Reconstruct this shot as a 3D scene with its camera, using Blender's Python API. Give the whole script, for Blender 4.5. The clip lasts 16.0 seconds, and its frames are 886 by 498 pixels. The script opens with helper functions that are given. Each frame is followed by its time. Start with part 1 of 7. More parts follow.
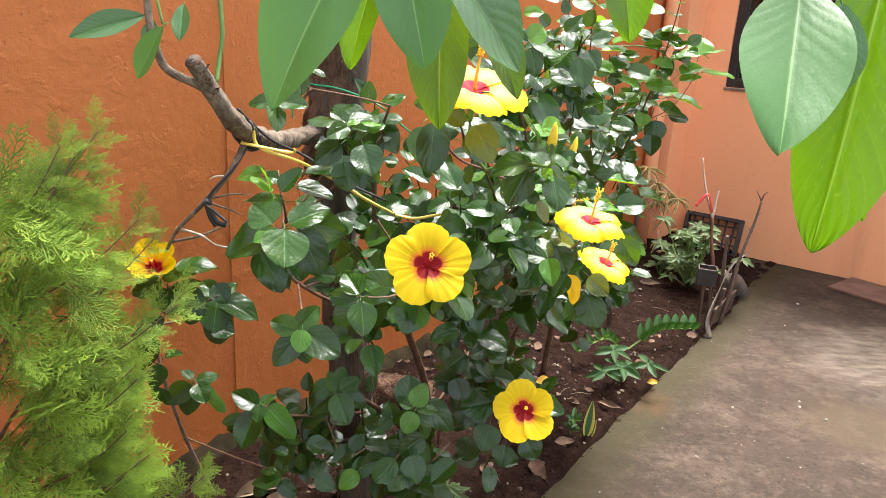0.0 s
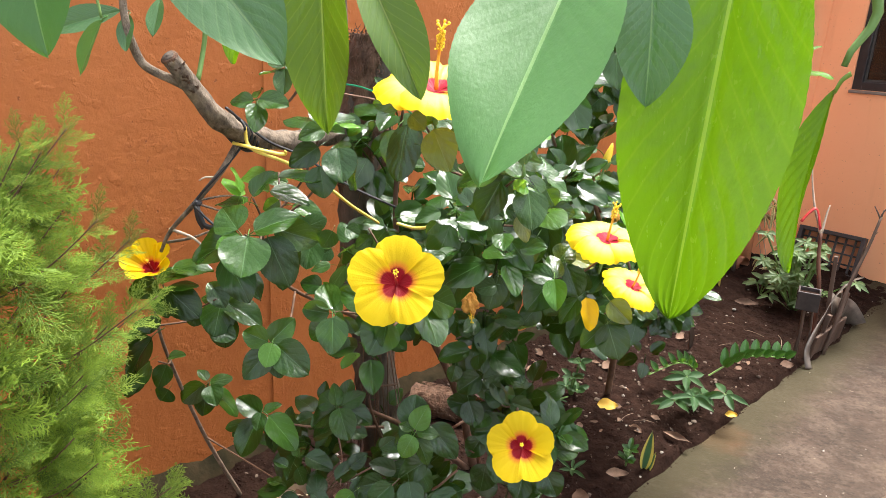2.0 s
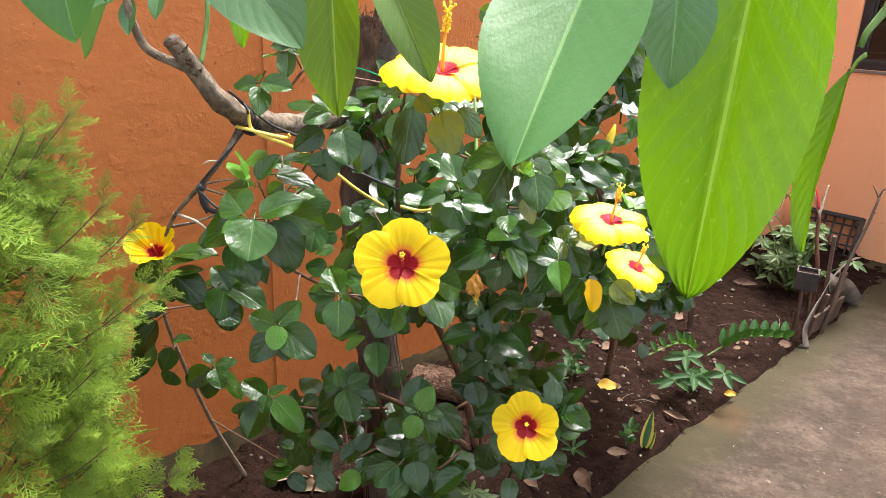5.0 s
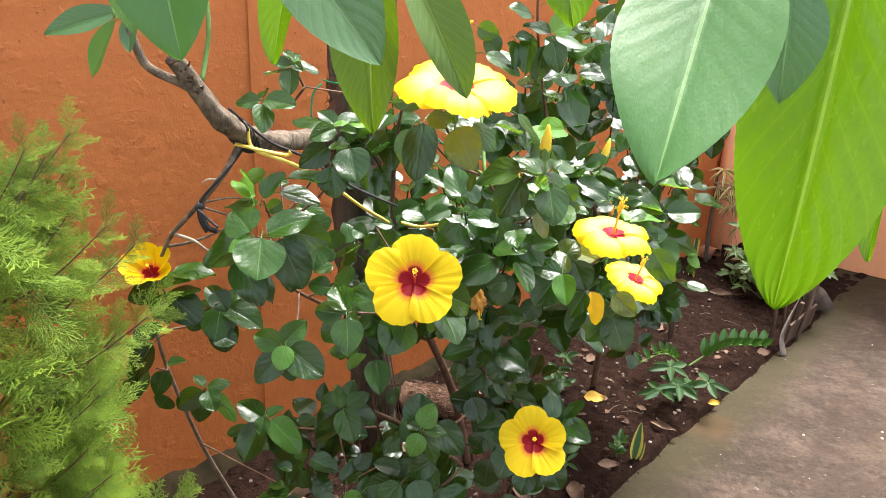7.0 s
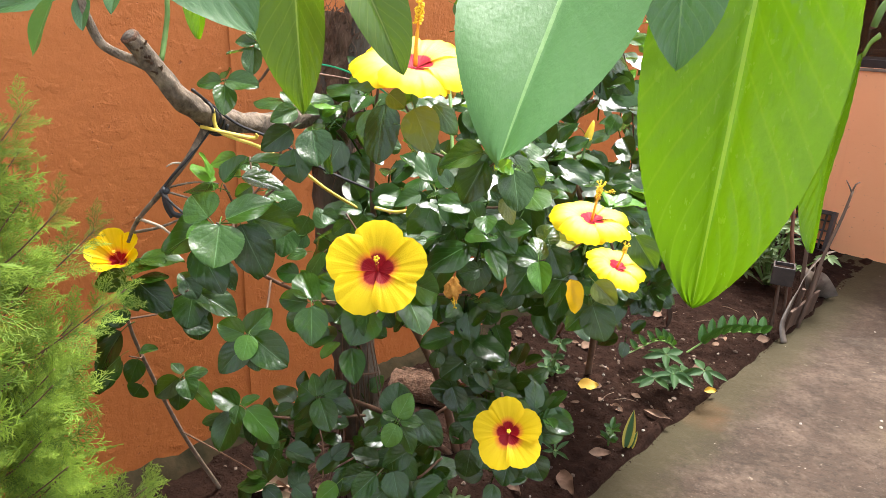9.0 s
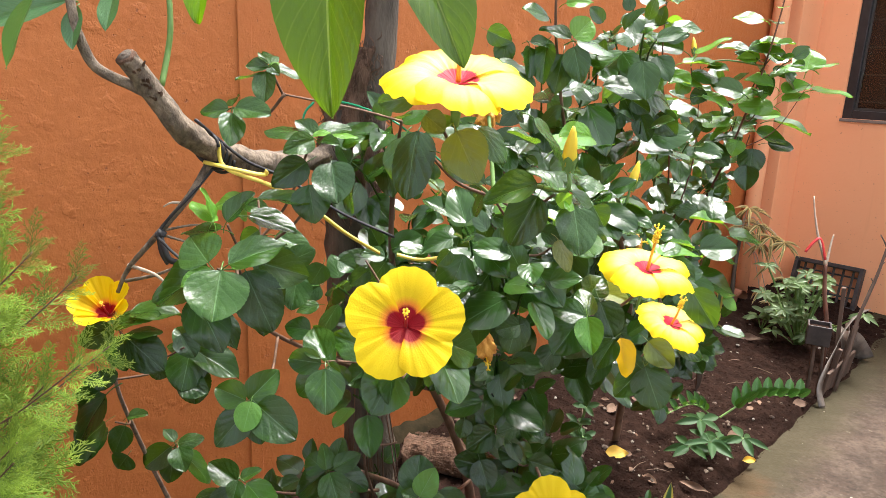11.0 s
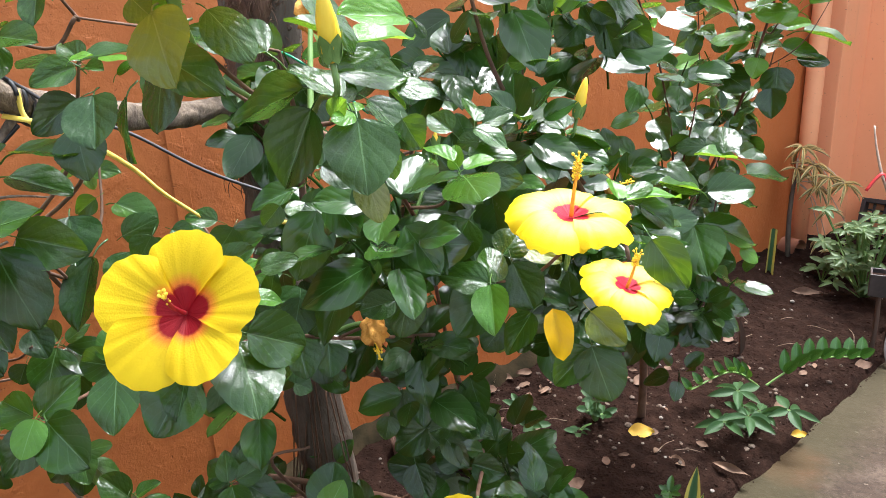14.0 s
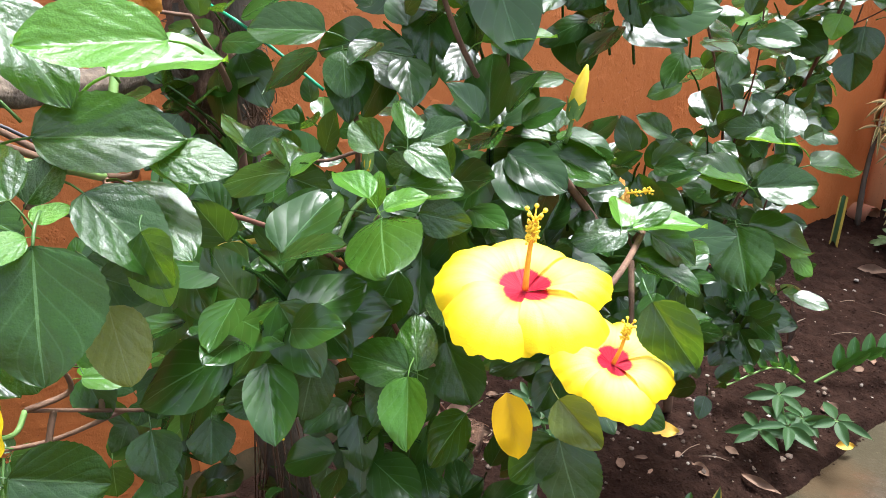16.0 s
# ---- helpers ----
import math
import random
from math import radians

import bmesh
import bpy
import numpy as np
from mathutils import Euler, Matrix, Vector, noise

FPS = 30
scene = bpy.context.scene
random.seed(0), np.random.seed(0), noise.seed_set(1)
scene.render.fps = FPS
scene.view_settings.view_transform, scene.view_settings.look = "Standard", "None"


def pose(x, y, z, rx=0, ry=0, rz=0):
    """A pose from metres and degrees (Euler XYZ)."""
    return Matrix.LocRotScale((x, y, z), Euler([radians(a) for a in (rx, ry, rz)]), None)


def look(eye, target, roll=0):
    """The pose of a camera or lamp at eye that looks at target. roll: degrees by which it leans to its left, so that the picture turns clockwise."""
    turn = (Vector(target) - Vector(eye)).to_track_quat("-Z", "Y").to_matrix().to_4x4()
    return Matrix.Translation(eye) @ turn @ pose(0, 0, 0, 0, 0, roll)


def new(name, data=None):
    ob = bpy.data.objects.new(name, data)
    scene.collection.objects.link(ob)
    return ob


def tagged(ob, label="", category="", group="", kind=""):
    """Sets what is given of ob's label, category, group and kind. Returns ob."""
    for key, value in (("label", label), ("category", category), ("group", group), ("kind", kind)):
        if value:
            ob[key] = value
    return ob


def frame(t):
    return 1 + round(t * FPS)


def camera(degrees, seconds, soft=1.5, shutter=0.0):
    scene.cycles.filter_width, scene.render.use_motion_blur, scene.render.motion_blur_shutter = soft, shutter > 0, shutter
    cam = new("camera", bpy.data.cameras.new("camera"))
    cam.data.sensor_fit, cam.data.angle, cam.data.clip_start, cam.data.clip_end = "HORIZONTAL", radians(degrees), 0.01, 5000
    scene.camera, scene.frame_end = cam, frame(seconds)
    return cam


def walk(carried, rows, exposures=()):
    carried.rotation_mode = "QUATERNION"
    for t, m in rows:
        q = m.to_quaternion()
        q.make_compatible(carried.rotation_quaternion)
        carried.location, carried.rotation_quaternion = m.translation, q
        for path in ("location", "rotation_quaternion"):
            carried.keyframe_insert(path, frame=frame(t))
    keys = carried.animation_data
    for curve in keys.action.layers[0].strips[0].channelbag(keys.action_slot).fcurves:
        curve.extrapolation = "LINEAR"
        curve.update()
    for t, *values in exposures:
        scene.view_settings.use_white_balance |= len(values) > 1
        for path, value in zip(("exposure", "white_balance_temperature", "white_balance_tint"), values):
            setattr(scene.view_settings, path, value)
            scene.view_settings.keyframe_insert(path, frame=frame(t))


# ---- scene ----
cam = camera(65.0, 16.0, 0.5)
PATH = [
    (0, (0.07, 0.005, 1.306), (-0.054, 1.912, 0.717), 3.1),
    (0.5, (0.077, 0.019, 1.303), (-0.029, 1.931, 0.727), 3.4),
    (1, (0.127, 0.063, 1.298), (-0.083, 1.959, 0.696), 2.1),
    (1.5, (0.212, 0.118, 1.309), (-0.179, 1.982, 0.701), 3.3),
    (2, (0.259, 0.148, 1.306), (-0.192, 2.0, 0.702), 2.7),
    (2.5, (0.26, 0.143, 1.304), (-0.237, 1.973, 0.67), 2.6),
    (3, (0.249, 0.129, 1.304), (-0.231, 1.958, 0.653), 2.6),
    (3.5, (0.244, 0.123, 1.303), (-0.203, 1.96, 0.651), 2.8),
    (4, (0.25, 0.127, 1.309), (-0.192, 1.964, 0.655), 2.7),
    (6.5, (0.222, 0.153, 1.302), (-0.189, 2.009, 0.681), 1.4),
    (7, (0.189, 0.13, 1.304), (-0.164, 2.003, 0.698), 2.3),
    (7.5, (0.17, 0.12, 1.303), (-0.148, 1.994, 0.681), 2.9),
    (8, (0.175, 0.131, 1.3), (-0.13, 2.004, 0.666), 3.4),
    (8.2, (0.191, 0.14, 1.303), (-0.114, 2.009, 0.659), 3.0),
    (10.3, (0.255, 0.26, 1.259), (-0.235, 2.09, 0.618), 1.1),
    (10.5, (0.223, 0.275, 1.251), (-0.261, 2.121, 0.652), 0.7),
    (11, (0.174, 0.301, 1.244), (-0.228, 2.197, 0.75), 2.3),
    (11.5, (0.166, 0.313, 1.235), (-0.164, 2.216, 0.713), 3.5),
    (12, (0.165, 0.335, 1.231), (-0.101, 2.251, 0.722), 3.2),
    (12.5, (0.15, 0.374, 1.227), (-0.054, 2.297, 0.715), 2.4),
    (13, (0.152, 0.438, 1.222), (-0.006, 2.357, 0.682), 0.5),
    (13.5, (0.206, 0.513, 1.206), (-0.082, 2.412, 0.649), 0.1),
    (14, (0.343, 0.582, 1.165), (-0.235, 2.408, 0.589), -2.7),
    (14.5, (0.457, 0.65, 1.155), (-0.216, 2.434, 0.551), -3.5),
    (15, (0.489, 0.702, 1.17), (-0.27, 2.452, 0.571), -2.9),
    (15.5, (0.459, 0.749, 1.176), (-0.313, 2.461, 0.49), -5.2),
    (16, (0.381, 0.842, 1.21), (-0.327, 2.544, 0.435), -1.6),
]
# the clip's camera turns a little cooler at the end
walk(cam, [(t, look(eye, target, roll)) for t, eye, target, roll in PATH], ((0, 2.26, 6500, 10), (12.5, 2.26, 6400, 10), (14.5, 2.19, 5950, 10), (16, 2.19, 5950, 10)))

# ---- light ----
world = bpy.data.worlds.new("sky")
scene.world = world
world.use_nodes = True
wn = world.node_tree.nodes
sky = wn.new("ShaderNodeTexSky")
sky.sky_type = 'NISHITA'
sky.sun_disc = False
SUN_EL, SUN_AZ = 70.0, 30.0
sky.sun_elevation, sky.sun_rotation = radians(SUN_EL), radians(SUN_AZ)
sky.dust_density = 4.0
wn["Background"].inputs[1].default_value = 0.13
haze = wn.new("ShaderNodeHueSaturation")
haze.inputs["Saturation"].default_value = 0.40
world.node_tree.links.new(sky.outputs[0], haze.inputs["Color"])
world.node_tree.links.new(haze.outputs[0], wn["Background"].inputs[0])
sun = new("sun", bpy.data.lights.new("sun", "SUN"))
sun.data.energy, sun.data.angle, sun.data.color = 2.3, radians(18), (1.0, 0.96, 0.90)
se, sa = radians(SUN_EL), radians(SUN_AZ)
sun.matrix_basis = look((math.sin(sa) * math.cos(se) * 9, math.cos(sa) * math.cos(se) * 9, math.sin(se) * 9), (0, 0, 0))


# ---- materials ----
class Mat:
    """Small builder of node materials."""
    def __init__(self, name):
        self.m = bpy.data.materials.new(name)
        self.m.use_nodes = True
        self.t = self.m.node_tree
        self.n = self.t.nodes
        self.b = self.n["Principled BSDF"]
        self.co = self.n.new("ShaderNodeTexCoord")

    def link(self, a, b):
        self.t.links.new(a, b)

    def noise(self, scale, detail=4, rough=0.6, src="Object", stretch=None):
        k = self.n.new("ShaderNodeTexNoise")
        k.inputs["Scale"].default_value, k.inputs["Detail"].default_value, k.inputs["Roughness"].default_value = scale, detail, rough
        v = self.co.outputs[src]
        if stretch:
            mp = self.n.new("ShaderNodeMapping")
            mp.inputs["Scale"].default_value = stretch
            self.link(v, mp.inputs[0])
            v = mp.outputs[0]
        self.link(v, k.inputs["Vector"])
        return k.outputs["Fac"]

    def ramp(self, fac, stops):
        r = self.n.new("ShaderNodeValToRGB")
        e = r.color_ramp.elements
        while len(e) < len(stops):
            e.new(0.5)
        for el, (p, c) in zip(e, stops):
            el.position, el.color = p, (*c, 1.0) if len(c) == 3 else c
        self.link(fac, r.inputs[0])
        return r.outputs[0]

    def mix(self, fac, a, b, mode='MIX'):
        x = self.n.new("ShaderNodeMix")
        x.data_type, x.blend_type = 'RGBA', mode
        for s, v in ((x.inputs[0], fac), (x.inputs[6], a), (x.inputs[7], b)):
            if hasattr(v, "is_linked"):
                self.link(v, s)
            elif isinstance(v, (int, float)):
                s.default_value = v
            else:
                s.default_value = (*v, 1.0)
        return x.outputs[2]

    def math(self, op, a, b=0.0, c=0.0):
        x = self.n.new("ShaderNodeMath")
        x.operation = op
        for s, v in zip(x.inputs, (a, b, c)):
            if hasattr(v, "is_linked"):
                self.link(v, s)
            else:
                s.default_value = v
        return x.outputs[0]

    def random(self):
        o = self.n.new("ShaderNodeObjectInfo")
        return o.outputs["Random"]

    def island(self):
        o = self.n.new("ShaderNodeNewGeometry")
        return o.outputs["Random Per Island"]

    def uv(self):
        s = self.n.new("ShaderNodeSeparateXYZ")
        self.link(self.co.outputs["UV"], s.inputs[0])
        return s.outputs[0], s.outputs[1]

    def bump(self, h, strength=0.4, dist=0.004):
        b = self.n.new("ShaderNodeBump")
        b.inputs["Strength"].default_value, b.inputs["Distance"].default_value = strength, dist
        self.link(h, b.inputs["Height"])
        self.link(b.outputs[0], self.b.inputs["Normal"])
        return b.outputs[0]

    def set(self, color=None, rough=None, metal=None, spec=None):
        for v, key in ((color, "Base Color"), (rough, "Roughness"), (metal, "Metallic"), (spec, "Specular IOR Level")):
            if v is None:
                continue
            if hasattr(v, "is_linked"):
                self.link(v, self.b.inputs[key])
            else:
                self.b.inputs[key].default_value = (*v, 1.0) if isinstance(v, tuple) else v
        return self

    def translucent(self, color, amount, normal=None):
        tr = self.n.new("ShaderNodeBsdfTranslucent")
        self.link(color, tr.inputs[0])
        if normal:
            self.link(normal, tr.inputs["Normal"])
        mx = self.n.new("ShaderNodeMixShader")
        mx.inputs[0].default_value = amount
        self.link(self.b.outputs[0], mx.inputs[1])
        self.link(tr.outputs[0], mx.inputs[2])
        self.link(mx.outputs[0], self.n["Material Output"].inputs[0])


def leaf_material(name, dark, light, vein, trans, glow, rough=0.17, freq=4.6, slant=1.1, use_island=False, ribs=0.10, grain=0.14, streak=0.28, quilt=0.8, warp=0.03, spec=0.56):
    """A glossy leaf: pinnate veins from its own coordinates, mottling, light through the blade."""
    m = Mat(name)
    u, v = m.uv()
    au = m.math('ABSOLUTE', m.math('SUBTRACT', u, 0.5))
    rnd = m.island() if use_island else m.random()
    mott = m.noise(38, 5)
    base = m.mix(m.math('ADD', m.math('MULTIPLY', rnd, 0.75), m.math('MULTIPLY', mott, 0.35)), dark, light)
    bent = m.math('SUBTRACT', m.math('ADD', v, m.math('MULTIPLY', m.noise(5, 2), warp)), m.math('MULTIPLY', m.math('POWER', m.math('MULTIPLY', au, 2.0), 0.8), slant * 0.5))
    side = m.math('SINE', m.math('MULTIPLY', bent, freq * 6.283))
    line = m.math('POWER', m.math('MULTIPLY_ADD', side, 0.5, 0.5), 40.0)
    mid = m.math('LESS_THAN', au, 0.012)
    veins = m.math('MAXIMUM', m.math('MULTIPLY', line, 0.55), mid)
    col = m.mix(m.math('MAXIMUM', m.math('MULTIPLY', line, streak * 0.55), m.math('MULTIPLY', mid, 0.5)), base, vein)
    spots = m.ramp(m.noise(120, 2), [(0.70, (0, 0, 0)), (0.76, (1, 1, 1))])
    col = m.mix(m.math('MULTIPLY', spots, 0.15), col, (0.35, 0.38, 0.25))
    puff = m.math('ABSOLUTE', m.math('SINE', m.math('MULTIPLY', m.math('SUBTRACT', bent, 0.25 / freq), freq * 3.1416)))
    h = m.math('ADD', m.math('SUBTRACT', m.math('MULTIPLY', puff, ribs), m.math('MULTIPLY', mid, 0.9)), m.math('ADD', m.math('MULTIPLY', m.noise(60, 3), grain), m.math('MULTIPLY', m.math('ADD', m.noise(4.5, 2), m.math('MULTIPLY', m.noise(13, 2), 0.35)), quilt)))
    nrm = m.bump(h, 0.55, 0.0024)
    m.set(col, m.math('MULTIPLY_ADD', m.noise(25, 3), 0.16, rough - 0.03), spec=spec)
    m.translucent(m.mix(0.5, col, glow, 'MIX'), trans, nrm)
    return m.m


LEAF = {
    'm': leaf_material("hibiscus_leaf", (0.011, 0.042, 0.005), (0.030, 0.088, 0.009), (0.15, 0.28, 0.09), 0.30, (0.24, 0.42, 0.015)),
    'd': leaf_material("hibiscus_leaf_old", (0.009, 0.033, 0.005), (0.021, 0.068, 0.008), (0.08, 0.17, 0.06), 0.22, (0.16, 0.30, 0.015)),
    # young leaves; also rear ones, with the light from behind put into their colour
    'y': leaf_material("hibiscus_leaf_young_or_backlit", (0.06, 0.19, 0.02), (0.12, 0.30, 0.035), (0.25, 0.42, 0.12), 0.46, (0.42, 0.66, 0.02)),
    'o': leaf_material("hibiscus_leaf_olive", (0.07, 0.12, 0.015), (0.15, 0.18, 0.025), (0.24, 0.26, 0.08), 0.32, (0.30, 0.32, 0.02)),
}
LEAF['s'] = LEAF['m']
FILL = leaf_material("hibiscus_foliage", (0.010, 0.035, 0.006), (0.026, 0.078, 0.010), (0.10, 0.2, 0.07), 0.24, (0.19, 0.34, 0.015), use_island=True)
MANGO = {
    'g': leaf_material("broad_leaf_green", (0.050, 0.140, 0.003), (0.078, 0.185, 0.005), (0.30, 0.42, 0.06), 0.44, (0.22, 0.44, 0.004), 0.20, 11.0, 0.6, False, 0.07, 0.10, 0.20, 0.7, 0.02, 0.6),
    'p': leaf_material("broad_leaf_waxy", (0.048, 0.145, 0.034), (0.074, 0.190, 0.044), (0.26, 0.44, 0.15), 0.32, (0.20, 0.46, 0.05), 0.33, 11.0, 0.6, False, 0.03, 0.10, 0.05, 0.35, 0.02, 0.50),
    'o': leaf_material("broad_leaf_olive", (0.055, 0.12, 0.006), (0.09, 0.17, 0.008), (0.32, 0.40, 0.09), 0.34, (0.17, 0.31, 0.004), 0.28, 11.0, 0.6, False, 0.05, 0.14, 0.30, 0.8, 0.02),
    'd': leaf_material("broad_leaf_deep", (0.04, 0.12, 0.035), (0.065, 0.17, 0.045), (0.24, 0.4, 0.14), 0.28, (0.12, 0.27, 0.035), 0.27, 11.0, 0.6, False, 0.05, 0.14, 0.30, 0.8, 0.02, 0.7),
}


def plaster(name, c1, c2, c3, relief=0.010):
    m = Mat(name)
    big = m.noise(1.3, 5, 0.65)
    fine = m.noise(34, 6, 0.7)
    col = m.mix(m.ramp(big, [(0.35, (0, 0, 0)), (0.68, (1, 1, 1))]), c1, c2)
    col = m.mix(m.math('MULTIPLY', m.ramp(m.noise(9, 6, 0.7), [(0.55, (0, 0, 0)), (0.75, (1, 1, 1))]), 0.35), col, c3)
    streak = m.ramp(m.noise(6, 5, 0.6, stretch=(1.0, 1.0, 0.09)), [(0.56, (0, 0, 0)), (0.72, (1, 1, 1))])
    col = m.mix(m.math('MULTIPLY', streak, 0.22), col, (0.26, 0.09, 0.04))
    chip = m.ramp(m.noise(85, 3, 0.5), [(0.69, (0, 0, 0)), (0.73, (1, 1, 1))])
    col = m.mix(m.math('MULTIPLY', chip, 0.5), col, (0.17, 0.06, 0.03))
    h = m.math('ADD', m.math('ADD', m.noise(15, 6, 0.66), m.math('MULTIPLY', m.ramp(m.noise(22, 4, 0.6), [(0.58, (0, 0, 0)), (0.66, (1, 1, 1))]), 0.22)), m.math('ADD', m.math('MULTIPLY', fine, 0.6), m.math('MULTIPLY', chip, -0.6)))
    m.bump(h, 0.75, relief)
    m.set(col, 0.62, spec=0.3)
    return m.m


# one orange: darker for the shaded wall, house wall's light put into its colour
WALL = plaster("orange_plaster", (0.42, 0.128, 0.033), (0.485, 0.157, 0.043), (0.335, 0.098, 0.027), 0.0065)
WALL_LIT = plaster("orange_wall_paint_lit", (0.89, 0.405, 0.200), (0.90, 0.43, 0.220), (0.86, 0.37, 0.180), 0.0016)


def simple(name, c1, c2, scale, rough, bump=0.3, dist=0.003, metal=0.0, rnd=0.0, detail=5, stretch=None, spec=0.4, each=False):
    m = Mat(name)
    f = m.noise(scale, detail, 0.62, stretch=stretch)
    col = m.mix(m.ramp(f, [(0.3, (0, 0, 0)), (0.7, (1, 1, 1))]), c1, c2)
    if rnd:
        col = m.mix(m.math('MULTIPLY', m.island() if each else m.random(), rnd), col, tuple(x * 0.45 for x in c1))
    if bump:
        m.bump(m.math('ADD', f, m.math('MULTIPLY', m.noise(scale * 5, 4, stretch=stretch), 0.4)), bump, dist)
    m.set(col, rough, metal, spec)
    return m.m


def concrete():
    m = Mat("yard_concrete")
    a = m.noise(1.1, 6, 0.6)
    b = m.noise(6.5, 6, 0.65)
    c = m.noise(70, 5, 0.7)
    soft = lambda f, lo, hi: m.ramp(f, [(lo, (0, 0, 0)), (hi, (1, 1, 1))])
    col = m.mix(soft(a, 0.36, 0.62), (0.0299, 0.0194, 0.0126), (0.0544, 0.0360, 0.0252))
    col = m.mix(m.math('MULTIPLY', soft(b, 0.42, 0.62), 0.7), col, (0.0258, 0.0173, 0.0112))
    col = m.mix(m.math('MULTIPLY', soft(m.noise(2.6, 9, 0.78), 0.50, 0.60), 0.6), col, (0.1020, 0.0734, 0.0544))
    col = m.mix(m.math('MULTIPLY', soft(m.noise(17, 6, 0.75), 0.52, 0.62), 0.5), col, (0.0918, 0.0666, 0.0490))
    col = m.mix(m.math('MULTIPLY', soft(m.noise(45, 5, 0.75), 0.50, 0.62), 0.6), col, (0.0163, 0.0109, 0.0068))
    col = m.mix(m.math('MULTIPLY', soft(c, 0.60, 0.68), 0.4), col, (0.1768, 0.1360, 0.1020))
    col = m.mix(m.math('MULTIPLY', soft(m.noise(24, 4, 0.6), 0.67, 0.71), 0.6), col, (0.2040, 0.1700, 0.1292))
    crack = m.ramp(m.noise(3.1, 8, 0.75), [(0.485, (0, 0, 0)), (0.497, (1, 1, 1)), (0.509, (0, 0, 0))])
    col = m.mix(m.math('MULTIPLY', crack, 0.45), col, (0.03, 0.024, 0.018))

    def patch(x, y, r, wobble):
        """A stain with a ragged edge round a place on the yard."""
        d = m.n.new("ShaderNodeVectorMath")
        d.operation = 'DISTANCE'
        m.link(m.co.outputs["Object"], d.inputs[0])
        d.inputs[1].default_value = (x, y, 0.0)
        f = m.math('ADD', d.outputs["Value"], m.math('MULTIPLY', m.math('SUBTRACT', m.noise(3.5, 7, 0.7), 0.5), wobble))
        return m.ramp(f, [(r * 0.55, (1, 1, 1)), (r, (0, 0, 0))])

    # scraped pale cement with swirls, and a damp stain below it
    swirl = soft(m.noise(9, 6, 0.6, stretch=(1.0, 2.4, 1.0)), 0.40, 0.62)
    worn = patch(1.98, 2.95, 0.55, 0.8)
    col = m.mix(m.math('MULTIPLY', worn, m.math('MULTIPLY_ADD', swirl, 0.50, 0.10)), col, (0.185, 0.150, 0.118))
    damp = patch(1.50, 2.38, 0.26, 0.4)
    col = m.mix(m.math('MULTIPLY', damp, 0.6), col, (0.075, 0.054, 0.032))
    rust = patch(0.70, 2.46, 0.13, 0.22)
    col = m.mix(m.math('MULTIPLY', rust, 0.6), col, (0.13, 0.045, 0.018))
    # moss creeping from the bed's edge
    dot = m.n.new("ShaderNodeVectorMath")
    dot.operation = 'DOT_PRODUCT'
    m.link(m.co.outputs["Object"], dot.inputs[0])
    dot.inputs[1].default_value = (0.848, -0.530, 0.0)
    off = m.math('ADD', m.math('ADD', dot.outputs["Value"], 1.501), m.math('MULTIPLY', m.math('SUBTRACT', m.noise(9, 6, 0.75), 0.5), 0.30))
    moss = m.ramp(off, [(0.0, (0, 0, 0)), (0.02, (1, 1, 1)), (0.86, (1, 1, 1)), (1.0, (0, 0, 0))])
    col = m.mix(m.math('MULTIPLY', moss, 0.75), col, (0.034, 0.029, 0.011))
    m.bump(m.math('ADD', m.math('ADD', m.math('MULTIPLY', b, 1.2), m.math('MULTIPLY', c, 0.7)), m.math('MULTIPLY', m.math('MULTIPLY', worn, swirl), 1.0)), 0.6, 0.008)
    m.set(col, m.math('MULTIPLY_ADD', worn, -0.22, 0.78), spec=0.2)
    return m.m


CONCRETE = concrete()
SOIL = simple("dark_soil", (0.0098, 0.0050, 0.0036), (0.027, 0.0140, 0.0098), 26, 0.98, 1.0, 0.016, spec=0.05)
CLOD = simple("soil_crumb", (0.012, 0.0062, 0.0045), (0.039, 0.0215, 0.0155), 60, 0.98, 0.6, 0.004, rnd=0.35, spec=0.05, each=True)
STONE = simple("pale_pebble", (0.26, 0.23, 0.20), (0.44, 0.40, 0.35), 40, 0.8, 0.4, 0.002, rnd=0.9, each=True)
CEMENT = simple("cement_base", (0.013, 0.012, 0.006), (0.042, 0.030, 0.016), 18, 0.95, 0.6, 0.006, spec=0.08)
BARK = simple("grey_bark", (0.062, 0.046, 0.033), (0.28, 0.215, 0.155), 75, 0.85, 1.0, 0.006, stretch=(1, 1, 0.6))
TRUNK = simple("dark_trunk_bark", (0.048, 0.036, 0.027), (0.150, 0.120, 0.092), 24, 0.9, 1.0, 0.01, stretch=(1, 1, 0.3))
CUT = simple("cut_wood", (0.055, 0.042, 0.031), (0.14, 0.11, 0.085), 160, 0.85, 0.5, 0.003)
FIBRE = simple("fibrous_bark", (0.060, 0.031, 0.019), (0.185, 0.105, 0.066), 50, 0.95, 1.0, 0.01, stretch=(1, 1, 0.25))
STEM = simple("hibiscus_stem", (0.08, 0.042, 0.026), (0.185, 0.105, 0.065), 45, 0.8, 0.6, 0.003, stretch=(1, 1, 0.3))
REDSTEM = simple("red_brown_stem", (0.09, 0.035, 0.022), (0.17, 0.075, 0.045), 40, 0.75, 0.4, 0.002, stretch=(1, 1, 0.3))
GREENSTEM = simple("green_stem", (0.10, 0.20, 0.05), (0.17, 0.29, 0.08), 40, 0.5, 0.3, 0.002)
DRYTWIG = simple("pale_dry_twig", (0.36, 0.28, 0.20), (0.55, 0.46, 0.36), 60, 0.85, 0.4, 0.002)
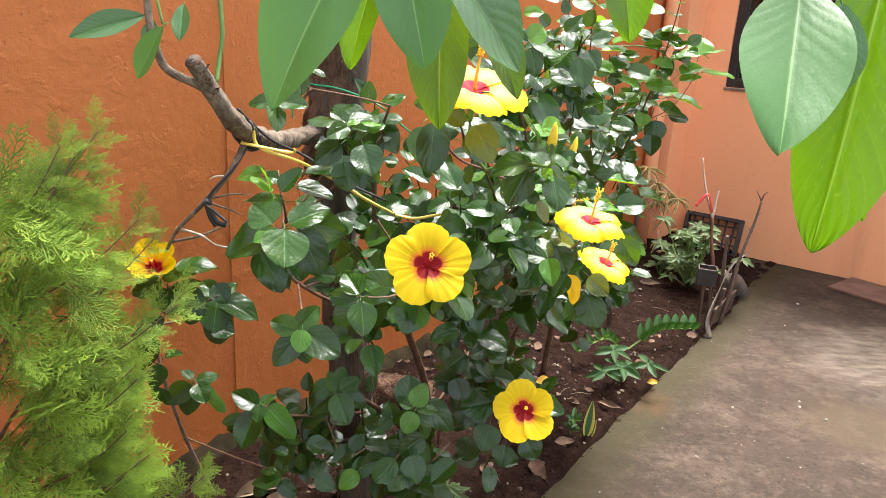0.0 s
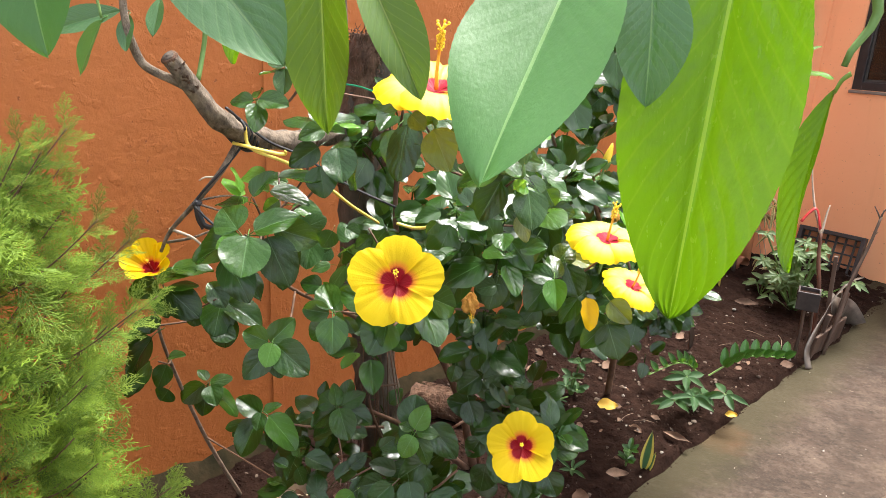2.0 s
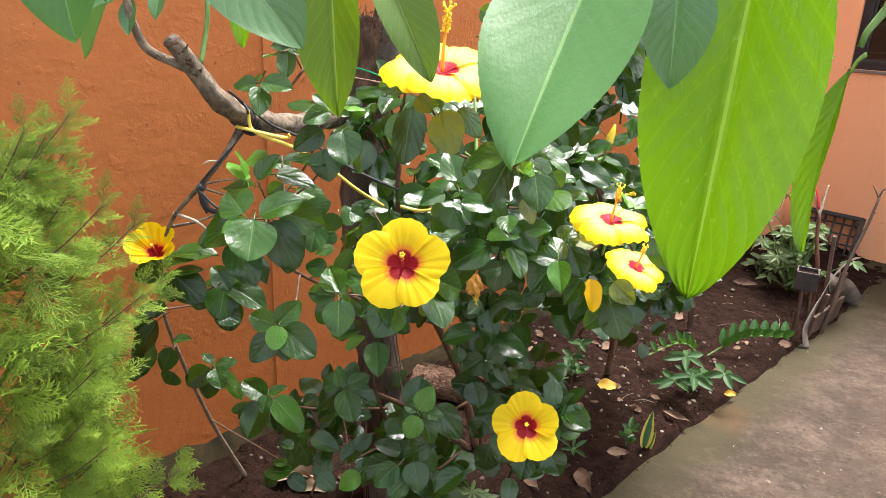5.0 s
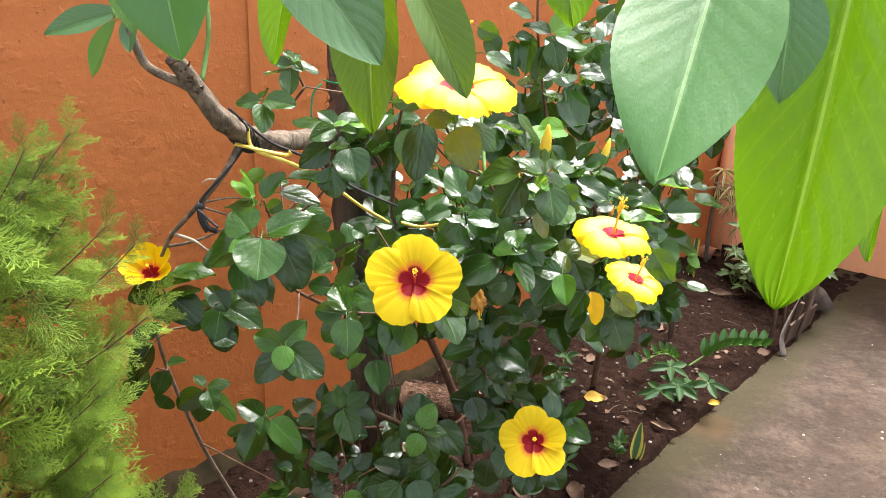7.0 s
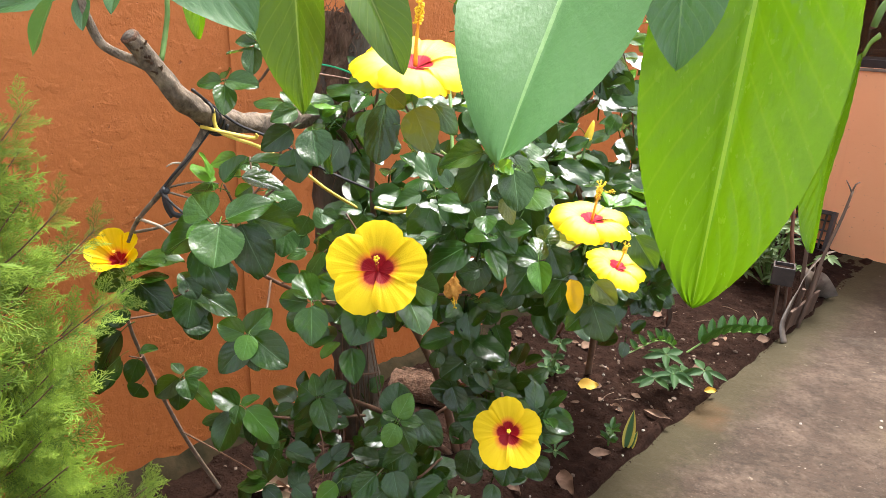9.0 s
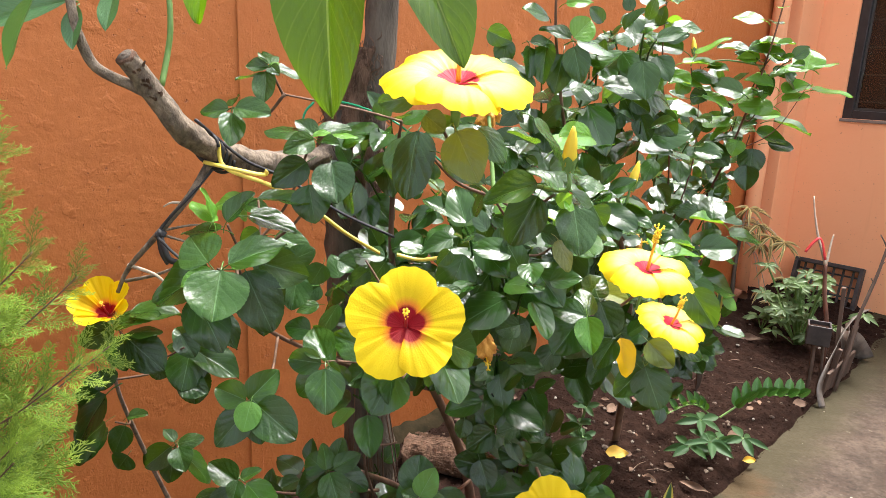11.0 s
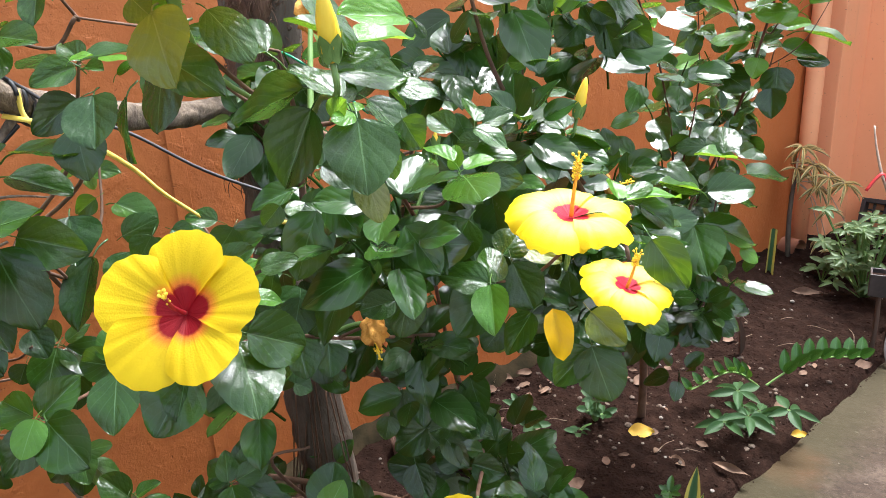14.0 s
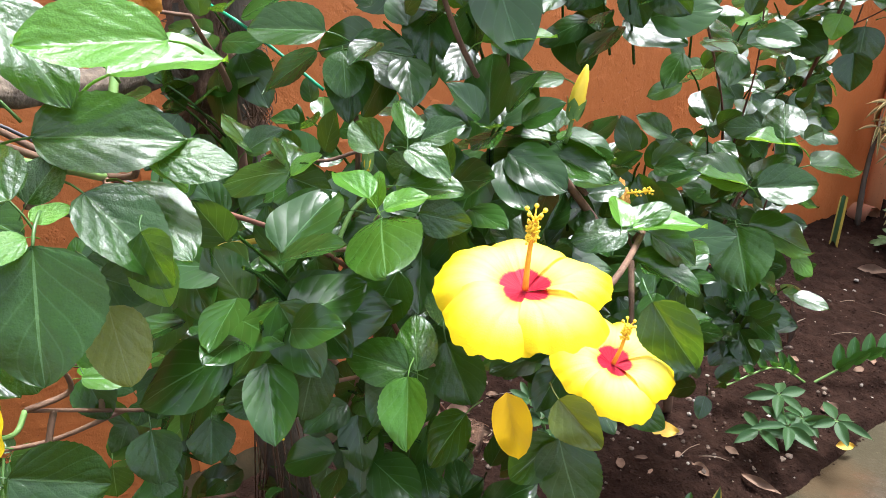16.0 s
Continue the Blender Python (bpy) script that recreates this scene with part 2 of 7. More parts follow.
BLACKTAPE = simple("black_rubber_tape", (0.012, 0.012, 0.014), (0.035, 0.035, 0.038), 30, 0.5, 0.3, 0.002)
YELLOWTAPE = simple("yellow_plastic_strap", (0.66, 0.47, 0.05), (0.80, 0.64, 0.14), 30, 0.4, 0.2, 0.001)
GREENWIRE = simple("green_plastic_wire", (0.008, 0.22, 0.10), (0.015, 0.30, 0.14), 30, 0.4, 0.0)
RED = simple("red_ribbon", (0.36, 0.015, 0.015), (0.5, 0.03, 0.03), 40, 0.5, 0.2, 0.001)
BLACKPLASTIC = simple("black_crate_plastic", (0.022, 0.018, 0.017), (0.065, 0.05, 0.046), 18, 0.55, 0.3, 0.002)
BOARD = simple("weathered_dark_board", (0.055, 0.034, 0.024), (0.14, 0.09, 0.065), 16, 0.85, 0.6, 0.004, stretch=(1, 1, 0.2))
GREYCLOTH = simple("grey_torn_sheet", (0.075, 0.062, 0.052), (0.17, 0.145, 0.125), 22, 0.5, 0.5, 0.004)
RUST = simple("rusty_board", (0.10, 0.055, 0.038), (0.21, 0.115, 0.08), 6, 0.85, 0.5, 0.003)
TERRA = simple("terracotta_pipe", (0.30, 0.12, 0.07), (0.40, 0.19, 0.11), 12, 0.85, 0.4, 0.003)
DRYLEAF = simple("dry_leaf", (0.10, 0.052, 0.030), (0.23, 0.145, 0.095), 30, 0.8, 0.5, 0.002, rnd=0.5)
FALLEN = simple("fallen_yellow_leaf", (0.42, 0.24, 0.02), (0.60, 0.38, 0.03), 25, 0.55, 0.3, 0.001)
DYING = leaf_material("yellow_dying_leaf", (0.72, 0.44, 0.004), (0.80, 0.54, 0.008), (0.70, 0.42, 0.02), 0.35, (0.85, 0.55, 0.01), 0.30, spec=0.4)
FRAME = simple("dark_window_frame", (0.016, 0.014, 0.014), (0.035, 0.03, 0.03), 20, 0.35, 0.1, 0.001)
GRILLE = simple("grey_grille_bar", (0.030, 0.026, 0.023), (0.055, 0.048, 0.042), 20, 0.5, 0.1, 0.001)
ROOM = simple("dark_room", (0.020, 0.017, 0.016), (0.035, 0.03, 0.027), 4, 0.9, 0.0)
PALEBARK = simple("pale_bark", (0.12, 0.085, 0.06), (0.30, 0.23, 0.17), 60, 0.85, 0.8, 0.004)
PALEDRY = simple("pale_dry_sheath", (0.17, 0.12, 0.075), (0.32, 0.245, 0.165), 20, 0.8, 0.6, 0.003, stretch=(1, 1, 0.3))
LITTER = simple("leaf_litter", (0.055, 0.036, 0.026), (0.25, 0.19, 0.145), 90, 0.85, 0.4, 0.002, rnd=0.8, each=True)
BOUNCEWALL = simple("pale_bounce_wall", (0.42, 0.42, 0.39), (0.54, 0.54, 0.50), 3, 0.9, 0.4, 0.004)
CEMENTSILL = simple("grey_sill", (0.14, 0.11, 0.09), (0.22, 0.18, 0.15), 20, 0.8, 0.4, 0.002)


def glass():
    m = Mat("window_glass")
    m.set((0.9, 0.92, 0.9), 0.03)
    m.b.inputs["Transmission Weight"].default_value = 1.0
    m.b.inputs["IOR"].default_value = 1.45
    return m.m


GLASS = glass()


def petal_material(name, pale, deep, rim, eye_size, eye=(0.24, 0.006, 0.018), halo=(0.80, 0.22, 0.03)):
    """Yellow petal, its crimson eye and orange halo as grown, along its length from the throat."""
    m = Mat(name)
    u, v = m.uv()
    wob = m.math('ADD', v, m.math('MULTIPLY', m.math('SUBTRACT', m.noise(90, 3), 0.5), 0.05))
    veins = m.math('POWER', m.math('MULTIPLY_ADD', m.math('SINE', m.math('MULTIPLY', u, 70.0)), 0.5, 0.5), 3.0)
    body = m.mix(m.math('ADD', m.math('MULTIPLY', veins, 0.12), m.math('MULTIPLY', m.noise(14, 3), 0.35)), pale, deep)
    body = m.mix(m.ramp(v, [(0.38, (0, 0, 0)), (0.90, (1, 1, 1))]), body, rim)
    col = m.mix(m.ramp(wob, [(eye_size + 0.03, (1, 1, 1)), (eye_size + 0.17, (0, 0, 0))]), body, halo)
    col = m.mix(m.ramp(wob, [(eye_size - 0.01, (1, 1, 1)), (eye_size + 0.035, (0, 0, 0))]), col, eye)
    h = m.math('ADD', m.math('MULTIPLY', veins, 0.20), m.math('MULTIPLY', m.noise(45, 4), 0.6))
    nrm = m.bump(h, 0.24, 0.0025)
    m.set(col, 0.5, spec=0.25)
    m.translucent(col, 0.40, nrm)
    return m.m


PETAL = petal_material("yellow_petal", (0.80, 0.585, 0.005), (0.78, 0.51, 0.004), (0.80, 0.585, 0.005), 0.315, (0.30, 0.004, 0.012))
# lit copy for flowers facing up: strong sunlight whitens the colour towards the throat
PETAL_LIT = petal_material("sunlit_yellow_petal", (0.93, 0.80, 0.24), (0.92, 0.74, 0.12), (0.90, 0.68, 0.01), 0.26, (0.40, 0.010, 0.035), (0.92, 0.60, 0.10))
CRIMSON = simple("crimson_stamen", (0.26, 0.008, 0.02), (0.42, 0.03, 0.035), 60, 0.5, 0.1, 0.001)
COLUMN = simple("stamen_column", (0.74, 0.27, 0.03), (0.86, 0.48, 0.05), 60, 0.5, 0.1, 0.001)
ANTHER = simple("yellow_anther", (0.85, 0.55, 0.02), (0.95, 0.70, 0.06), 80, 0.7, 0.3, 0.001)
WITHER = simple("withered_petal", (0.55, 0.22, 0.03), (0.78, 0.42, 0.09), 60, 0.65, 0.9, 0.003)
BUD = simple("yellow_bud", (0.72, 0.48, 0.02), (0.82, 0.62, 0.06), 60, 0.5, 0.4, 0.001, stretch=(1, 1, 0.15))


def conifer_material():
    m = Mat("conifer_scale_foliage")
    u, v = m.uv()
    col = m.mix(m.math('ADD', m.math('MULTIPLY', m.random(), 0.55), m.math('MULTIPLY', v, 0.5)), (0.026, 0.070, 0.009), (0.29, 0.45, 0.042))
    col = m.mix(m.math('MULTIPLY', m.ramp(m.noise(7, 3), [(0.5, (0, 0, 0)), (0.75, (1, 1, 1))]), 0.5), col, (0.46, 0.54, 0.06))
    nrm = m.bump(m.noise(260, 2), 0.5, 0.002)
    m.set(col, 0.55, spec=0.35)
    m.translucent(col, 0.28, nrm)
    return m.m


CONIFER = conifer_material()
WEED = leaf_material("weed_leaf", (0.018, 0.056, 0.018), (0.040, 0.095, 0.030), (0.08, 0.15, 0.06), 0.25, (0.16, 0.30, 0.03), 0.50, 8.0, 0.6, True, spec=0.3)
PALEWEED = leaf_material("pale_shrub_leaf", (0.07, 0.13, 0.045), (0.15, 0.22, 0.09), (0.36, 0.48, 0.22), 0.3, (0.3, 0.5, 0.08), 0.45, 8.0, 0.6, True)
GLOSSY = leaf_material("glossy_pinnate_leaf", (0.013, 0.055, 0.007), (0.027, 0.095, 0.010), (0.12, 0.25, 0.06), 0.2, (0.14, 0.34, 0.02), 0.28, 8.0, 0.6, True)


def striped(name, edge, mid, a, b):
    m = Mat(name)
    u, v = m.uv()
    au = m.math('ABSOLUTE', m.math('SUBTRACT', u, 0.5))
    col = m.mix(m.ramp(m.math('ADD', au, m.math('MULTIPLY', m.math('SUBTRACT', m.noise(60, 2), 0.5), 0.06)), [(a, (0, 0, 0)), (b, (1, 1, 1))]), mid, edge)
    m.set(col, 0.45, spec=0.4)
    m.translucent(col, 0.25)
    return m.m


SNAKE = striped("variegated_snake_leaf", (0.60, 0.52, 0.12), (0.06, 0.14, 0.06), 0.24, 0.30)
SPIDER = striped("striped_spider_leaf", (0.72, 0.58, 0.28), (0.24, 0.21, 0.07), 0.22, 0.30)


# ---- mesh tools ----
def mesh_of(bm, name, material, smooth=True):
    me = bpy.data.meshes.new(name)
    bm.to_mesh(me)
    bm.free()
    if smooth:
        for p in me.polygons:
            p.use_smooth = True
    me.materials.append(material)
    return me


def thing(name, at, label, category, group="", kind=""):
    e = new(name)
    e.empty_display_size = 0.05
    e.location = at
    return tagged(e, label, category, group, kind)


def attach(ob, parent):
    ob.parent = parent
    base = Matrix.Identity(4)
    up = parent
    chain = []
    while up:
        chain.append(up)
        up = up.parent
    for o in reversed(chain):
        base = base @ o.matrix_parent_inverse @ o.matrix_basis
    ob.matrix_parent_inverse = base.inverted()
    return ob


def part(name, bm, material, parent, label="", smooth=True):
    """One mesh object, in world coordinates, under a thing or a part."""
    ob = new(name, mesh_of(bm, name, material, smooth))
    attach(ob, parent)
    return tagged(ob, label)


def piece(name, me, matrix, parent, label=""):
    """An object on shared mesh data, at a world pose, under a thing or a part."""
    ob = new(name, me)
    ob.matrix_basis = matrix
    attach(ob, parent)
    return tagged(ob, label)


def whole(name, bm, material, label, category, group="", kind="", smooth=True):
    return tagged(new(name, mesh_of(bm, name, material, smooth)), label, category, group, kind)


def box(bm, x0, x1, y0, y1, z0, z1, m=None, bev=0.0):
    r = bmesh.ops.create_cube(bm, size=1.0)
    for v in r["verts"]:
        v.co = Vector((x0 + (v.co.x + 0.5) * (x1 - x0), y0 + (v.co.y + 0.5) * (y1 - y0), z0 + (v.co.z + 0.5) * (z1 - z0)))
    vs = r["verts"]
    if bev:
        es = list({e for v in vs for e in v.link_edges})
        out = bmesh.ops.bevel(bm, geom=es, offset=bev, segments=2, affect='EDGES', profile=0.5)
        vs = list({v for f in out["faces"] for v in f.verts} | {v for v in vs if v.is_valid})
    if m is not None:
        bmesh.ops.transform(bm, matrix=m, verts=[v for v in vs if v.is_valid])
    return bm


def smooth_path(pts, n=6):
    """A Catmull-Rom curve through the points."""
    pts = [Vector(p) for p in pts]
    if len(pts) < 3:
        return [pts[0].lerp(pts[-1], i / n) for i in range(n + 1)]
    ext = [pts[0] * 2 - pts[1]] + pts + [pts[-1] * 2 - pts[-2]]
    out = []
    for i in range(1, len(ext) - 2):
        a, b, c, d = ext[i - 1:i + 3]
        for k in range(n):
            t = k / n
            out.append(0.5 * ((2 * b) + (c - a) * t + (2 * a - 5 * b + 4 * c - d) * t * t + (3 * b - a - 3 * c + d) * t ** 3))
    out.append(pts[-1])
    return out


def tube(bm, pts, r0, r1, sides=8, n=6, wob=0.0, cap=True):
    """A tapered limb along a smooth path, slightly knobbly."""
    path = smooth_path(pts, n)
    rings = []
    side = None
    for i, p in enumerate(path):
        t = (path[min(i + 1, len(path) - 1)] - path[max(i - 1, 0)]).normalized()
        if side is None:
            side = t.orthogonal().normalized()
        side = (side - t * side.dot(t)).normalized()
        up = t.cross(side)
        f = i / (len(path) - 1)
        r = r0 + (r1 - r0) * f
        ring = []
        for k in range(sides):
            a = 2 * math.pi * k / sides
            rr = r * (1 + wob * (noise.noise(p * 30 + Vector((k * 1.7, 0, 0)))))
            ring.append(bm.verts.new(p + (side * math.cos(a) + up * math.sin(a)) * rr))
        rings.append(ring)
    for a, b in zip(rings, rings[1:]):
        for k in range(sides):
            bm.faces.new((a[k], a[(k + 1) % sides], b[(k + 1) % sides], b[k]))
    if cap:
        bm.faces.new(list(reversed(rings[0])))
        bm.faces.new(rings[-1])
    return bm


def ribbon(bm, pts, width, thick=0.0008, n=6, twist=0.0):
    """A flat strap with thickness along a path."""
    path = smooth_path(pts, n)
    prev = None
    for i, p in enumerate(path):
        t = (path[min(i + 1, len(path) - 1)] - path[max(i - 1, 0)]).normalized()
        s = t.cross(Vector((0.3, -0.8, 0.5))).normalized()
        s = Matrix.Rotation(twist * i / len(path), 3, t) @ s
        u = t.cross(s)
        ring = [bm.verts.new(p + s * a * width / 2 + u * b * thick) for a, b in ((-1, -1), (1, -1), (1, 1), (-1, 1))]
        if prev:
            for k in range(4):
                bm.faces.new((prev[k], prev[(k + 1) % 4], ring[(k + 1) % 4], ring[k]))
        else:
            bm.faces.new(list(reversed(ring)))
        prev = ring
    bm.faces.new(prev)
    return bm


def blade(bm, profile, length=1.0, width=1.0, rows=10, cols=6, droop=0.12, fold=0.15, wave=0.03, ph=0.0, m=None, teeth=0.0, cupx=0.0, veins=None):
    """A leaf blade along +y, upper face +z, with its own coordinates; profile(v) is the half width.
    veins: (pairs, slant, depth) of the sunken side veins, between which the blade swells."""
    uvl = bm.loops.layers.uv.verify()
    grid, co = [], {}
    for i in range(rows + 1):
        v = i / rows
        hw = max(profile(v), 0.004) * width
        row = []
        for j in range(cols + 1):
            u = j / cols * 2 - 1
            x = u * hw
            if abs(u) > 0.99 and teeth:
                x *= 1 + teeth * (1 if i % 2 else -1)
            z = -droop * length * v * v + fold * abs(x) * 1.0 - cupx * x * x / max(width, 1e-6) + wave * length * math.sin(v * 9 + ph + u * 1.6) * (0.25 + abs(u)) * (0.3 + v)
            if veins:
                pairs, slant, depth = veins
                bent = v - abs(u) ** 0.8 * slant * 0.5 + 0.02 * math.sin(ph + v * 7)
                swell = abs(math.sin((bent - 0.25 / pairs) * pairs * math.pi)) ** 0.8
                z += depth * length * ((swell - 0.5) * min(1.0, 4 * abs(u)) * (1 - 0.6 * u * u) - 1.2 * math.exp(-(u / 0.07) ** 2))
            p = Vector((x, v * length, z))
            vt = bm.verts.new(m @ p if m else p)
            co[vt] = (u / 2 + 0.5, v)
            row.append(vt)
        grid.append(row)
    for a, b in zip(grid, grid[1:]):
        for k in range(cols):
            f = bm.faces.new((a[k], a[k + 1], b[k + 1], b[k]))
            for lp in f.loops:
                lp[uvl].uv = co[lp.vert]
    return bm


def hib_profile(v):
    return 0.5 * (math.sin(math.pi * min(1.0, v) ** 0.80) ** 0.52) * (1.0 if v < 0.80 else 1.0 - 0.12 * (v - 0.80) / 0.20)


def ovate_profile(v):
    return 0.5 * (math.sin(math.pi * min(1.0, v) ** 0.72) ** 0.66)


def lance_profile(v):
    return 0.5 * (math.sin(math.pi * v ** 0.85) ** 0.8)


def broad_profile(v):
    return 0.5 * (math.sin(math.pi * v ** 1.02) ** 0.72)


def leaf_mesh(name, material, profile, seed, droop, fold, wave, petiole=0.28, rows=26, teeth=0.014, cupx=0.0, veins=None, cols=14):
    bm = bmesh.new()
    uvl = bm.loops.layers.uv.verify()
    blade(bm, profile, 1.0, 1.0, rows, cols, droop, fold, wave, seed * 1.9, None, teeth, cupx, veins)
    n0 = len(bm.faces)
    if petiole:
        tube(bm, [(0, -petiole, -petiole * 0.6), (0, -petiole * 0.5, -petiole * 0.2), (0, 0.02, -0.006)], 0.016, 0.012, 5, 3)
        bm.faces.ensure_lookup_table()
        for f in bm.faces[n0:]:
            for lp in f.loops:
                lp[uvl].uv = (0.5, 0.5)
    return mesh_of(bm, name, material)


# ---- setting ----
D, N = Vector((0.53, 0.848, 0)).normalized(), Vector((0.848, -0.53, 0)).normalized()
P0 = Vector((-0.72, 1.68, 0))
# local frame: x along the long wall, y out from it into the yard, z up
YARD = Matrix(((D.x, N.x, 0, P0.x), (D.y, N.y, 0, P0.y), (0, 0, 1, 0), (0, 0, 0, 1)))
CORNER = 3.77


def loc(s, p, z=0.0):
    return YARD @ Vector((s, p, z))


def setting(name, bm, material, label, category="", smooth=False):
    return whole(name, bm, material, label, category or name.split("_")[0], "", "structure", smooth)


bm = bmesh.new()
box(bm, -60, 60, -60, 60, -0.3, 0.0)
setting("ground", bm, CONCRETE, "worn grey-brown concrete yard with pale patches", "ground")

bm = bmesh.new()
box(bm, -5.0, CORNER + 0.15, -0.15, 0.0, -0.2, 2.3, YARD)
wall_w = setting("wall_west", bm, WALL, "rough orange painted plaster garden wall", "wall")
bm = bmesh.new()
box(bm, 0.148, 0.184, 0.0, 0.004, 0.0, 2.3, YARD, 0.0018)
setting("trim_joint", bm, WALL, "raised plaster joint on the orange wall", "trim")
bm = bmesh.new()
box(bm, 3.45, CORNER, 0.0, 0.10, -0.1, 2.3, YARD, 0.004)
setting("pilaster", bm, WALL_LIT, "smooth orange corner pilaster", "pilaster")

# back wall with a real window opening; a wall's local x runs out from the long wall
WX0, WX1, WZ0, WZ1 = 0.287, 1.62, 1.076, 2.15
BACK = YARD @ Matrix(((0, 1, 0, CORNER), (1, 0, 0, 0), (0, 0, 1, 0), (0, 0, 0, 1)))
bm = bmesh.new()
for x0, x1, z0, z1 in ((0.0, WX0, -0.2, 2.9), (WX1, 6.0, -0.2, 2.9), (WX0, WX1, -0.2, WZ0), (WX0, WX1, WZ1, 2.9)):
    box(bm, x0, x1, 0.0, 0.16, z0, z1, BACK)
bmesh.ops.recalc_face_normals(bm, faces=bm.faces)
setting("wall_north", bm, WALL_LIT, "smooth orange painted house wall with its brighter light in the colour", "wall")

win = thing("window_1", BACK @ Vector((WX0, 0.05, WZ0)), "dark framed sliding window with a metal grille", "window", kind="structure")


def back_part(name, dims, material, parent, label="", bev=0.003):
    b = bmesh.new()
    box(b, *dims, BACK, bev)
    bmesh.ops.recalc_face_normals(b, faces=b.faces)
    return part(name, b, material, parent, label, False)


for dims in ((WX0, WX0 + 0.05, 0.02, 0.10, WZ0, WZ1), (WX1 - 0.05, WX1, 0.02, 0.10, WZ0, WZ1), (WX0 + 0.05, WX1 - 0.05, 0.02, 0.10, WZ0, WZ0 + 0.045), (WX0 + 0.05, WX1 - 0.05, 0.02, 0.10, WZ1 - 0.045, WZ1)):
    back_part("window_frame", dims, FRAME, win)
MIDX = (WX0 + WX1) / 2
back_part("mullion", (MIDX - 0.03, MIDX + 0.03, 0.03, 0.09, WZ0 + 0.045, WZ1 - 0.045), FRAME, win)
for x0, x1 in ((WX0 + 0.05, MIDX - 0.03), (MIDX + 0.03, WX1 - 0.05)):
    for dims in ((x0, x0 + 0.012, 0.045, 0.055, WZ0 + 0.045, WZ1 - 0.045), (x1 - 0.012, x1, 0.045, 0.055, WZ0 + 0.045, WZ1 - 0.045), (x0 + 0.012, x1 - 0.012, 0.045, 0.055, WZ0 + 0.045, WZ0 + 0.06)):
        back_part("glazing_bead", dims, GRILLE, win, "thin pale glazing bead", 0.001)
    g = back_part("pane", (x0 + 0.012, x1 - 0.012, 0.058, 0.062, WZ0 + 0.06, WZ1 - 0.046), GLASS, win, "dark reflecting glass pane", 0)
    g.visible_shadow = False
    k = x0 + 0.14
    while k < x1 - 0.03:
        back_part("grille_bar", (k, k + 0.009, 0.105, 0.113, WZ0 + 0.02, WZ1 - 0.02), GRILLE, win, "", 0)
        k += 0.15
for k in range(7):
    z = WZ0 + 0.09 + k * 0.15
    back_part("grille_bar", (WX0 + 0.02, WX1 - 0.02, 0.114, 0.121, z, z + 0.009), GRILLE, win, "", 0)
back_part("window_sill", (WX0 - 0.005, WX1 + 0.01, -0.012, 0.02, WZ0 - 0.018, WZ0 - 0.001), CEMENTSILL, win, "thin grey cement sill")
bm = bmesh.new()
for d in ((WX0 - 0.3, WX1 + 0.3, 1.2, 1.25, 0.2, 2.6), (WX0 - 0.35, WX0 - 0.3, 0.17, 1.25, 0.2, 2.6), (WX1 + 0.3, WX1 + 0.35, 0.17, 1.25, 0.2, 2.6), (WX0 - 0.35, WX1 + 0.35, 0.17, 1.25, 0.15, 0.2), (WX0 - 0.35, WX1 + 0.35, 0.17, 1.25, 2.6, 2.65)):
    box(bm, *d, BACK)
setting("wall_room", bm, ROOM, "dark room behind the window", "wall")

# unseen plain walls on the far side and behind, low and pale to bounce light
bm = bmesh.new()
box(bm, -3.2, CORNER + 0.15, 4.6, 4.75, -0.1, 1.7, YARD)
setting("wall_east", bm, BOUNCEWALL, "unseen plain pale wall added to bounce light into the yard", "wall")
bm = bmesh.new()
box(bm, -3.35, -3.2, -0.15, 4.75, -0.1, 1.7, YARD)
setting("wall_south", bm, BOUNCEWALL, "unseen plain pale wall added to bounce light into the yard", "wall")

# planting bed along the wall
def soil_z(s, p):
    edge = 0.80 + 0.035 * noise.noise(Vector((s * 1.4, 0, 3))) + 0.02 * noise.noise(Vector((s * 7, 0, 9)))
    rise = max(0.0, min(1.0, (edge - p) / 0.022))
    base = 0.022 + 0.073 * max(0.0, 1 - p / 0.75) - 0.012 * max(0, s - 2.0)
    n = 0.018 * noise.fractal(Vector((s * 4, p * 4, 0)), 1.0, 2.0, 3) + 0.012 * noise.fractal(Vector((s * 19, p * 19, 5)), 0.8, 2.0, 5)
    return -0.012 + rise * (base + n + 0.012)


def ground_at(x, y):
    """Height of the bed or the yard under a place."""
    q = YARD.inverted() @ Vector((x, y, 0))
    return max(0.0, soil_z(q.x, q.y)) if q.y < 0.9 else 0.0


bm = bmesh.new()
NS, NP = 760, 110
rows_ = []
for i in range(NS + 1):
    s = -3.2 + (CORNER + 3.2) * i / NS
    rows_.append([bm.verts.new(loc(s, 0.002 + 0.90 * j / NP, soil_z(s, 0.90 * j / NP))) for j in range(NP + 1)])
for a, b in zip(rows_, rows_[1:]):
    for j in range(NP):
        bm.faces.new((a[j], b[j], b[j + 1], a[j + 1]))
bmesh.ops.recalc_face_normals(bm, faces=bm.faces)
bed_mesh = bm
bm = bmesh.new()
prev = None
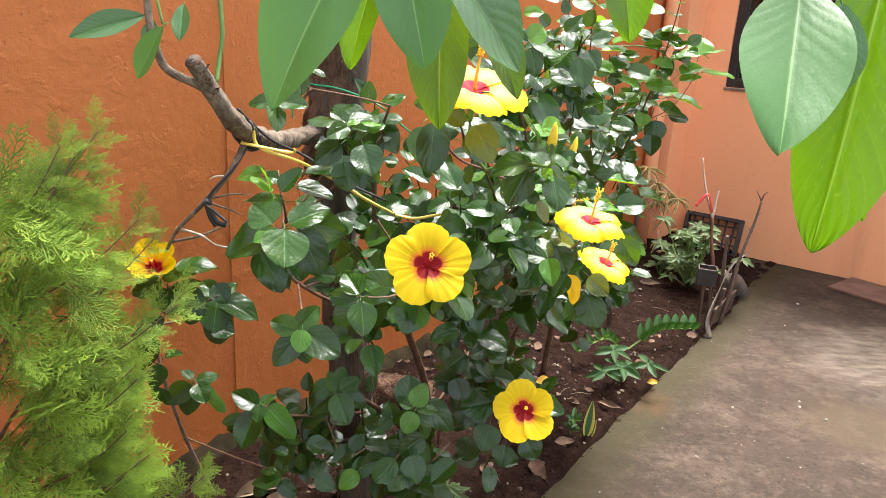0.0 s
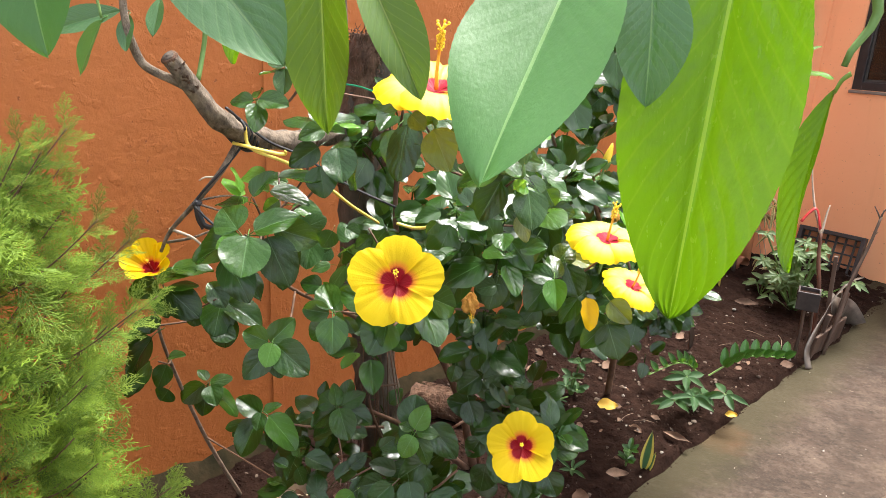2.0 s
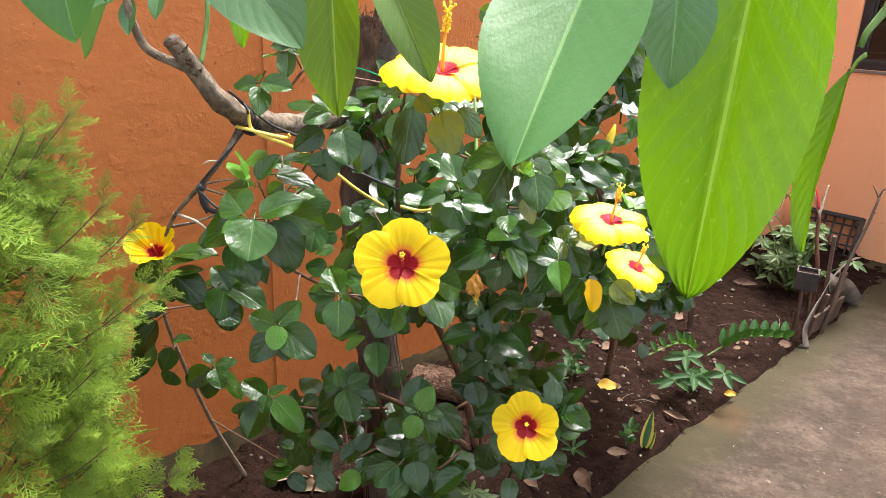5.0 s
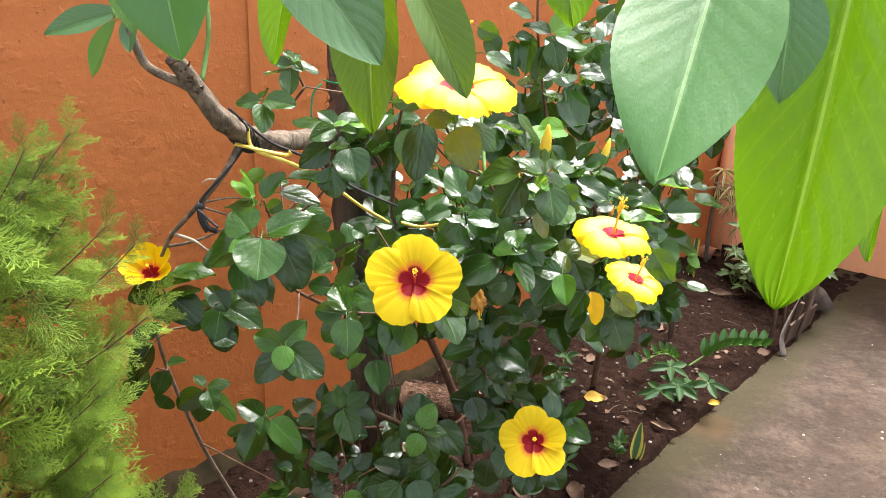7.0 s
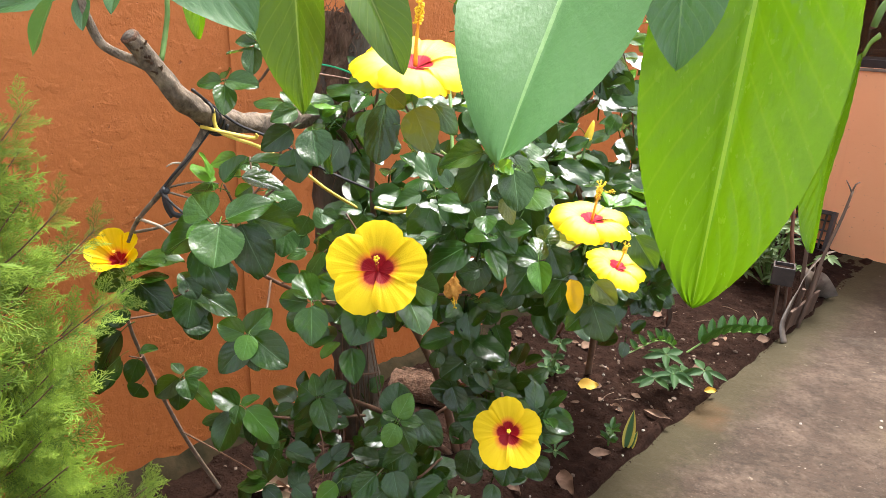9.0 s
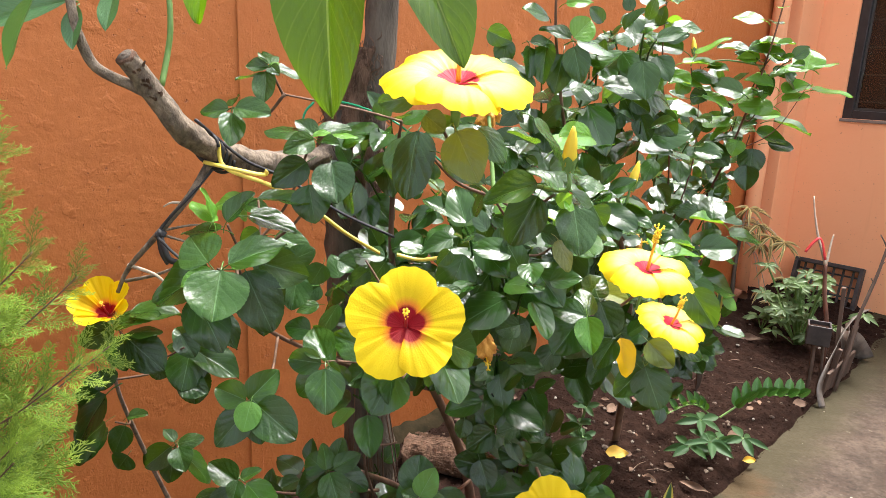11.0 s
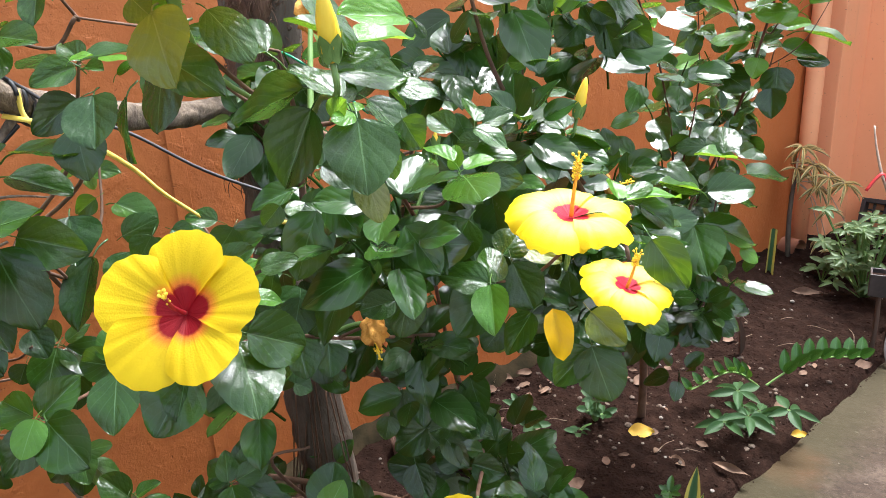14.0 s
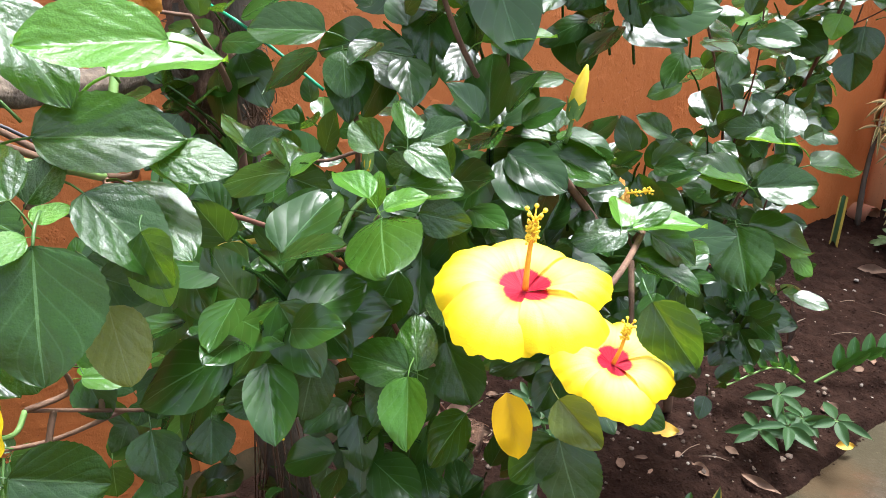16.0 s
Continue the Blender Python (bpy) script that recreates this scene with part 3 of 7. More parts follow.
for i in range(190):
    s = -2.2 + i * 0.02
    z = soil_z(s, 0.02)
    top = z + 0.045 + 0.03 * noise.noise(Vector((s * 3.1, 0, 1))) + 0.012 * noise.noise(Vector((s * 17, 0, 4)))
    row = [bm.verts.new(loc(s, p, h)) for p, h in ((0.050 + 0.012 * noise.noise(Vector((s * 9, 2, 0))), z - 0.03), (0.030 + 0.008 * noise.noise(Vector((s * 13, 0, 7))), z + 0.018), (0.012, top - 0.012), (-0.002, top))]
    if prev:
        for k in range(3):
            bm.faces.new((prev[k], row[k], row[k + 1], prev[k + 1]))
    prev = row
bmesh.ops.recalc_face_normals(bm, faces=bm.faces)
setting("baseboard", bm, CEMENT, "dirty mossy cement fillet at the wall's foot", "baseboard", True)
bm = bed_mesh
whole("soil_bed", bm, SOIL, "dark brown crumbly garden soil along the wall", "soil", "", "structure")

# ---- hibiscus ----
BUSH_AT = (-0.05, 1.95, ground_at(-0.05, 1.95) - 0.02)
bush = thing("hibiscus_bush", BUSH_AT, "glossy green hibiscus bush with big yellow crimson-eyed flowers", "bush")
LEAVES = {}
for key in ('m', 'd', 'y', 'o'):
    LEAVES[key] = [leaf_mesh("leaf", LEAF[key], ovate_profile if i % 3 else hib_profile, i, 0.05 + 0.05 * (i % 4), (0.22, 0.05, 0.14, -0.10, 0.30)[i % 5], 0.018 + 0.006 * (i % 3), veins=(4.6, 1.1, 0.011 + 0.004 * (i % 3))) for i in range(6)]
LEAVES['s'] = LEAVES['m']
REF = Vector((0, -0.6, 0.8))
count = 0


def leaf_pose(b, t, width, roll):
    """The pose of a unit leaf from its base to its tip; roll turns it about its midrib."""
    a = t - b
    ln = a.length
    a = a / ln
    n0 = (REF - a * REF.dot(a)).normalized()
    n = Matrix.Rotation(radians(roll), 3, a) @ n0
    x = a.cross(n)
    return Matrix(((x.x * width, a.x * ln, n.x * ln, b.x), (x.y * width, a.y * ln, n.y * ln, b.y), (x.z * width, a.z * ln, n.z * ln, b.z), (0, 0, 0, 1)))


STEMS = []


def stem(pts, r0, r1, material=STEM, sides=8, parent=None, name="stem", label=""):
    b = bmesh.new()
    tube(b, pts, r0, r1, sides, 8, 0.12)
    STEMS.extend(smooth_path(pts, 8))
    return part(name, b, material, parent or bush, label)


# main canes
gz = BUSH_AT[2]
stem([(-0.05, 1.95, gz), (-0.08, 1.80, 0.35), (-0.14, 1.62, 0.65), (-0.19, 1.56, 0.86), (-0.19, 1.55, 1.05), (-0.15, 1.45, 1.16)], 0.0136, 0.0024)
stem([(-0.04, 1.96, gz), (-0.02, 1.85, 0.36), (0.02, 1.62, 0.64), (0.05, 1.45, 0.86), (0.08, 1.28, 1.00), (0.06, 1.12, 1.10)], 0.0050, 0.0015, REDSTEM)
stem([(-0.06, 1.94, gz), (-0.14, 1.76, 0.22), (-0.18, 1.55, 0.40), (-0.22, 1.40, 0.52)], 0.0102, 0.0043)
stem([(-0.12, 1.70, 0.55), (-0.24, 1.42, 0.72), (-0.30, 1.22, 0.86), (-0.27, 1.10, 0.99)], 0.0050, 0.0025)
stem([(0.04, 1.50, 0.74), (-0.02, 1.25, 0.84), (-0.04, 1.10, 0.93)], 0.0028, 0.0014)
stem([(-0.15, 1.45, 1.16), (-0.19, 1.32, 1.185), (-0.25, 1.21, 1.205)], 0.0021, 0.0014)
stem([(0.33, 2.54, ground_at(0.33, 2.54) - 0.02), (0.33, 2.40, 0.30), (0.30, 2.10, 0.58), (0.27, 1.75, 0.82), (0.22, 1.55, 1.00)], 0.0127, 0.0043)
stem([(0.30, 2.10, 0.58), (0.38, 2.06, 0.72), (0.42, 2.05, 0.84)], 0.0043, 0.0025)
stem([(0.27, 1.75, 0.82), (0.31, 1.60, 0.92), (0.30, 1.42, 0.93), (0.26, 1.31, 0.95)], 0.0043, 0.0025)
stem([(0.30, 1.60, 0.88), (0.32, 1.48, 0.85)], 0.0037, 0.0025)
stem([(0.24, 1.62, 0.95), (0.14, 1.52, 1.10), (0.10, 1.47, 1.28), (0.09, 1.45, 1.42)], 0.0037, 0.0019)
stem([(0.02, 1.62, 0.64), (0.10, 1.50, 0.56), (0.14, 1.32, 0.60)], 0.0043, 0.0025)
stem([(-0.02, 1.85, 0.30), (-0.03, 1.55, 0.42), (-0.06, 1.34, 0.50)], 0.0043, 0.0025)
stem([(-0.10, 1.72, 0.60), (-0.04, 1.56, 0.85), (0.02, 1.48, 1.02), (0.03, 1.46, 1.12)], 0.0043, 0.0025)
stem([(-0.62, 1.58, ground_at(-0.62, 1.58) - 0.02), (-0.63, 1.46, 0.30), (-0.62, 1.34, 0.55), (-0.58, 1.24, 0.72), (-0.55, 1.20, 0.85)], 0.0056, 0.0025, PALEBARK)
stem([(-0.20, 1.52, 0.40), (-0.32, 1.38, 0.46), (-0.38, 1.32, 0.50)], 0.0037, 0.0019)

# rear canes with sparse leaves, up against the corner
stem([(0.20, 2.78, ground_at(0.20, 2.78) - 0.02), (0.34, 2.66, 0.45), (0.50, 2.55, 0.85), (0.56, 2.40, 1.12), (0.60, 2.34, 1.35), (0.63, 2.33, 1.62)], 0.0062, 0.0013, REDSTEM)
stem([(0.36, 2.64, 0.50), (0.38, 2.34, 0.85), (0.34, 2.00, 1.10), (0.29, 1.80, 1.26), (0.28, 1.76, 1.42)], 0.0030, 0.0009, REDSTEM)
stem([(0.40, 2.30, 0.85), (0.42, 2.18, 1.05), (0.40, 2.10, 1.28)], 0.0022, 0.0009, REDSTEM)
stem([(0.55, 2.44, 1.05), (0.64, 2.36, 1.12), (0.70, 2.32, 1.25)], 0.0018, 0.0006, REDSTEM)
stem([(0.45, 2.10, 0.72), (0.47, 2.14, 0.84), (0.46, 2.20, 0.92)], 0.0018, 0.0009, REDSTEM)


def sprig(centre, leaves):
    """Leaves round a shoot tip, each from base to tip with its width, roll and kind, and the shoot itself."""
    global count
    c = Vector(centre)
    best = min(STEMS, key=lambda q: (q - c).length + 1.2 * max(0.0, q.z - c.z + 0.03))
    if 0.02 < (best - c).length < 0.5:
        mid = best.lerp(c, 0.55) + Vector((0, 0.02, -0.02))
        b = bmesh.new()
        tube(b, [best, mid, c], 0.0024, 0.0016, 6, 5, 0.1)
        part("shoot", b, STEM, bush)
    for bx, by, bz, tx, ty, tz, w, roll, kind in leaves:
        ms = LEAVES[kind]
        piece("leaf", ms[count % len(ms)], leaf_pose(Vector((bx, by, bz)), Vector((tx, ty, tz)), w, roll), bush, {'y': "light green leaf, fresh or coloured as backlit", 'o': "olive yellowing leaf"}.get(kind, ""))
        count += 1


sprig((-0.247, 1.014, 1.009), [
    (-0.238, 1.005, 1.010, -0.225, 0.960, 0.965, 0.072, -19, 'm'),
    (-0.259, 1.014, 1.015, -0.299, 1.037, 1.041, 0.058, -10, 'm'),
    (-0.235, 1.018, 1.015, -0.178, 1.047, 1.044, 0.051, -2, 'm'),
    (-0.224, 1.037, 1.002, -0.184, 1.021, 0.935, 0.061, 1, 'd'),
    (-0.213, 1.052, 1.010, -0.159, 1.076, 0.991, 0.050, 37, 'm'),
    (-0.260, 1.020, 1.002, -0.335, 1.005, 0.963, 0.062, -6, 'm'),
    (-0.252, 1.012, 1.005, -0.283, 0.991, 0.991, 0.028, -1, 'y'),
    (-0.286, 1.026, 0.967, -0.243, 1.012, 0.905, 0.056, -11, 'd'),
    (-0.268, 1.041, 0.942, -0.237, 1.043, 0.899, 0.038, -38, 'd'),
])
sprig((-0.261, 1.065, 1.050), [
    (-0.274, 1.055, 1.055, -0.306, 1.069, 1.082, 0.032, 44, 'y'),
    (-0.258, 1.057, 1.056, -0.230, 1.074, 1.093, 0.035, -3, 'm'),
    (-0.228, 1.082, 1.083, -0.164, 1.093, 1.084, 0.046, -27, 's'),
    (-0.242, 1.083, 1.060, -0.184, 1.097, 1.043, 0.045, -19, 'm'),
    (-0.269, 1.063, 1.045, -0.320, 1.053, 1.041, 0.037, 23, 'm'),
    (-0.276, 1.056, 1.059, -0.289, 1.065, 1.096, 0.029, 83, 'y'),
])
sprig((-0.472, 1.301, 0.761), [
    (-0.470, 1.293, 0.767, -0.460, 1.246, 0.717, 0.068, -24, 'm'),
    (-0.476, 1.304, 0.772, -0.513, 1.316, 0.794, 0.038, -9, 'm'),
    (-0.472, 1.311, 0.760, -0.390, 1.312, 0.723, 0.064, -18, 'm'),
    (-0.483, 1.320, 0.728, -0.477, 1.308, 0.656, 0.060, -23, 'd'),
    (-0.491, 1.309, 0.762, -0.529, 1.313, 0.762, 0.028, 0, 's'),
    (-0.465, 1.306, 0.772, -0.440, 1.327, 0.793, 0.028, 8, 'm'),
])
sprig((-0.230, 1.049, 0.823), [
    (-0.220, 1.033, 0.833, -0.216, 1.004, 0.809, 0.034, -19, 'y'),
    (-0.231, 1.041, 0.829, -0.278, 1.047, 0.838, 0.038, -20, 'm'),
    (-0.232, 1.050, 0.825, -0.203, 1.077, 0.859, 0.040, 32, 'm'),
    (-0.217, 1.042, 0.825, -0.155, 1.021, 0.797, 0.055, 12, 'm'),
    (-0.233, 1.046, 0.813, -0.263, 1.016, 0.771, 0.045, -31, 'd'),
    (-0.228, 1.055, 0.806, -0.213, 1.044, 0.767, 0.037, -9, 'd'),
])
sprig((-0.574, 1.389, 0.518), [
    (-0.566, 1.381, 0.524, -0.521, 1.395, 0.541, 0.036, -3, 'm'),
    (-0.578, 1.389, 0.522, -0.608, 1.401, 0.540, 0.026, 29, 'm'),
    (-0.558, 1.372, 0.523, -0.530, 1.345, 0.492, 0.047, -11, 'm'),
    (-0.578, 1.378, 0.519, -0.625, 1.356, 0.477, 0.052, -36, 'm'),
    (-0.561, 1.387, 0.507, -0.495, 1.381, 0.456, 0.060, -50, 'm'),
    (-0.588, 1.399, 0.490, -0.589, 1.379, 0.432, 0.051, -27, 'd'),
    (-0.613, 1.394, 0.489, -0.653, 1.386, 0.451, 0.043, -38, 'd'),
])
sprig((-0.394, 1.298, 0.524), [
    (-0.390, 1.290, 0.529, -0.450, 1.299, 0.553, 0.047, -2, 'm'),
    (-0.380, 1.275, 0.543, -0.381, 1.254, 0.513, 0.032, -22, 'm'),
    (-0.395, 1.286, 0.521, -0.413, 1.240, 0.454, 0.060, -7, 'm'),
    (-0.373, 1.292, 0.528, -0.303, 1.284, 0.468, 0.066, -29, 'm'),
    (-0.385, 1.304, 0.506, -0.352, 1.289, 0.445, 0.051, -57, 'd'),
    (-0.426, 1.286, 0.503, -0.462, 1.268, 0.499, 0.029, 3, 's'),
    (-0.388, 1.300, 0.527, -0.359, 1.321, 0.542, 0.028, -14, 'm'),
    (-0.419, 1.296, 0.498, -0.460, 1.288, 0.461, 0.041, -20, 'd'),
])
sprig((-0.233, 1.324, 0.557), [
    (-0.227, 1.315, 0.560, -0.194, 1.283, 0.510, 0.055, -3, 'm'),
    (-0.220, 1.319, 0.568, -0.180, 1.343, 0.589, 0.037, 20, 'm'),
    (-0.233, 1.316, 0.564, -0.245, 1.337, 0.603, 0.034, 36, 'm'),
    (-0.245, 1.331, 0.553, -0.281, 1.342, 0.571, 0.049, -10, 'd'),
    (-0.219, 1.335, 0.552, -0.165, 1.344, 0.519, 0.046, -8, 'd'),
    (-0.242, 1.331, 0.549, -0.289, 1.309, 0.508, 0.048, -5, 'd'),
    (-0.234, 1.354, 0.552, -0.227, 1.380, 0.593, 0.035, 18, 'm'),
])
sprig((-0.057, 1.278, 0.566), [
    (-0.054, 1.270, 0.573, -0.034, 1.288, 0.618, 0.043, 18, 'y'),
    (-0.049, 1.269, 0.568, -0.004, 1.277, 0.568, 0.033, -16, 'm'),
    (-0.052, 1.258, 0.566, -0.068, 1.233, 0.531, 0.041, -15, 'y'),
    (-0.057, 1.269, 0.570, -0.087, 1.276, 0.575, 0.022, 4, 'm'),
    (-0.049, 1.275, 0.553, -0.018, 1.264, 0.504, 0.043, -35, 'm'),
    (-0.070, 1.304, 0.554, -0.072, 1.342, 0.606, 0.065, 9, 'd'),
    (-0.032, 1.313, 0.561, 0.027, 1.303, 0.503, 0.060, -2, 'd'),
    (-0.128, 1.288, 0.503, -0.101, 1.300, 0.526, 0.029, 22, 'm'),
])
sprig((-0.197, 1.248, 0.427), [
    (-0.239, 1.233, 0.404, -0.256, 1.262, 0.436, 0.043, 9, 'd'),
    (-0.280, 1.268, 0.465, -0.221, 1.271, 0.446, 0.045, -17, 'd'),
    (-0.163, 1.233, 0.431, -0.195, 1.208, 0.402, 0.040, -20, 'y'),
    (-0.161, 1.246, 0.405, -0.157, 1.271, 0.444, 0.041, 14, 'm'),
    (-0.247, 1.225, 0.415, -0.206, 1.214, 0.395, 0.038, 5, 'd'),
    (-0.189, 1.279, 0.453, -0.160, 1.302, 0.476, 0.032, 21, 'd'),
    (-0.294, 1.258, 0.441, -0.277, 1.259, 0.403, 0.030, -29, 'm'),
    (-0.318, 1.263, 0.436, -0.351, 1.261, 0.447, 0.025, 23, 'd'),
    (-0.217, 1.274, 0.419, -0.180, 1.310, 0.447, 0.042, -1, 'd'),
])
sprig((-0.092, 1.240, 0.451), [
    (-0.085, 1.235, 0.466, -0.123, 1.206, 0.429, 0.046, -18, 'd'),
    (-0.054, 1.243, 0.474, -0.033, 1.211, 0.430, 0.052, -2, 'd'),
    (-0.031, 1.277, 0.501, -0.080, 1.257, 0.465, 0.049, -20, 'd'),
    (-0.043, 1.271, 0.489, -0.010, 1.263, 0.447, 0.040, -20, 'd'),
    (-0.107, 1.258, 0.449, -0.161, 1.245, 0.436, 0.045, -19, 'd'),
    (-0.066, 1.229, 0.438, -0.091, 1.197, 0.419, 0.043, -16, 'm'),
    (0.038, 1.263, 0.457, -0.010, 1.232, 0.420, 0.049, 12, 'd'),
])
sprig((-0.386, 1.324, 0.353), [
    (-0.349, 1.315, 0.338, -0.415, 1.301, 0.330, 0.049, 20, 'd'),
    (-0.363, 1.316, 0.349, -0.400, 1.321, 0.350, 0.027, 23, 'm'),
    (-0.355, 1.311, 0.328, -0.313, 1.299, 0.306, 0.036, 3, 'd'),
    (-0.341, 1.339, 0.343, -0.312, 1.359, 0.356, 0.030, 23, 'd'),
    (-0.385, 1.305, 0.325, -0.406, 1.292, 0.298, 0.032, -26, 'm'),
])
sprig((0.041, 1.403, 0.456), [
    (0.113, 1.442, 0.506, 0.035, 1.416, 0.496, 0.072, -22, 'd'),
    (0.107, 1.406, 0.465, 0.096, 1.367, 0.418, 0.064, -5, 'd'),
    (0.049, 1.432, 0.475, 0.027, 1.414, 0.433, 0.049, -14, 'd'),
    (0.065, 1.426, 0.417, 0.059, 1.406, 0.358, 0.061, -6, 'd'),
    (0.146, 1.424, 0.404, 0.140, 1.398, 0.361, 0.053, -3, 'd'),
    (0.193, 1.436, 0.417, 0.222, 1.417, 0.376, 0.061, 12, 'd'),
    (0.207, 1.454, 0.465, 0.255, 1.461, 0.461, 0.037, 21, 'm'),
    (0.176, 1.470, 0.527, 0.254, 1.465, 0.473, 0.073, 22, 'd'),
])
sprig((0.080, 1.408, 0.582), [
    (0.096, 1.401, 0.588, 0.053, 1.409, 0.601, 0.044, -22, 'd'),
    (0.065, 1.418, 0.620, 0.110, 1.404, 0.588, 0.041, -28, 'm'),
    (0.109, 1.413, 0.583, 0.157, 1.408, 0.577, 0.042, 23, 'd'),
    (0.041, 1.417, 0.630, -0.002, 1.398, 0.595, 0.051, -23, 'd'),
    (0.021, 1.415, 0.569, 0.044, 1.393, 0.525, 0.050, 6, 'd'),
    (0.009, 1.432, 0.625, -0.019, 1.430, 0.602, 0.036, -27, 'm'),
    (-0.008, 1.451, 0.660, 0.010, 1.428, 0.614, 0.048, 4, 'd'),
    (0.068, 1.476, 0.665, 0.064, 1.456, 0.607, 0.048, -6, 'd'),
    (0.032, 1.431, 0.548, -0.028, 1.424, 0.557, 0.055, -23, 'd'),
])
sprig((-0.134, 1.070, 0.883), [
    (-0.131, 1.062, 0.891, -0.165, 1.098, 0.919, 0.043, -4, 'm'),
    (-0.136, 1.059, 0.885, -0.183, 1.062, 0.884, 0.034, -29, 'm'),
    (-0.127, 1.049, 0.883, -0.114, 1.016, 0.840, 0.049, -9, 'm'),
    (-0.083, 1.093, 0.896, -0.135, 1.090, 0.912, 0.045, -27, 'm'),
    (-0.145, 1.082, 0.862, -0.173, 1.067, 0.830, 0.042, -31, 'd'),
    (-0.127, 1.060, 0.883, -0.108, 1.051, 0.879, 0.017, 21, 'm'),
])
sprig((-0.021, 1.024, 0.897), [
    (-0.034, 1.033, 0.898, -0.050, 0.996, 0.859, 0.060, -20, 'd'),
    (0.025, 1.039, 0.941, 0.057, 1.078, 0.914, 0.049, 28, 's'),
    (0.014, 1.042, 0.931, 0.055, 1.001, 0.890, 0.065, -36, 'm'),
    (0.023, 1.070, 0.900, 0.019, 1.047, 0.870, 0.032, -44, 'd'),
    (-0.036, 1.033, 0.902, -0.027, 1.005, 0.873, 0.036, -46, 'd'),
])
sprig((-0.264, 1.193, 1.242), [
    (-0.260, 1.183, 1.241, -0.291, 1.178, 1.242, 0.023, -18, 'm'),
    (-0.256, 1.184, 1.243, -0.280, 1.208, 1.263, 0.028, 27, 'm'),
    (-0.262, 1.180, 1.235, -0.255, 1.157, 1.196, 0.033, -0, 'm'),
    (-0.256, 1.184, 1.243, -0.220, 1.196, 1.231, 0.029, -15, 's'),
    (-0.267, 1.188, 1.228, -0.308, 1.181, 1.229, 0.030, 29, 'm'),
    (-0.260, 1.183, 1.242, -0.246, 1.187, 1.248, 0.011, 14, 'y'),
    (-0.258, 1.183, 1.241, -0.239, 1.172, 1.232, 0.017, 11, 'm'),
])
sprig((-0.299, 1.156, 1.187), [
    (-0.299, 1.145, 1.186, -0.337, 1.138, 1.181, 0.028, -19, 'm'),
    (-0.291, 1.147, 1.188, -0.239, 1.144, 1.183, 0.037, 6, 'm'),
    (-0.294, 1.145, 1.181, -0.279, 1.113, 1.144, 0.037, -39, 'm'),
    (-0.295, 1.147, 1.190, -0.303, 1.172, 1.205, 0.022, -21, 'm'),
])
sprig((-0.171, 1.121, 1.161), [
    (-0.172, 1.110, 1.162, -0.228, 1.105, 1.174, 0.041, 19, 's'),
    (-0.169, 1.121, 1.161, -0.199, 1.133, 1.179, 0.026, 7, 's'),
    (-0.166, 1.110, 1.157, -0.192, 1.080, 1.144, 0.030, -36, 's'),
    (-0.167, 1.122, 1.163, -0.128, 1.142, 1.171, 0.032, -7, 's'),
    (-0.133, 1.123, 1.149, -0.108, 1.132, 1.164, 0.022, -3, 'm'),
    (-0.163, 1.101, 1.162, -0.143, 1.107, 1.169, 0.016, -10, 'y'),
    (-0.143, 1.116, 1.164, -0.113, 1.122, 1.167, 0.022, -23, 'y'),
    (-0.156, 1.111, 1.156, -0.130, 1.104, 1.154, 0.019, -4, 's'),
    (-0.179, 1.119, 1.127, -0.215, 1.093, 1.098, 0.039, -43, 'd'),
])
sprig((-0.139, 1.102, 1.128), [
    (-0.136, 1.093, 1.132, -0.116, 1.061, 1.090, 0.052, -2, 'd'),
    (-0.168, 1.099, 1.102, -0.155, 1.086, 1.057, 0.050, -5, 'd'),
    (-0.121, 1.115, 1.128, -0.120, 1.097, 1.071, 0.043, 42, 'd'),
])
sprig((-0.024, 1.067, 1.170), [
    (-0.021, 1.060, 1.179, -0.027, 1.017, 1.114, 0.056, 15, 'd'),
    (-0.041, 1.075, 1.169, -0.044, 1.057, 1.116, 0.040, 27, 'm'),
])
sprig((0.015, 0.993, 1.199), [
    (-0.004, 0.986, 1.219, -0.046, 0.987, 1.212, 0.031, -35, 's'),
    (0.004, 0.992, 1.201, 0.027, 0.980, 1.187, 0.025, 30, 'o'),
    (0.042, 0.962, 1.189, 0.070, 0.932, 1.148, 0.046, 16, 'o'),
    (0.026, 0.983, 1.164, 0.072, 0.982, 1.140, 0.037, 8, 's'),
    (0.058, 0.997, 1.191, 0.090, 0.993, 1.161, 0.032, -1, 'm'),
    (0.033, 0.995, 1.196, 0.009, 0.989, 1.189, 0.019, -6, 'y'),
])
sprig((0.137, 1.015, 1.126), [
    (0.177, 1.029, 1.115, 0.190, 1.024, 1.095, 0.029, 26, 'm'),
    (0.142, 0.993, 1.120, 0.155, 0.988, 1.132, 0.017, 43, 'y'),
    (0.158, 0.998, 1.119, 0.171, 0.977, 1.075, 0.050, -22, 'm'),
    (0.146, 1.003, 1.133, 0.112, 1.002, 1.157, 0.031, 26, 'm'),
    (0.156, 0.998, 1.122, 0.154, 0.975, 1.123, 0.013, -38, 'y'),
    (0.121, 1.007, 1.125, 0.096, 1.001, 1.071, 0.044, -24, 'd'),
    (0.120, 1.000, 1.139, 0.066, 0.993, 1.120, 0.042, -2, 'm'),
    (0.137, 1.015, 1.127, 0.140, 1.032, 1.142, 0.017, 34, 'm'),
    (0.148, 1.007, 1.124, 0.153, 1.021, 1.127, 0.012, 10, 'y'),
])
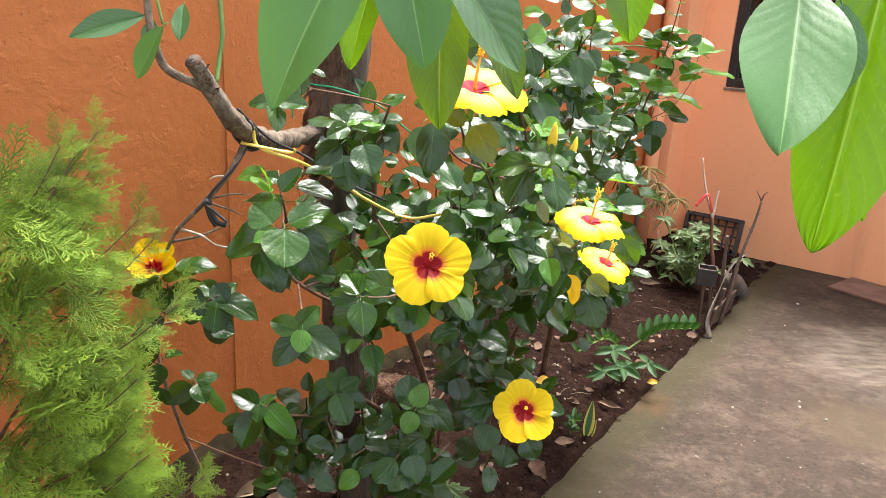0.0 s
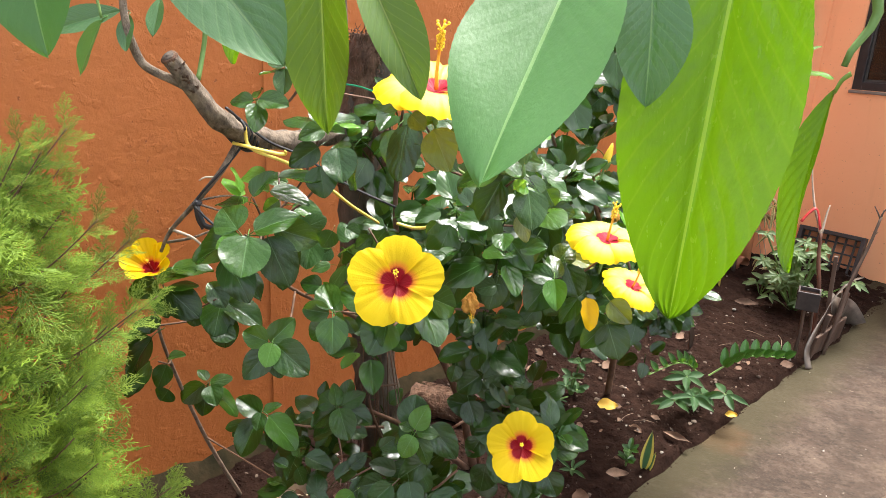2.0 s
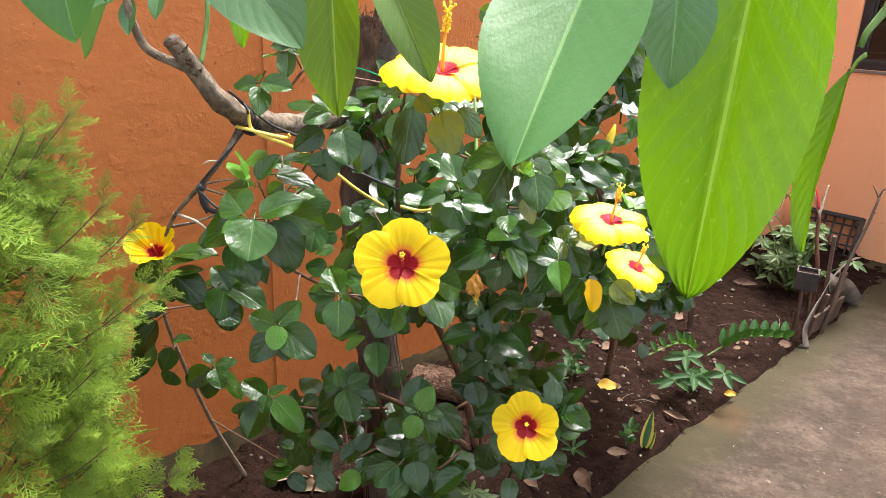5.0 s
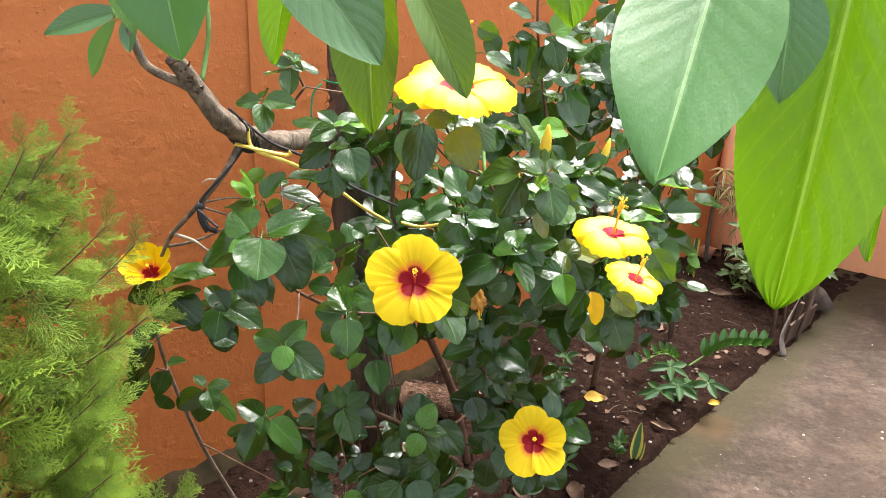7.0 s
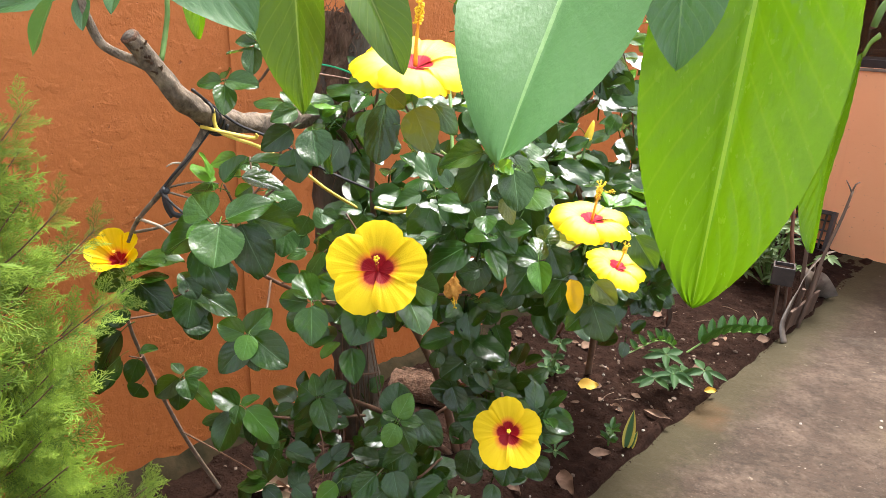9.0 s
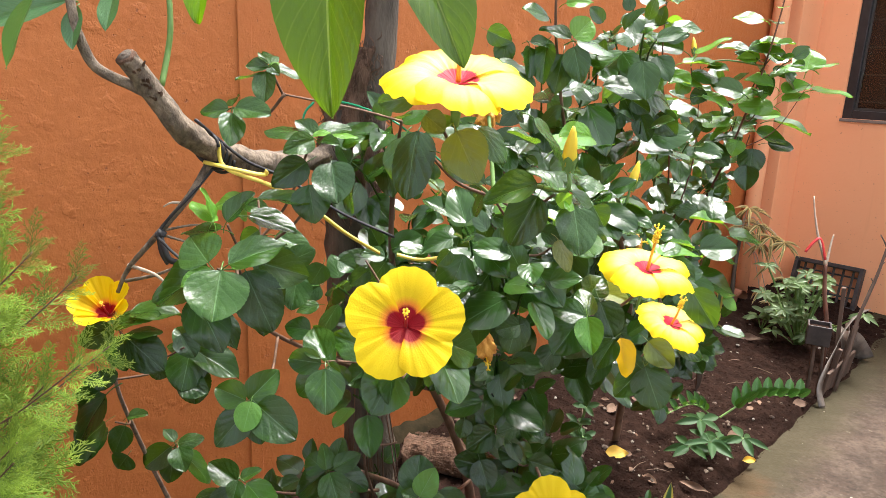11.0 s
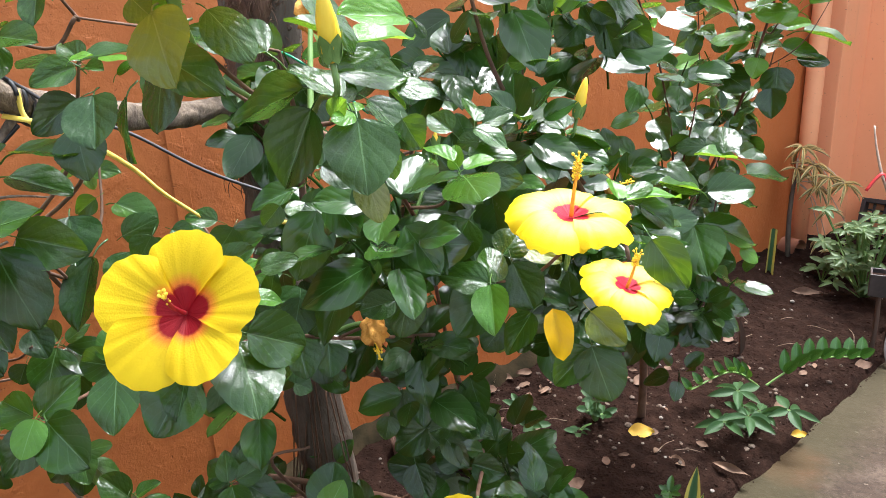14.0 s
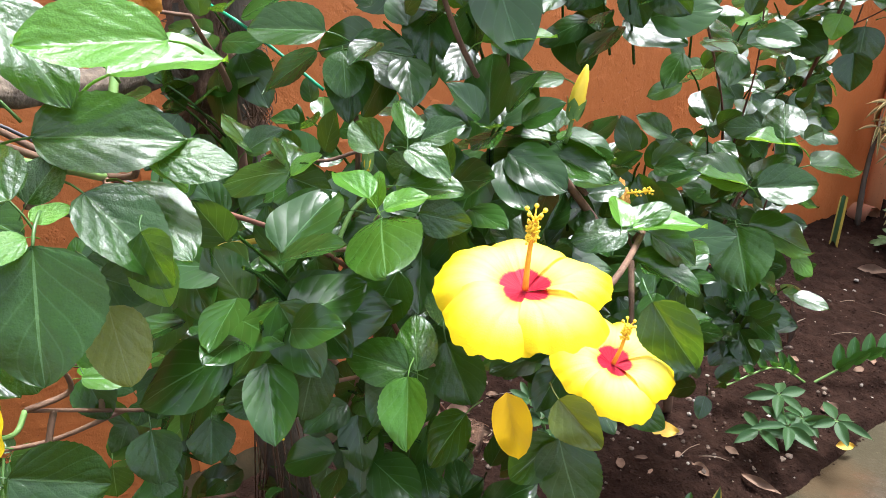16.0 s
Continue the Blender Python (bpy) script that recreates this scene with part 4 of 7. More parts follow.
sprig((0.082, 1.288, 0.909), [
    (0.089, 1.282, 0.920, 0.043, 1.285, 0.918, 0.033, -18, 'm'),
    (0.087, 1.266, 0.904, 0.078, 1.238, 0.854, 0.047, -9, 'm'),
    (0.086, 1.268, 0.909, 0.111, 1.266, 0.923, 0.021, -9, 'y'),
    (0.084, 1.290, 0.912, 0.102, 1.309, 0.929, 0.024, 24, 'm'),
    (0.142, 1.318, 0.969, 0.123, 1.290, 0.927, 0.054, -15, 'm'),
    (0.050, 1.304, 0.876, 0.064, 1.294, 0.838, 0.031, 8, 'd'),
])
sprig((0.184, 1.259, 0.917), [
    (0.180, 1.249, 0.920, 0.127, 1.244, 0.931, 0.039, -6, 's'),
    (0.187, 1.250, 0.920, 0.173, 1.280, 0.954, 0.034, 9, 'm'),
    (0.184, 1.240, 0.921, 0.195, 1.206, 0.880, 0.040, 8, 'y'),
    (0.174, 1.285, 0.902, 0.141, 1.253, 0.854, 0.063, -17, 'd'),
    (0.200, 1.278, 0.933, 0.224, 1.266, 0.886, 0.052, 20, 'd'),
    (0.224, 1.256, 0.887, 0.200, 1.229, 0.850, 0.037, 8, 'm'),
    (0.185, 1.298, 0.935, 0.202, 1.320, 0.961, 0.044, 15, 'd'),
])
sprig((0.272, 1.346, 0.831), [
    (0.279, 1.342, 0.814, 0.303, 1.308, 0.764, 0.062, 17, 'm'),
    (0.275, 1.350, 0.807, 0.237, 1.330, 0.765, 0.044, -17, 'm'),
    (0.278, 1.336, 0.860, 0.318, 1.321, 0.828, 0.043, 29, 'o'),
    (0.195, 1.336, 0.935, 0.245, 1.339, 0.919, 0.038, -4, 'o'),
    (0.328, 1.372, 0.849, 0.366, 1.371, 0.826, 0.032, 10, 'm'),
    (0.341, 1.411, 0.927, 0.384, 1.398, 0.869, 0.053, 29, 's'),
])
sprig((0.138, 1.296, 1.024), [
    (0.145, 1.288, 1.026, 0.181, 1.211, 1.031, 0.061, -1, 'm'),
    (0.135, 1.290, 1.040, 0.096, 1.305, 1.055, 0.032, 31, 'y'),
    (0.146, 1.291, 1.032, 0.177, 1.309, 1.043, 0.027, -13, 'y'),
    (0.143, 1.319, 1.043, 0.195, 1.337, 1.038, 0.040, -10, 's'),
    (0.137, 1.298, 1.030, 0.127, 1.317, 1.055, 0.024, -31, 'y'),
    (0.148, 1.333, 1.070, 0.188, 1.329, 1.052, 0.032, -16, 'm'),
    (0.154, 1.329, 1.055, 0.127, 1.331, 1.058, 0.024, -32, 'm'),
    (0.123, 1.332, 1.066, 0.090, 1.352, 1.085, 0.032, -9, 'm'),
    (0.148, 1.336, 1.077, 0.131, 1.365, 1.104, 0.031, 48, 'm'),
    (0.154, 1.348, 1.073, 0.185, 1.367, 1.085, 0.027, 14, 'm'),
    (0.163, 1.317, 1.022, 0.204, 1.330, 1.012, 0.033, 31, 's'),
    (0.117, 1.290, 1.029, 0.071, 1.268, 1.023, 0.037, 19, 'm'),
])
sprig((0.024, 1.351, 1.032), [
    (0.027, 1.343, 1.037, -0.039, 1.326, 1.034, 0.049, 10, 'm'),
    (0.027, 1.341, 1.033, 0.070, 1.342, 1.021, 0.035, 24, 'm'),
    (0.022, 1.352, 1.035, -0.006, 1.387, 1.059, 0.037, 46, 'm'),
    (0.034, 1.334, 1.037, 0.056, 1.351, 1.054, 0.023, -11, 'y'),
])
sprig((-0.046, 1.396, 1.045), [
    (-0.039, 1.384, 1.037, -0.084, 1.406, 1.075, 0.045, 57, 's'),
    (-0.049, 1.381, 1.040, -0.018, 1.403, 1.062, 0.032, 15, 'm'),
])
sprig((0.024, 1.466, 1.128), [
    (0.026, 1.455, 1.128, 0.044, 1.423, 1.094, 0.042, -18, 'm'),
    (0.019, 1.483, 1.119, 0.030, 1.448, 1.059, 0.051, -16, 'd'),
    (0.033, 1.459, 1.130, 0.092, 1.481, 1.125, 0.045, 6, 'm'),
    (0.008, 1.456, 1.146, -0.065, 1.429, 1.153, 0.056, -7, 'm'),
    (-0.008, 1.463, 1.126, -0.059, 1.427, 1.092, 0.051, 9, 'd'),
    (0.084, 1.543, 1.167, 0.091, 1.504, 1.100, 0.056, -8, 'd'),
    (0.036, 1.487, 1.113, 0.093, 1.501, 1.093, 0.045, -19, 'd'),
])
sprig((0.159, 1.573, 1.126), [
    (0.120, 1.577, 1.167, 0.130, 1.539, 1.102, 0.055, 33, 'd'),
    (0.164, 1.565, 1.127, 0.207, 1.586, 1.135, 0.035, -24, 'y'),
    (0.164, 1.565, 1.127, 0.141, 1.557, 1.131, 0.019, -47, 'y'),
    (0.158, 1.576, 1.131, 0.124, 1.599, 1.162, 0.043, -19, 's'),
])
sprig((0.212, 1.544, 1.034), [
    (0.221, 1.540, 1.041, 0.184, 1.563, 1.074, 0.040, 18, 's'),
    (0.209, 1.532, 1.036, 0.135, 1.508, 1.048, 0.057, 33, 's'),
    (0.219, 1.524, 1.035, 0.175, 1.511, 1.045, 0.034, 25, 'm'),
    (0.230, 1.542, 1.038, 0.283, 1.554, 1.017, 0.042, -28, 's'),
    (0.213, 1.528, 1.023, 0.282, 1.522, 1.000, 0.052, -10, 'm'),
    (0.191, 1.543, 1.023, 0.142, 1.491, 0.980, 0.060, 3, 'm'),
    (0.225, 1.527, 1.036, 0.238, 1.536, 1.044, 0.013, -8, 'y'),
    (0.220, 1.573, 1.090, 0.159, 1.553, 1.101, 0.047, 22, 's'),
    (0.177, 1.576, 1.082, 0.158, 1.555, 1.054, 0.050, -35, 'd'),
    (0.227, 1.555, 1.044, 0.214, 1.569, 1.061, 0.019, 24, 's'),
])
sprig((0.297, 1.542, 0.944), [
    (0.295, 1.531, 0.948, 0.283, 1.570, 0.968, 0.033, 37, 'y'),
    (0.302, 1.545, 0.947, 0.338, 1.580, 0.964, 0.038, -12, 's'),
    (0.306, 1.535, 0.946, 0.376, 1.568, 0.956, 0.056, -33, 'y'),
    (0.301, 1.533, 0.945, 0.251, 1.500, 0.944, 0.043, -0, 'm'),
    (0.309, 1.533, 0.914, 0.380, 1.537, 0.883, 0.055, -29, 'm'),
    (0.322, 1.560, 0.934, 0.374, 1.566, 0.902, 0.045, -4, 's'),
])
sprig((0.432, 2.053, 0.853), [
    (0.441, 2.032, 0.851, 0.534, 2.060, 0.856, 0.071, 15, 'm'),
    (0.436, 2.056, 0.857, 0.493, 2.109, 0.896, 0.063, -20, 's'),
    (0.521, 2.110, 0.874, 0.608, 2.155, 0.869, 0.071, -12, 's'),
    (0.475, 2.100, 0.918, 0.469, 2.158, 0.974, 0.070, -8, 'm'),
    (0.498, 2.104, 0.906, 0.416, 2.078, 0.923, 0.063, 28, 'y'),
    (0.428, 2.039, 0.852, 0.316, 2.010, 0.889, 0.087, 13, 's'),
    (0.427, 2.028, 0.855, 0.346, 2.006, 0.879, 0.063, 34, 'y'),
    (0.408, 2.049, 0.867, 0.374, 2.019, 0.831, 0.041, -3, 'm'),
    (0.473, 2.061, 0.835, 0.546, 2.084, 0.820, 0.056, -19, 'm'),
    (0.439, 2.114, 0.930, 0.381, 2.103, 0.933, 0.042, -22, 's'),
    (0.296, 2.040, 0.922, 0.241, 2.045, 0.957, 0.047, -1, 'm'),
    (0.305, 2.044, 0.922, 0.288, 2.012, 0.893, 0.049, -19, 's'),
])
sprig((0.432, 2.053, 0.853), [
    (0.508, 2.133, 0.911, 0.538, 2.162, 0.921, 0.038, 32, 's'),
])
sprig((0.420, 2.020, 0.784), [
    (0.419, 2.009, 0.787, 0.446, 1.938, 0.709, 0.102, 10, 'm'),
    (0.437, 2.028, 0.787, 0.552, 2.058, 0.750, 0.090, -9, 'm'),
    (0.513, 2.037, 0.738, 0.547, 2.027, 0.711, 0.032, 6, 'y'),
    (0.418, 2.025, 0.796, 0.366, 2.022, 0.811, 0.039, 13, 's'),
])
sprig((0.069, 1.426, 1.287), [
    (0.086, 1.419, 1.291, 0.083, 1.393, 1.234, 0.045, 24, 'm'),
    (0.062, 1.415, 1.286, 0.066, 1.393, 1.241, 0.037, -45, 'm'),
    (0.015, 1.393, 1.264, 0.079, 1.393, 1.234, 0.051, -17, 's'),
    (-0.005, 1.412, 1.308, 0.033, 1.413, 1.293, 0.035, 53, 'm'),
    (0.021, 1.434, 1.298, 0.020, 1.423, 1.259, 0.035, -10, 'd'),
    (0.061, 1.417, 1.294, 0.100, 1.420, 1.287, 0.029, -1, 's'),
    (0.122, 1.437, 1.301, 0.073, 1.435, 1.318, 0.037, 6, 's'),
    (0.126, 1.437, 1.302, 0.150, 1.459, 1.332, 0.044, 36, 'y'),
    (0.127, 1.434, 1.289, 0.143, 1.412, 1.237, 0.043, 15, 'm'),
    (0.110, 1.460, 1.278, 0.102, 1.444, 1.218, 0.049, -11, 'd'),
    (0.130, 1.437, 1.298, 0.191, 1.442, 1.289, 0.044, -14, 's'),
    (0.203, 1.464, 1.285, 0.158, 1.438, 1.247, 0.046, 24, 'm'),
])
sprig((0.248, 1.780, 1.257), [
    (0.231, 1.766, 1.251, 0.180, 1.735, 1.199, 0.057, -34, 'y'),
    (0.326, 1.802, 1.303, 0.252, 1.797, 1.320, 0.055, -10, 's'),
    (0.240, 1.775, 1.283, 0.308, 1.779, 1.267, 0.051, -7, 's'),
    (0.252, 1.771, 1.262, 0.299, 1.768, 1.225, 0.043, -1, 'y'),
    (0.254, 1.765, 1.236, 0.325, 1.762, 1.190, 0.061, -12, 's'),
    (0.235, 1.764, 1.203, 0.273, 1.763, 1.181, 0.035, 50, 's'),
    (0.286, 1.764, 1.179, 0.326, 1.749, 1.140, 0.053, 41, 'd'),
    (0.240, 1.775, 1.283, 0.267, 1.795, 1.307, 0.030, -9, 'y'),
    (0.236, 1.788, 1.336, 0.274, 1.809, 1.357, 0.035, -2, 'y'),
    (0.230, 1.789, 1.341, 0.200, 1.800, 1.358, 0.026, -0, 'y'),
    (0.236, 1.787, 1.331, 0.281, 1.795, 1.341, 0.034, -10, 'y'),
    (0.289, 1.812, 1.360, 0.329, 1.801, 1.338, 0.035, 53, 'y'),
])
sprig((0.248, 1.780, 1.257), [
    (0.215, 1.756, 1.181, 0.184, 1.733, 1.149, 0.055, -31, 'd'),
    (0.254, 1.770, 1.177, 0.274, 1.749, 1.125, 0.044, 22, 'd'),
])
sprig((0.378, 2.092, 1.275), [
    (0.388, 2.091, 1.307, 0.460, 2.124, 1.357, 0.068, -36, 'y'),
    (0.356, 2.082, 1.287, 0.455, 2.096, 1.294, 0.072, -24, 'y'),
    (0.378, 2.078, 1.262, 0.446, 2.086, 1.259, 0.049, 3, 's'),
    (0.353, 2.070, 1.242, 0.409, 2.074, 1.230, 0.041, -2, 'y'),
    (0.407, 2.069, 1.212, 0.477, 2.073, 1.194, 0.052, -8, 'y'),
    (0.500, 2.094, 1.222, 0.425, 2.089, 1.242, 0.056, -15, 's'),
    (0.373, 2.072, 1.243, 0.348, 2.062, 1.216, 0.040, -31, 'y'),
    (0.382, 2.077, 1.217, 0.421, 2.069, 1.206, 0.040, 52, 'd'),
])
sprig((0.590, 2.332, 1.179), [
    (0.624, 2.328, 1.188, 0.538, 2.320, 1.199, 0.063, -10, 'y'),
    (0.547, 2.356, 1.331, 0.647, 2.366, 1.323, 0.073, -7, 's'),
    (0.554, 2.355, 1.327, 0.468, 2.349, 1.344, 0.064, 16, 'm'),
    (0.575, 2.364, 1.351, 0.667, 2.377, 1.355, 0.067, -22, 'y'),
    (0.699, 2.363, 1.286, 0.716, 2.401, 1.344, 0.082, -4, 'y'),
    (0.706, 2.365, 1.289, 0.608, 2.350, 1.279, 0.072, 21, 'y'),
    (0.713, 2.367, 1.294, 0.777, 2.381, 1.318, 0.050, -29, 'y'),
    (0.620, 2.342, 1.242, 0.544, 2.336, 1.257, 0.056, 3, 'y'),
    (0.644, 2.340, 1.225, 0.721, 2.368, 1.256, 0.063, -9, 'y'),
    (0.645, 2.335, 1.203, 0.714, 2.348, 1.221, 0.052, -12, 'y'),
    (0.718, 2.352, 1.235, 0.825, 2.365, 1.232, 0.078, -24, 'y'),
    (0.540, 2.322, 1.207, 0.596, 2.348, 1.238, 0.049, -10, 'y'),
])
sprig((0.593, 2.411, 1.107), [
    (0.541, 2.404, 1.144, 0.451, 2.393, 1.147, 0.065, 9, 'y'),
    (0.603, 2.414, 1.154, 0.668, 2.426, 1.167, 0.048, 3, 'y'),
    (0.651, 2.419, 1.148, 0.757, 2.426, 1.123, 0.079, -24, 'm'),
    (0.606, 2.405, 1.116, 0.689, 2.408, 1.090, 0.063, 0, 's'),
    (0.642, 2.412, 1.086, 0.716, 2.420, 1.079, 0.054, 6, 'd'),
    (0.558, 2.382, 1.092, 0.544, 2.359, 1.051, 0.053, -4, 'y'),
    (0.601, 2.392, 1.070, 0.596, 2.364, 1.005, 0.074, 9, 'd'),
    (0.589, 2.378, 1.023, 0.591, 2.351, 0.957, 0.066, 14, 'd'),
    (0.538, 2.403, 1.100, 0.435, 2.379, 1.061, 0.081, 30, 'd'),
    (0.374, 2.375, 1.076, 0.431, 2.389, 1.102, 0.046, 7, 'y'),
    (0.600, 2.483, 1.419, 0.517, 2.475, 1.428, 0.060, 1, 'y'),
    (0.534, 2.399, 1.128, 0.482, 2.384, 1.096, 0.046, 25, 'y'),
])
sprig((0.528, 2.590, 0.962), [
    (0.584, 2.599, 1.008, 0.487, 2.578, 0.977, 0.075, 18, 's'),
    (0.512, 2.569, 0.928, 0.423, 2.550, 0.898, 0.069, 13, 'd'),
    (0.528, 2.573, 0.937, 0.594, 2.570, 0.894, 0.057, 16, 'd'),
    (0.476, 2.568, 0.944, 0.429, 2.567, 0.961, 0.036, -20, 's'),
    (0.543, 2.586, 0.980, 0.455, 2.579, 0.994, 0.064, 15, 'm'),
    (0.581, 2.597, 0.964, 0.530, 2.586, 0.945, 0.040, -24, 'm'),
    (0.349, 2.515, 0.961, 0.411, 2.517, 0.938, 0.047, 10, 's'),
    (0.381, 2.557, 1.027, 0.330, 2.545, 1.005, 0.045, -41, 's'),
    (0.514, 2.560, 0.894, 0.462, 2.537, 0.868, 0.053, -33, 'm'),
    (0.568, 2.563, 0.879, 0.603, 2.547, 0.840, 0.053, 38, 'd'),
])
sprig((-0.518, 1.183, 0.835), [
    (-0.524, 1.176, 0.848, -0.457, 1.195, 0.873, 0.053, -20, 'm'),
    (-0.506, 1.195, 0.864, -0.431, 1.210, 0.873, 0.055, -21, 'm'),
    (-0.518, 1.191, 0.826, -0.448, 1.178, 0.785, 0.063, 9, 'd'),
    (-0.543, 1.195, 0.817, -0.513, 1.184, 0.769, 0.041, -14, 'd'),
    (-0.529, 1.183, 0.839, -0.575, 1.157, 0.817, 0.044, -41, 'm'),
    (-0.558, 1.176, 0.767, -0.543, 1.169, 0.739, 0.051, -13, 'd'),
    (-0.545, 1.159, 0.743, -0.572, 1.144, 0.710, 0.049, -42, 'd'),
    (-0.534, 1.159, 0.738, -0.571, 1.120, 0.670, 0.062, 3, 'd'),
    (-0.498, 1.177, 0.839, -0.450, 1.188, 0.849, 0.037, -27, 's'),
])
sprig((-0.592, 1.247, 0.636), [
    (-0.566, 1.246, 0.650, -0.532, 1.254, 0.658, 0.026, -16, 'm'),
    (-0.603, 1.236, 0.640, -0.640, 1.218, 0.604, 0.039, -25, 'm'),
    (-0.623, 1.235, 0.613, -0.651, 1.206, 0.572, 0.045, -38, 'd'),
    (-0.581, 1.257, 0.626, -0.594, 1.238, 0.577, 0.041, -36, 'd'),
    (-0.570, 1.243, 0.578, -0.584, 1.232, 0.554, 0.045, -38, 'd'),
    (-0.609, 1.248, 0.614, -0.675, 1.222, 0.568, 0.061, 18, 'd'),
])
sprig((0.111, 1.077, 1.149), [
    (0.109, 1.086, 1.170, 0.080, 1.058, 1.186, 0.031, 22, 'm'),
    (0.092, 1.071, 1.075, 0.120, 1.075, 1.059, 0.026, 5, 'd'),
    (0.153, 1.028, 1.129, 0.184, 1.031, 1.098, 0.033, -32, 's'),
    (0.141, 1.060, 1.122, 0.184, 1.048, 1.100, 0.037, -40, 's'),
    (0.129, 1.030, 1.149, 0.171, 1.070, 1.145, 0.038, 20, 's'),
    (0.160, 1.062, 1.136, 0.190, 1.074, 1.133, 0.024, 0, 'm'),
    (0.155, 1.059, 1.134, 0.166, 1.070, 1.118, 0.017, -38, 'y'),
    (0.131, 1.071, 1.167, 0.158, 1.119, 1.173, 0.041, 0, 'y'),
    (0.169, 1.070, 1.182, 0.139, 1.024, 1.186, 0.033, -24, 'y'),
    (0.109, 1.039, 1.201, 0.144, 1.041, 1.162, 0.039, -38, 's'),
    (0.060, 1.062, 1.162, -0.010, 1.063, 1.189, 0.056, 14, 's'),
    (0.144, 1.034, 1.075, 0.162, 1.021, 1.047, 0.027, -24, 'o'),
    (0.150, 1.054, 1.092, 0.161, 1.051, 1.069, 0.021, -18, 'y'),
    (0.124, 1.049, 1.079, 0.148, 1.057, 1.070, 0.023, 26, 'd'),
    (0.101, 1.066, 1.157, 0.114, 1.069, 1.149, 0.011, 22, 'm'),
])
sprig((-0.141, 1.406, 0.831), [
    (-0.131, 1.386, 0.958, -0.087, 1.402, 0.954, 0.034, -9, 'm'),
    (-0.111, 1.381, 0.930, -0.120, 1.362, 0.896, 0.037, -44, 'd'),
    (-0.156, 1.401, 0.860, -0.196, 1.385, 0.861, 0.031, 19, 'd'),
    (-0.163, 1.382, 0.824, -0.112, 1.404, 0.826, 0.040, 2, 'd'),
    (-0.175, 1.391, 0.802, -0.161, 1.383, 0.773, 0.031, -26, 'd'),
    (-0.171, 1.346, 0.753, -0.191, 1.307, 0.735, 0.046, -39, 'm'),
    (-0.130, 1.365, 0.758, -0.115, 1.336, 0.730, 0.046, -31, 'd'),
    (-0.193, 1.259, 0.838, -0.145, 1.271, 0.822, 0.038, -43, 'y'),
    (-0.215, 1.315, 0.724, -0.225, 1.292, 0.682, 0.036, -26, 'd'),
    (-0.065, 1.416, 0.810, -0.124, 1.376, 0.775, 0.057, 0, 'm'),
    (-0.023, 1.487, 0.826, -0.079, 1.450, 0.795, 0.054, 3, 'm'),
    (-0.103, 1.469, 0.859, -0.072, 1.467, 0.826, 0.038, -3, 'm'),
])
sprig((-0.009, 1.392, 0.715), [
    (-0.060, 1.429, 0.971, -0.058, 1.406, 0.919, 0.044, -34, 'd'),
    (0.041, 1.488, 0.752, 0.017, 1.452, 0.694, 0.055, -28, 'd'),
    (0.135, 1.528, 0.756, 0.109, 1.501, 0.719, 0.048, -24, 'd'),
    (-0.000, 1.437, 0.677, 0.013, 1.419, 0.625, 0.043, -22, 'd'),
    (-0.008, 1.400, 0.653, -0.010, 1.385, 0.622, 0.034, -28, 'm'),
    (0.084, 1.431, 0.639, 0.050, 1.402, 0.633, 0.037, -19, 'm'),
    (0.087, 1.432, 0.639, 0.135, 1.433, 0.625, 0.041, 6, 'm'),
    (-0.053, 1.472, 0.749, -0.083, 1.430, 0.686, 0.059, -0, 'd'),
    (-0.134, 1.425, 0.719, -0.103, 1.423, 0.686, 0.042, -10, 'd'),
])
sprig((-0.010, 1.200, 0.870), [
    (-0.003, 1.165, 0.877, 0.013, 1.149, 0.841, 0.041, -30, 'd'),
    (-0.038, 1.194, 0.874, -0.036, 1.180, 0.862, 0.021, -40, 'd'),
    (-0.022, 1.212, 0.903, -0.021, 1.188, 0.866, 0.041, -40, 'd'),
    (-0.062, 1.206, 0.872, -0.078, 1.207, 0.895, 0.032, 16, 'd'),
    (-0.013, 1.166, 0.826, 0.005, 1.171, 0.817, 0.023, 4, 'd'),
    (-0.008, 1.241, 0.870, -0.025, 1.227, 0.853, 0.030, -42, 'd'),
    (0.000, 1.225, 0.846, 0.009, 1.206, 0.814, 0.041, -32, 'd'),
    (0.011, 1.229, 0.811, 0.007, 1.223, 0.799, 0.016, -40, 'd'),
    (0.095, 1.197, 0.914, 0.066, 1.172, 0.911, 0.031, -34, 'm'),
    (-0.004, 1.251, 0.896, -0.026, 1.245, 0.906, 0.024, -16, 'd'),
    (-0.003, 1.282, 0.884, -0.048, 1.260, 0.877, 0.037, -6, 'd'),
    (-0.005, 1.127, 0.870, -0.009, 1.126, 0.837, 0.027, -54, 'm'),
    (-0.052, 1.158, 0.919, -0.034, 1.155, 0.886, 0.033, -24, 'd'),
])
sprig((-0.020, 1.115, 0.970), [
    (-0.046, 1.151, 0.924, -0.018, 1.172, 0.917, 0.026, -8, 'y'),
    (-0.036, 1.092, 0.973, -0.001, 1.104, 0.995, 0.032, 12, 'm'),
    (-0.010, 1.124, 0.967, 0.022, 1.141, 0.976, 0.028, 2, 'm'),
    (-0.025, 1.107, 0.967, -0.008, 1.118, 0.979, 0.018, 10, 'y'),
    (-0.048, 1.108, 0.967, -0.032, 1.106, 0.942, 0.029, -22, 'm'),
])
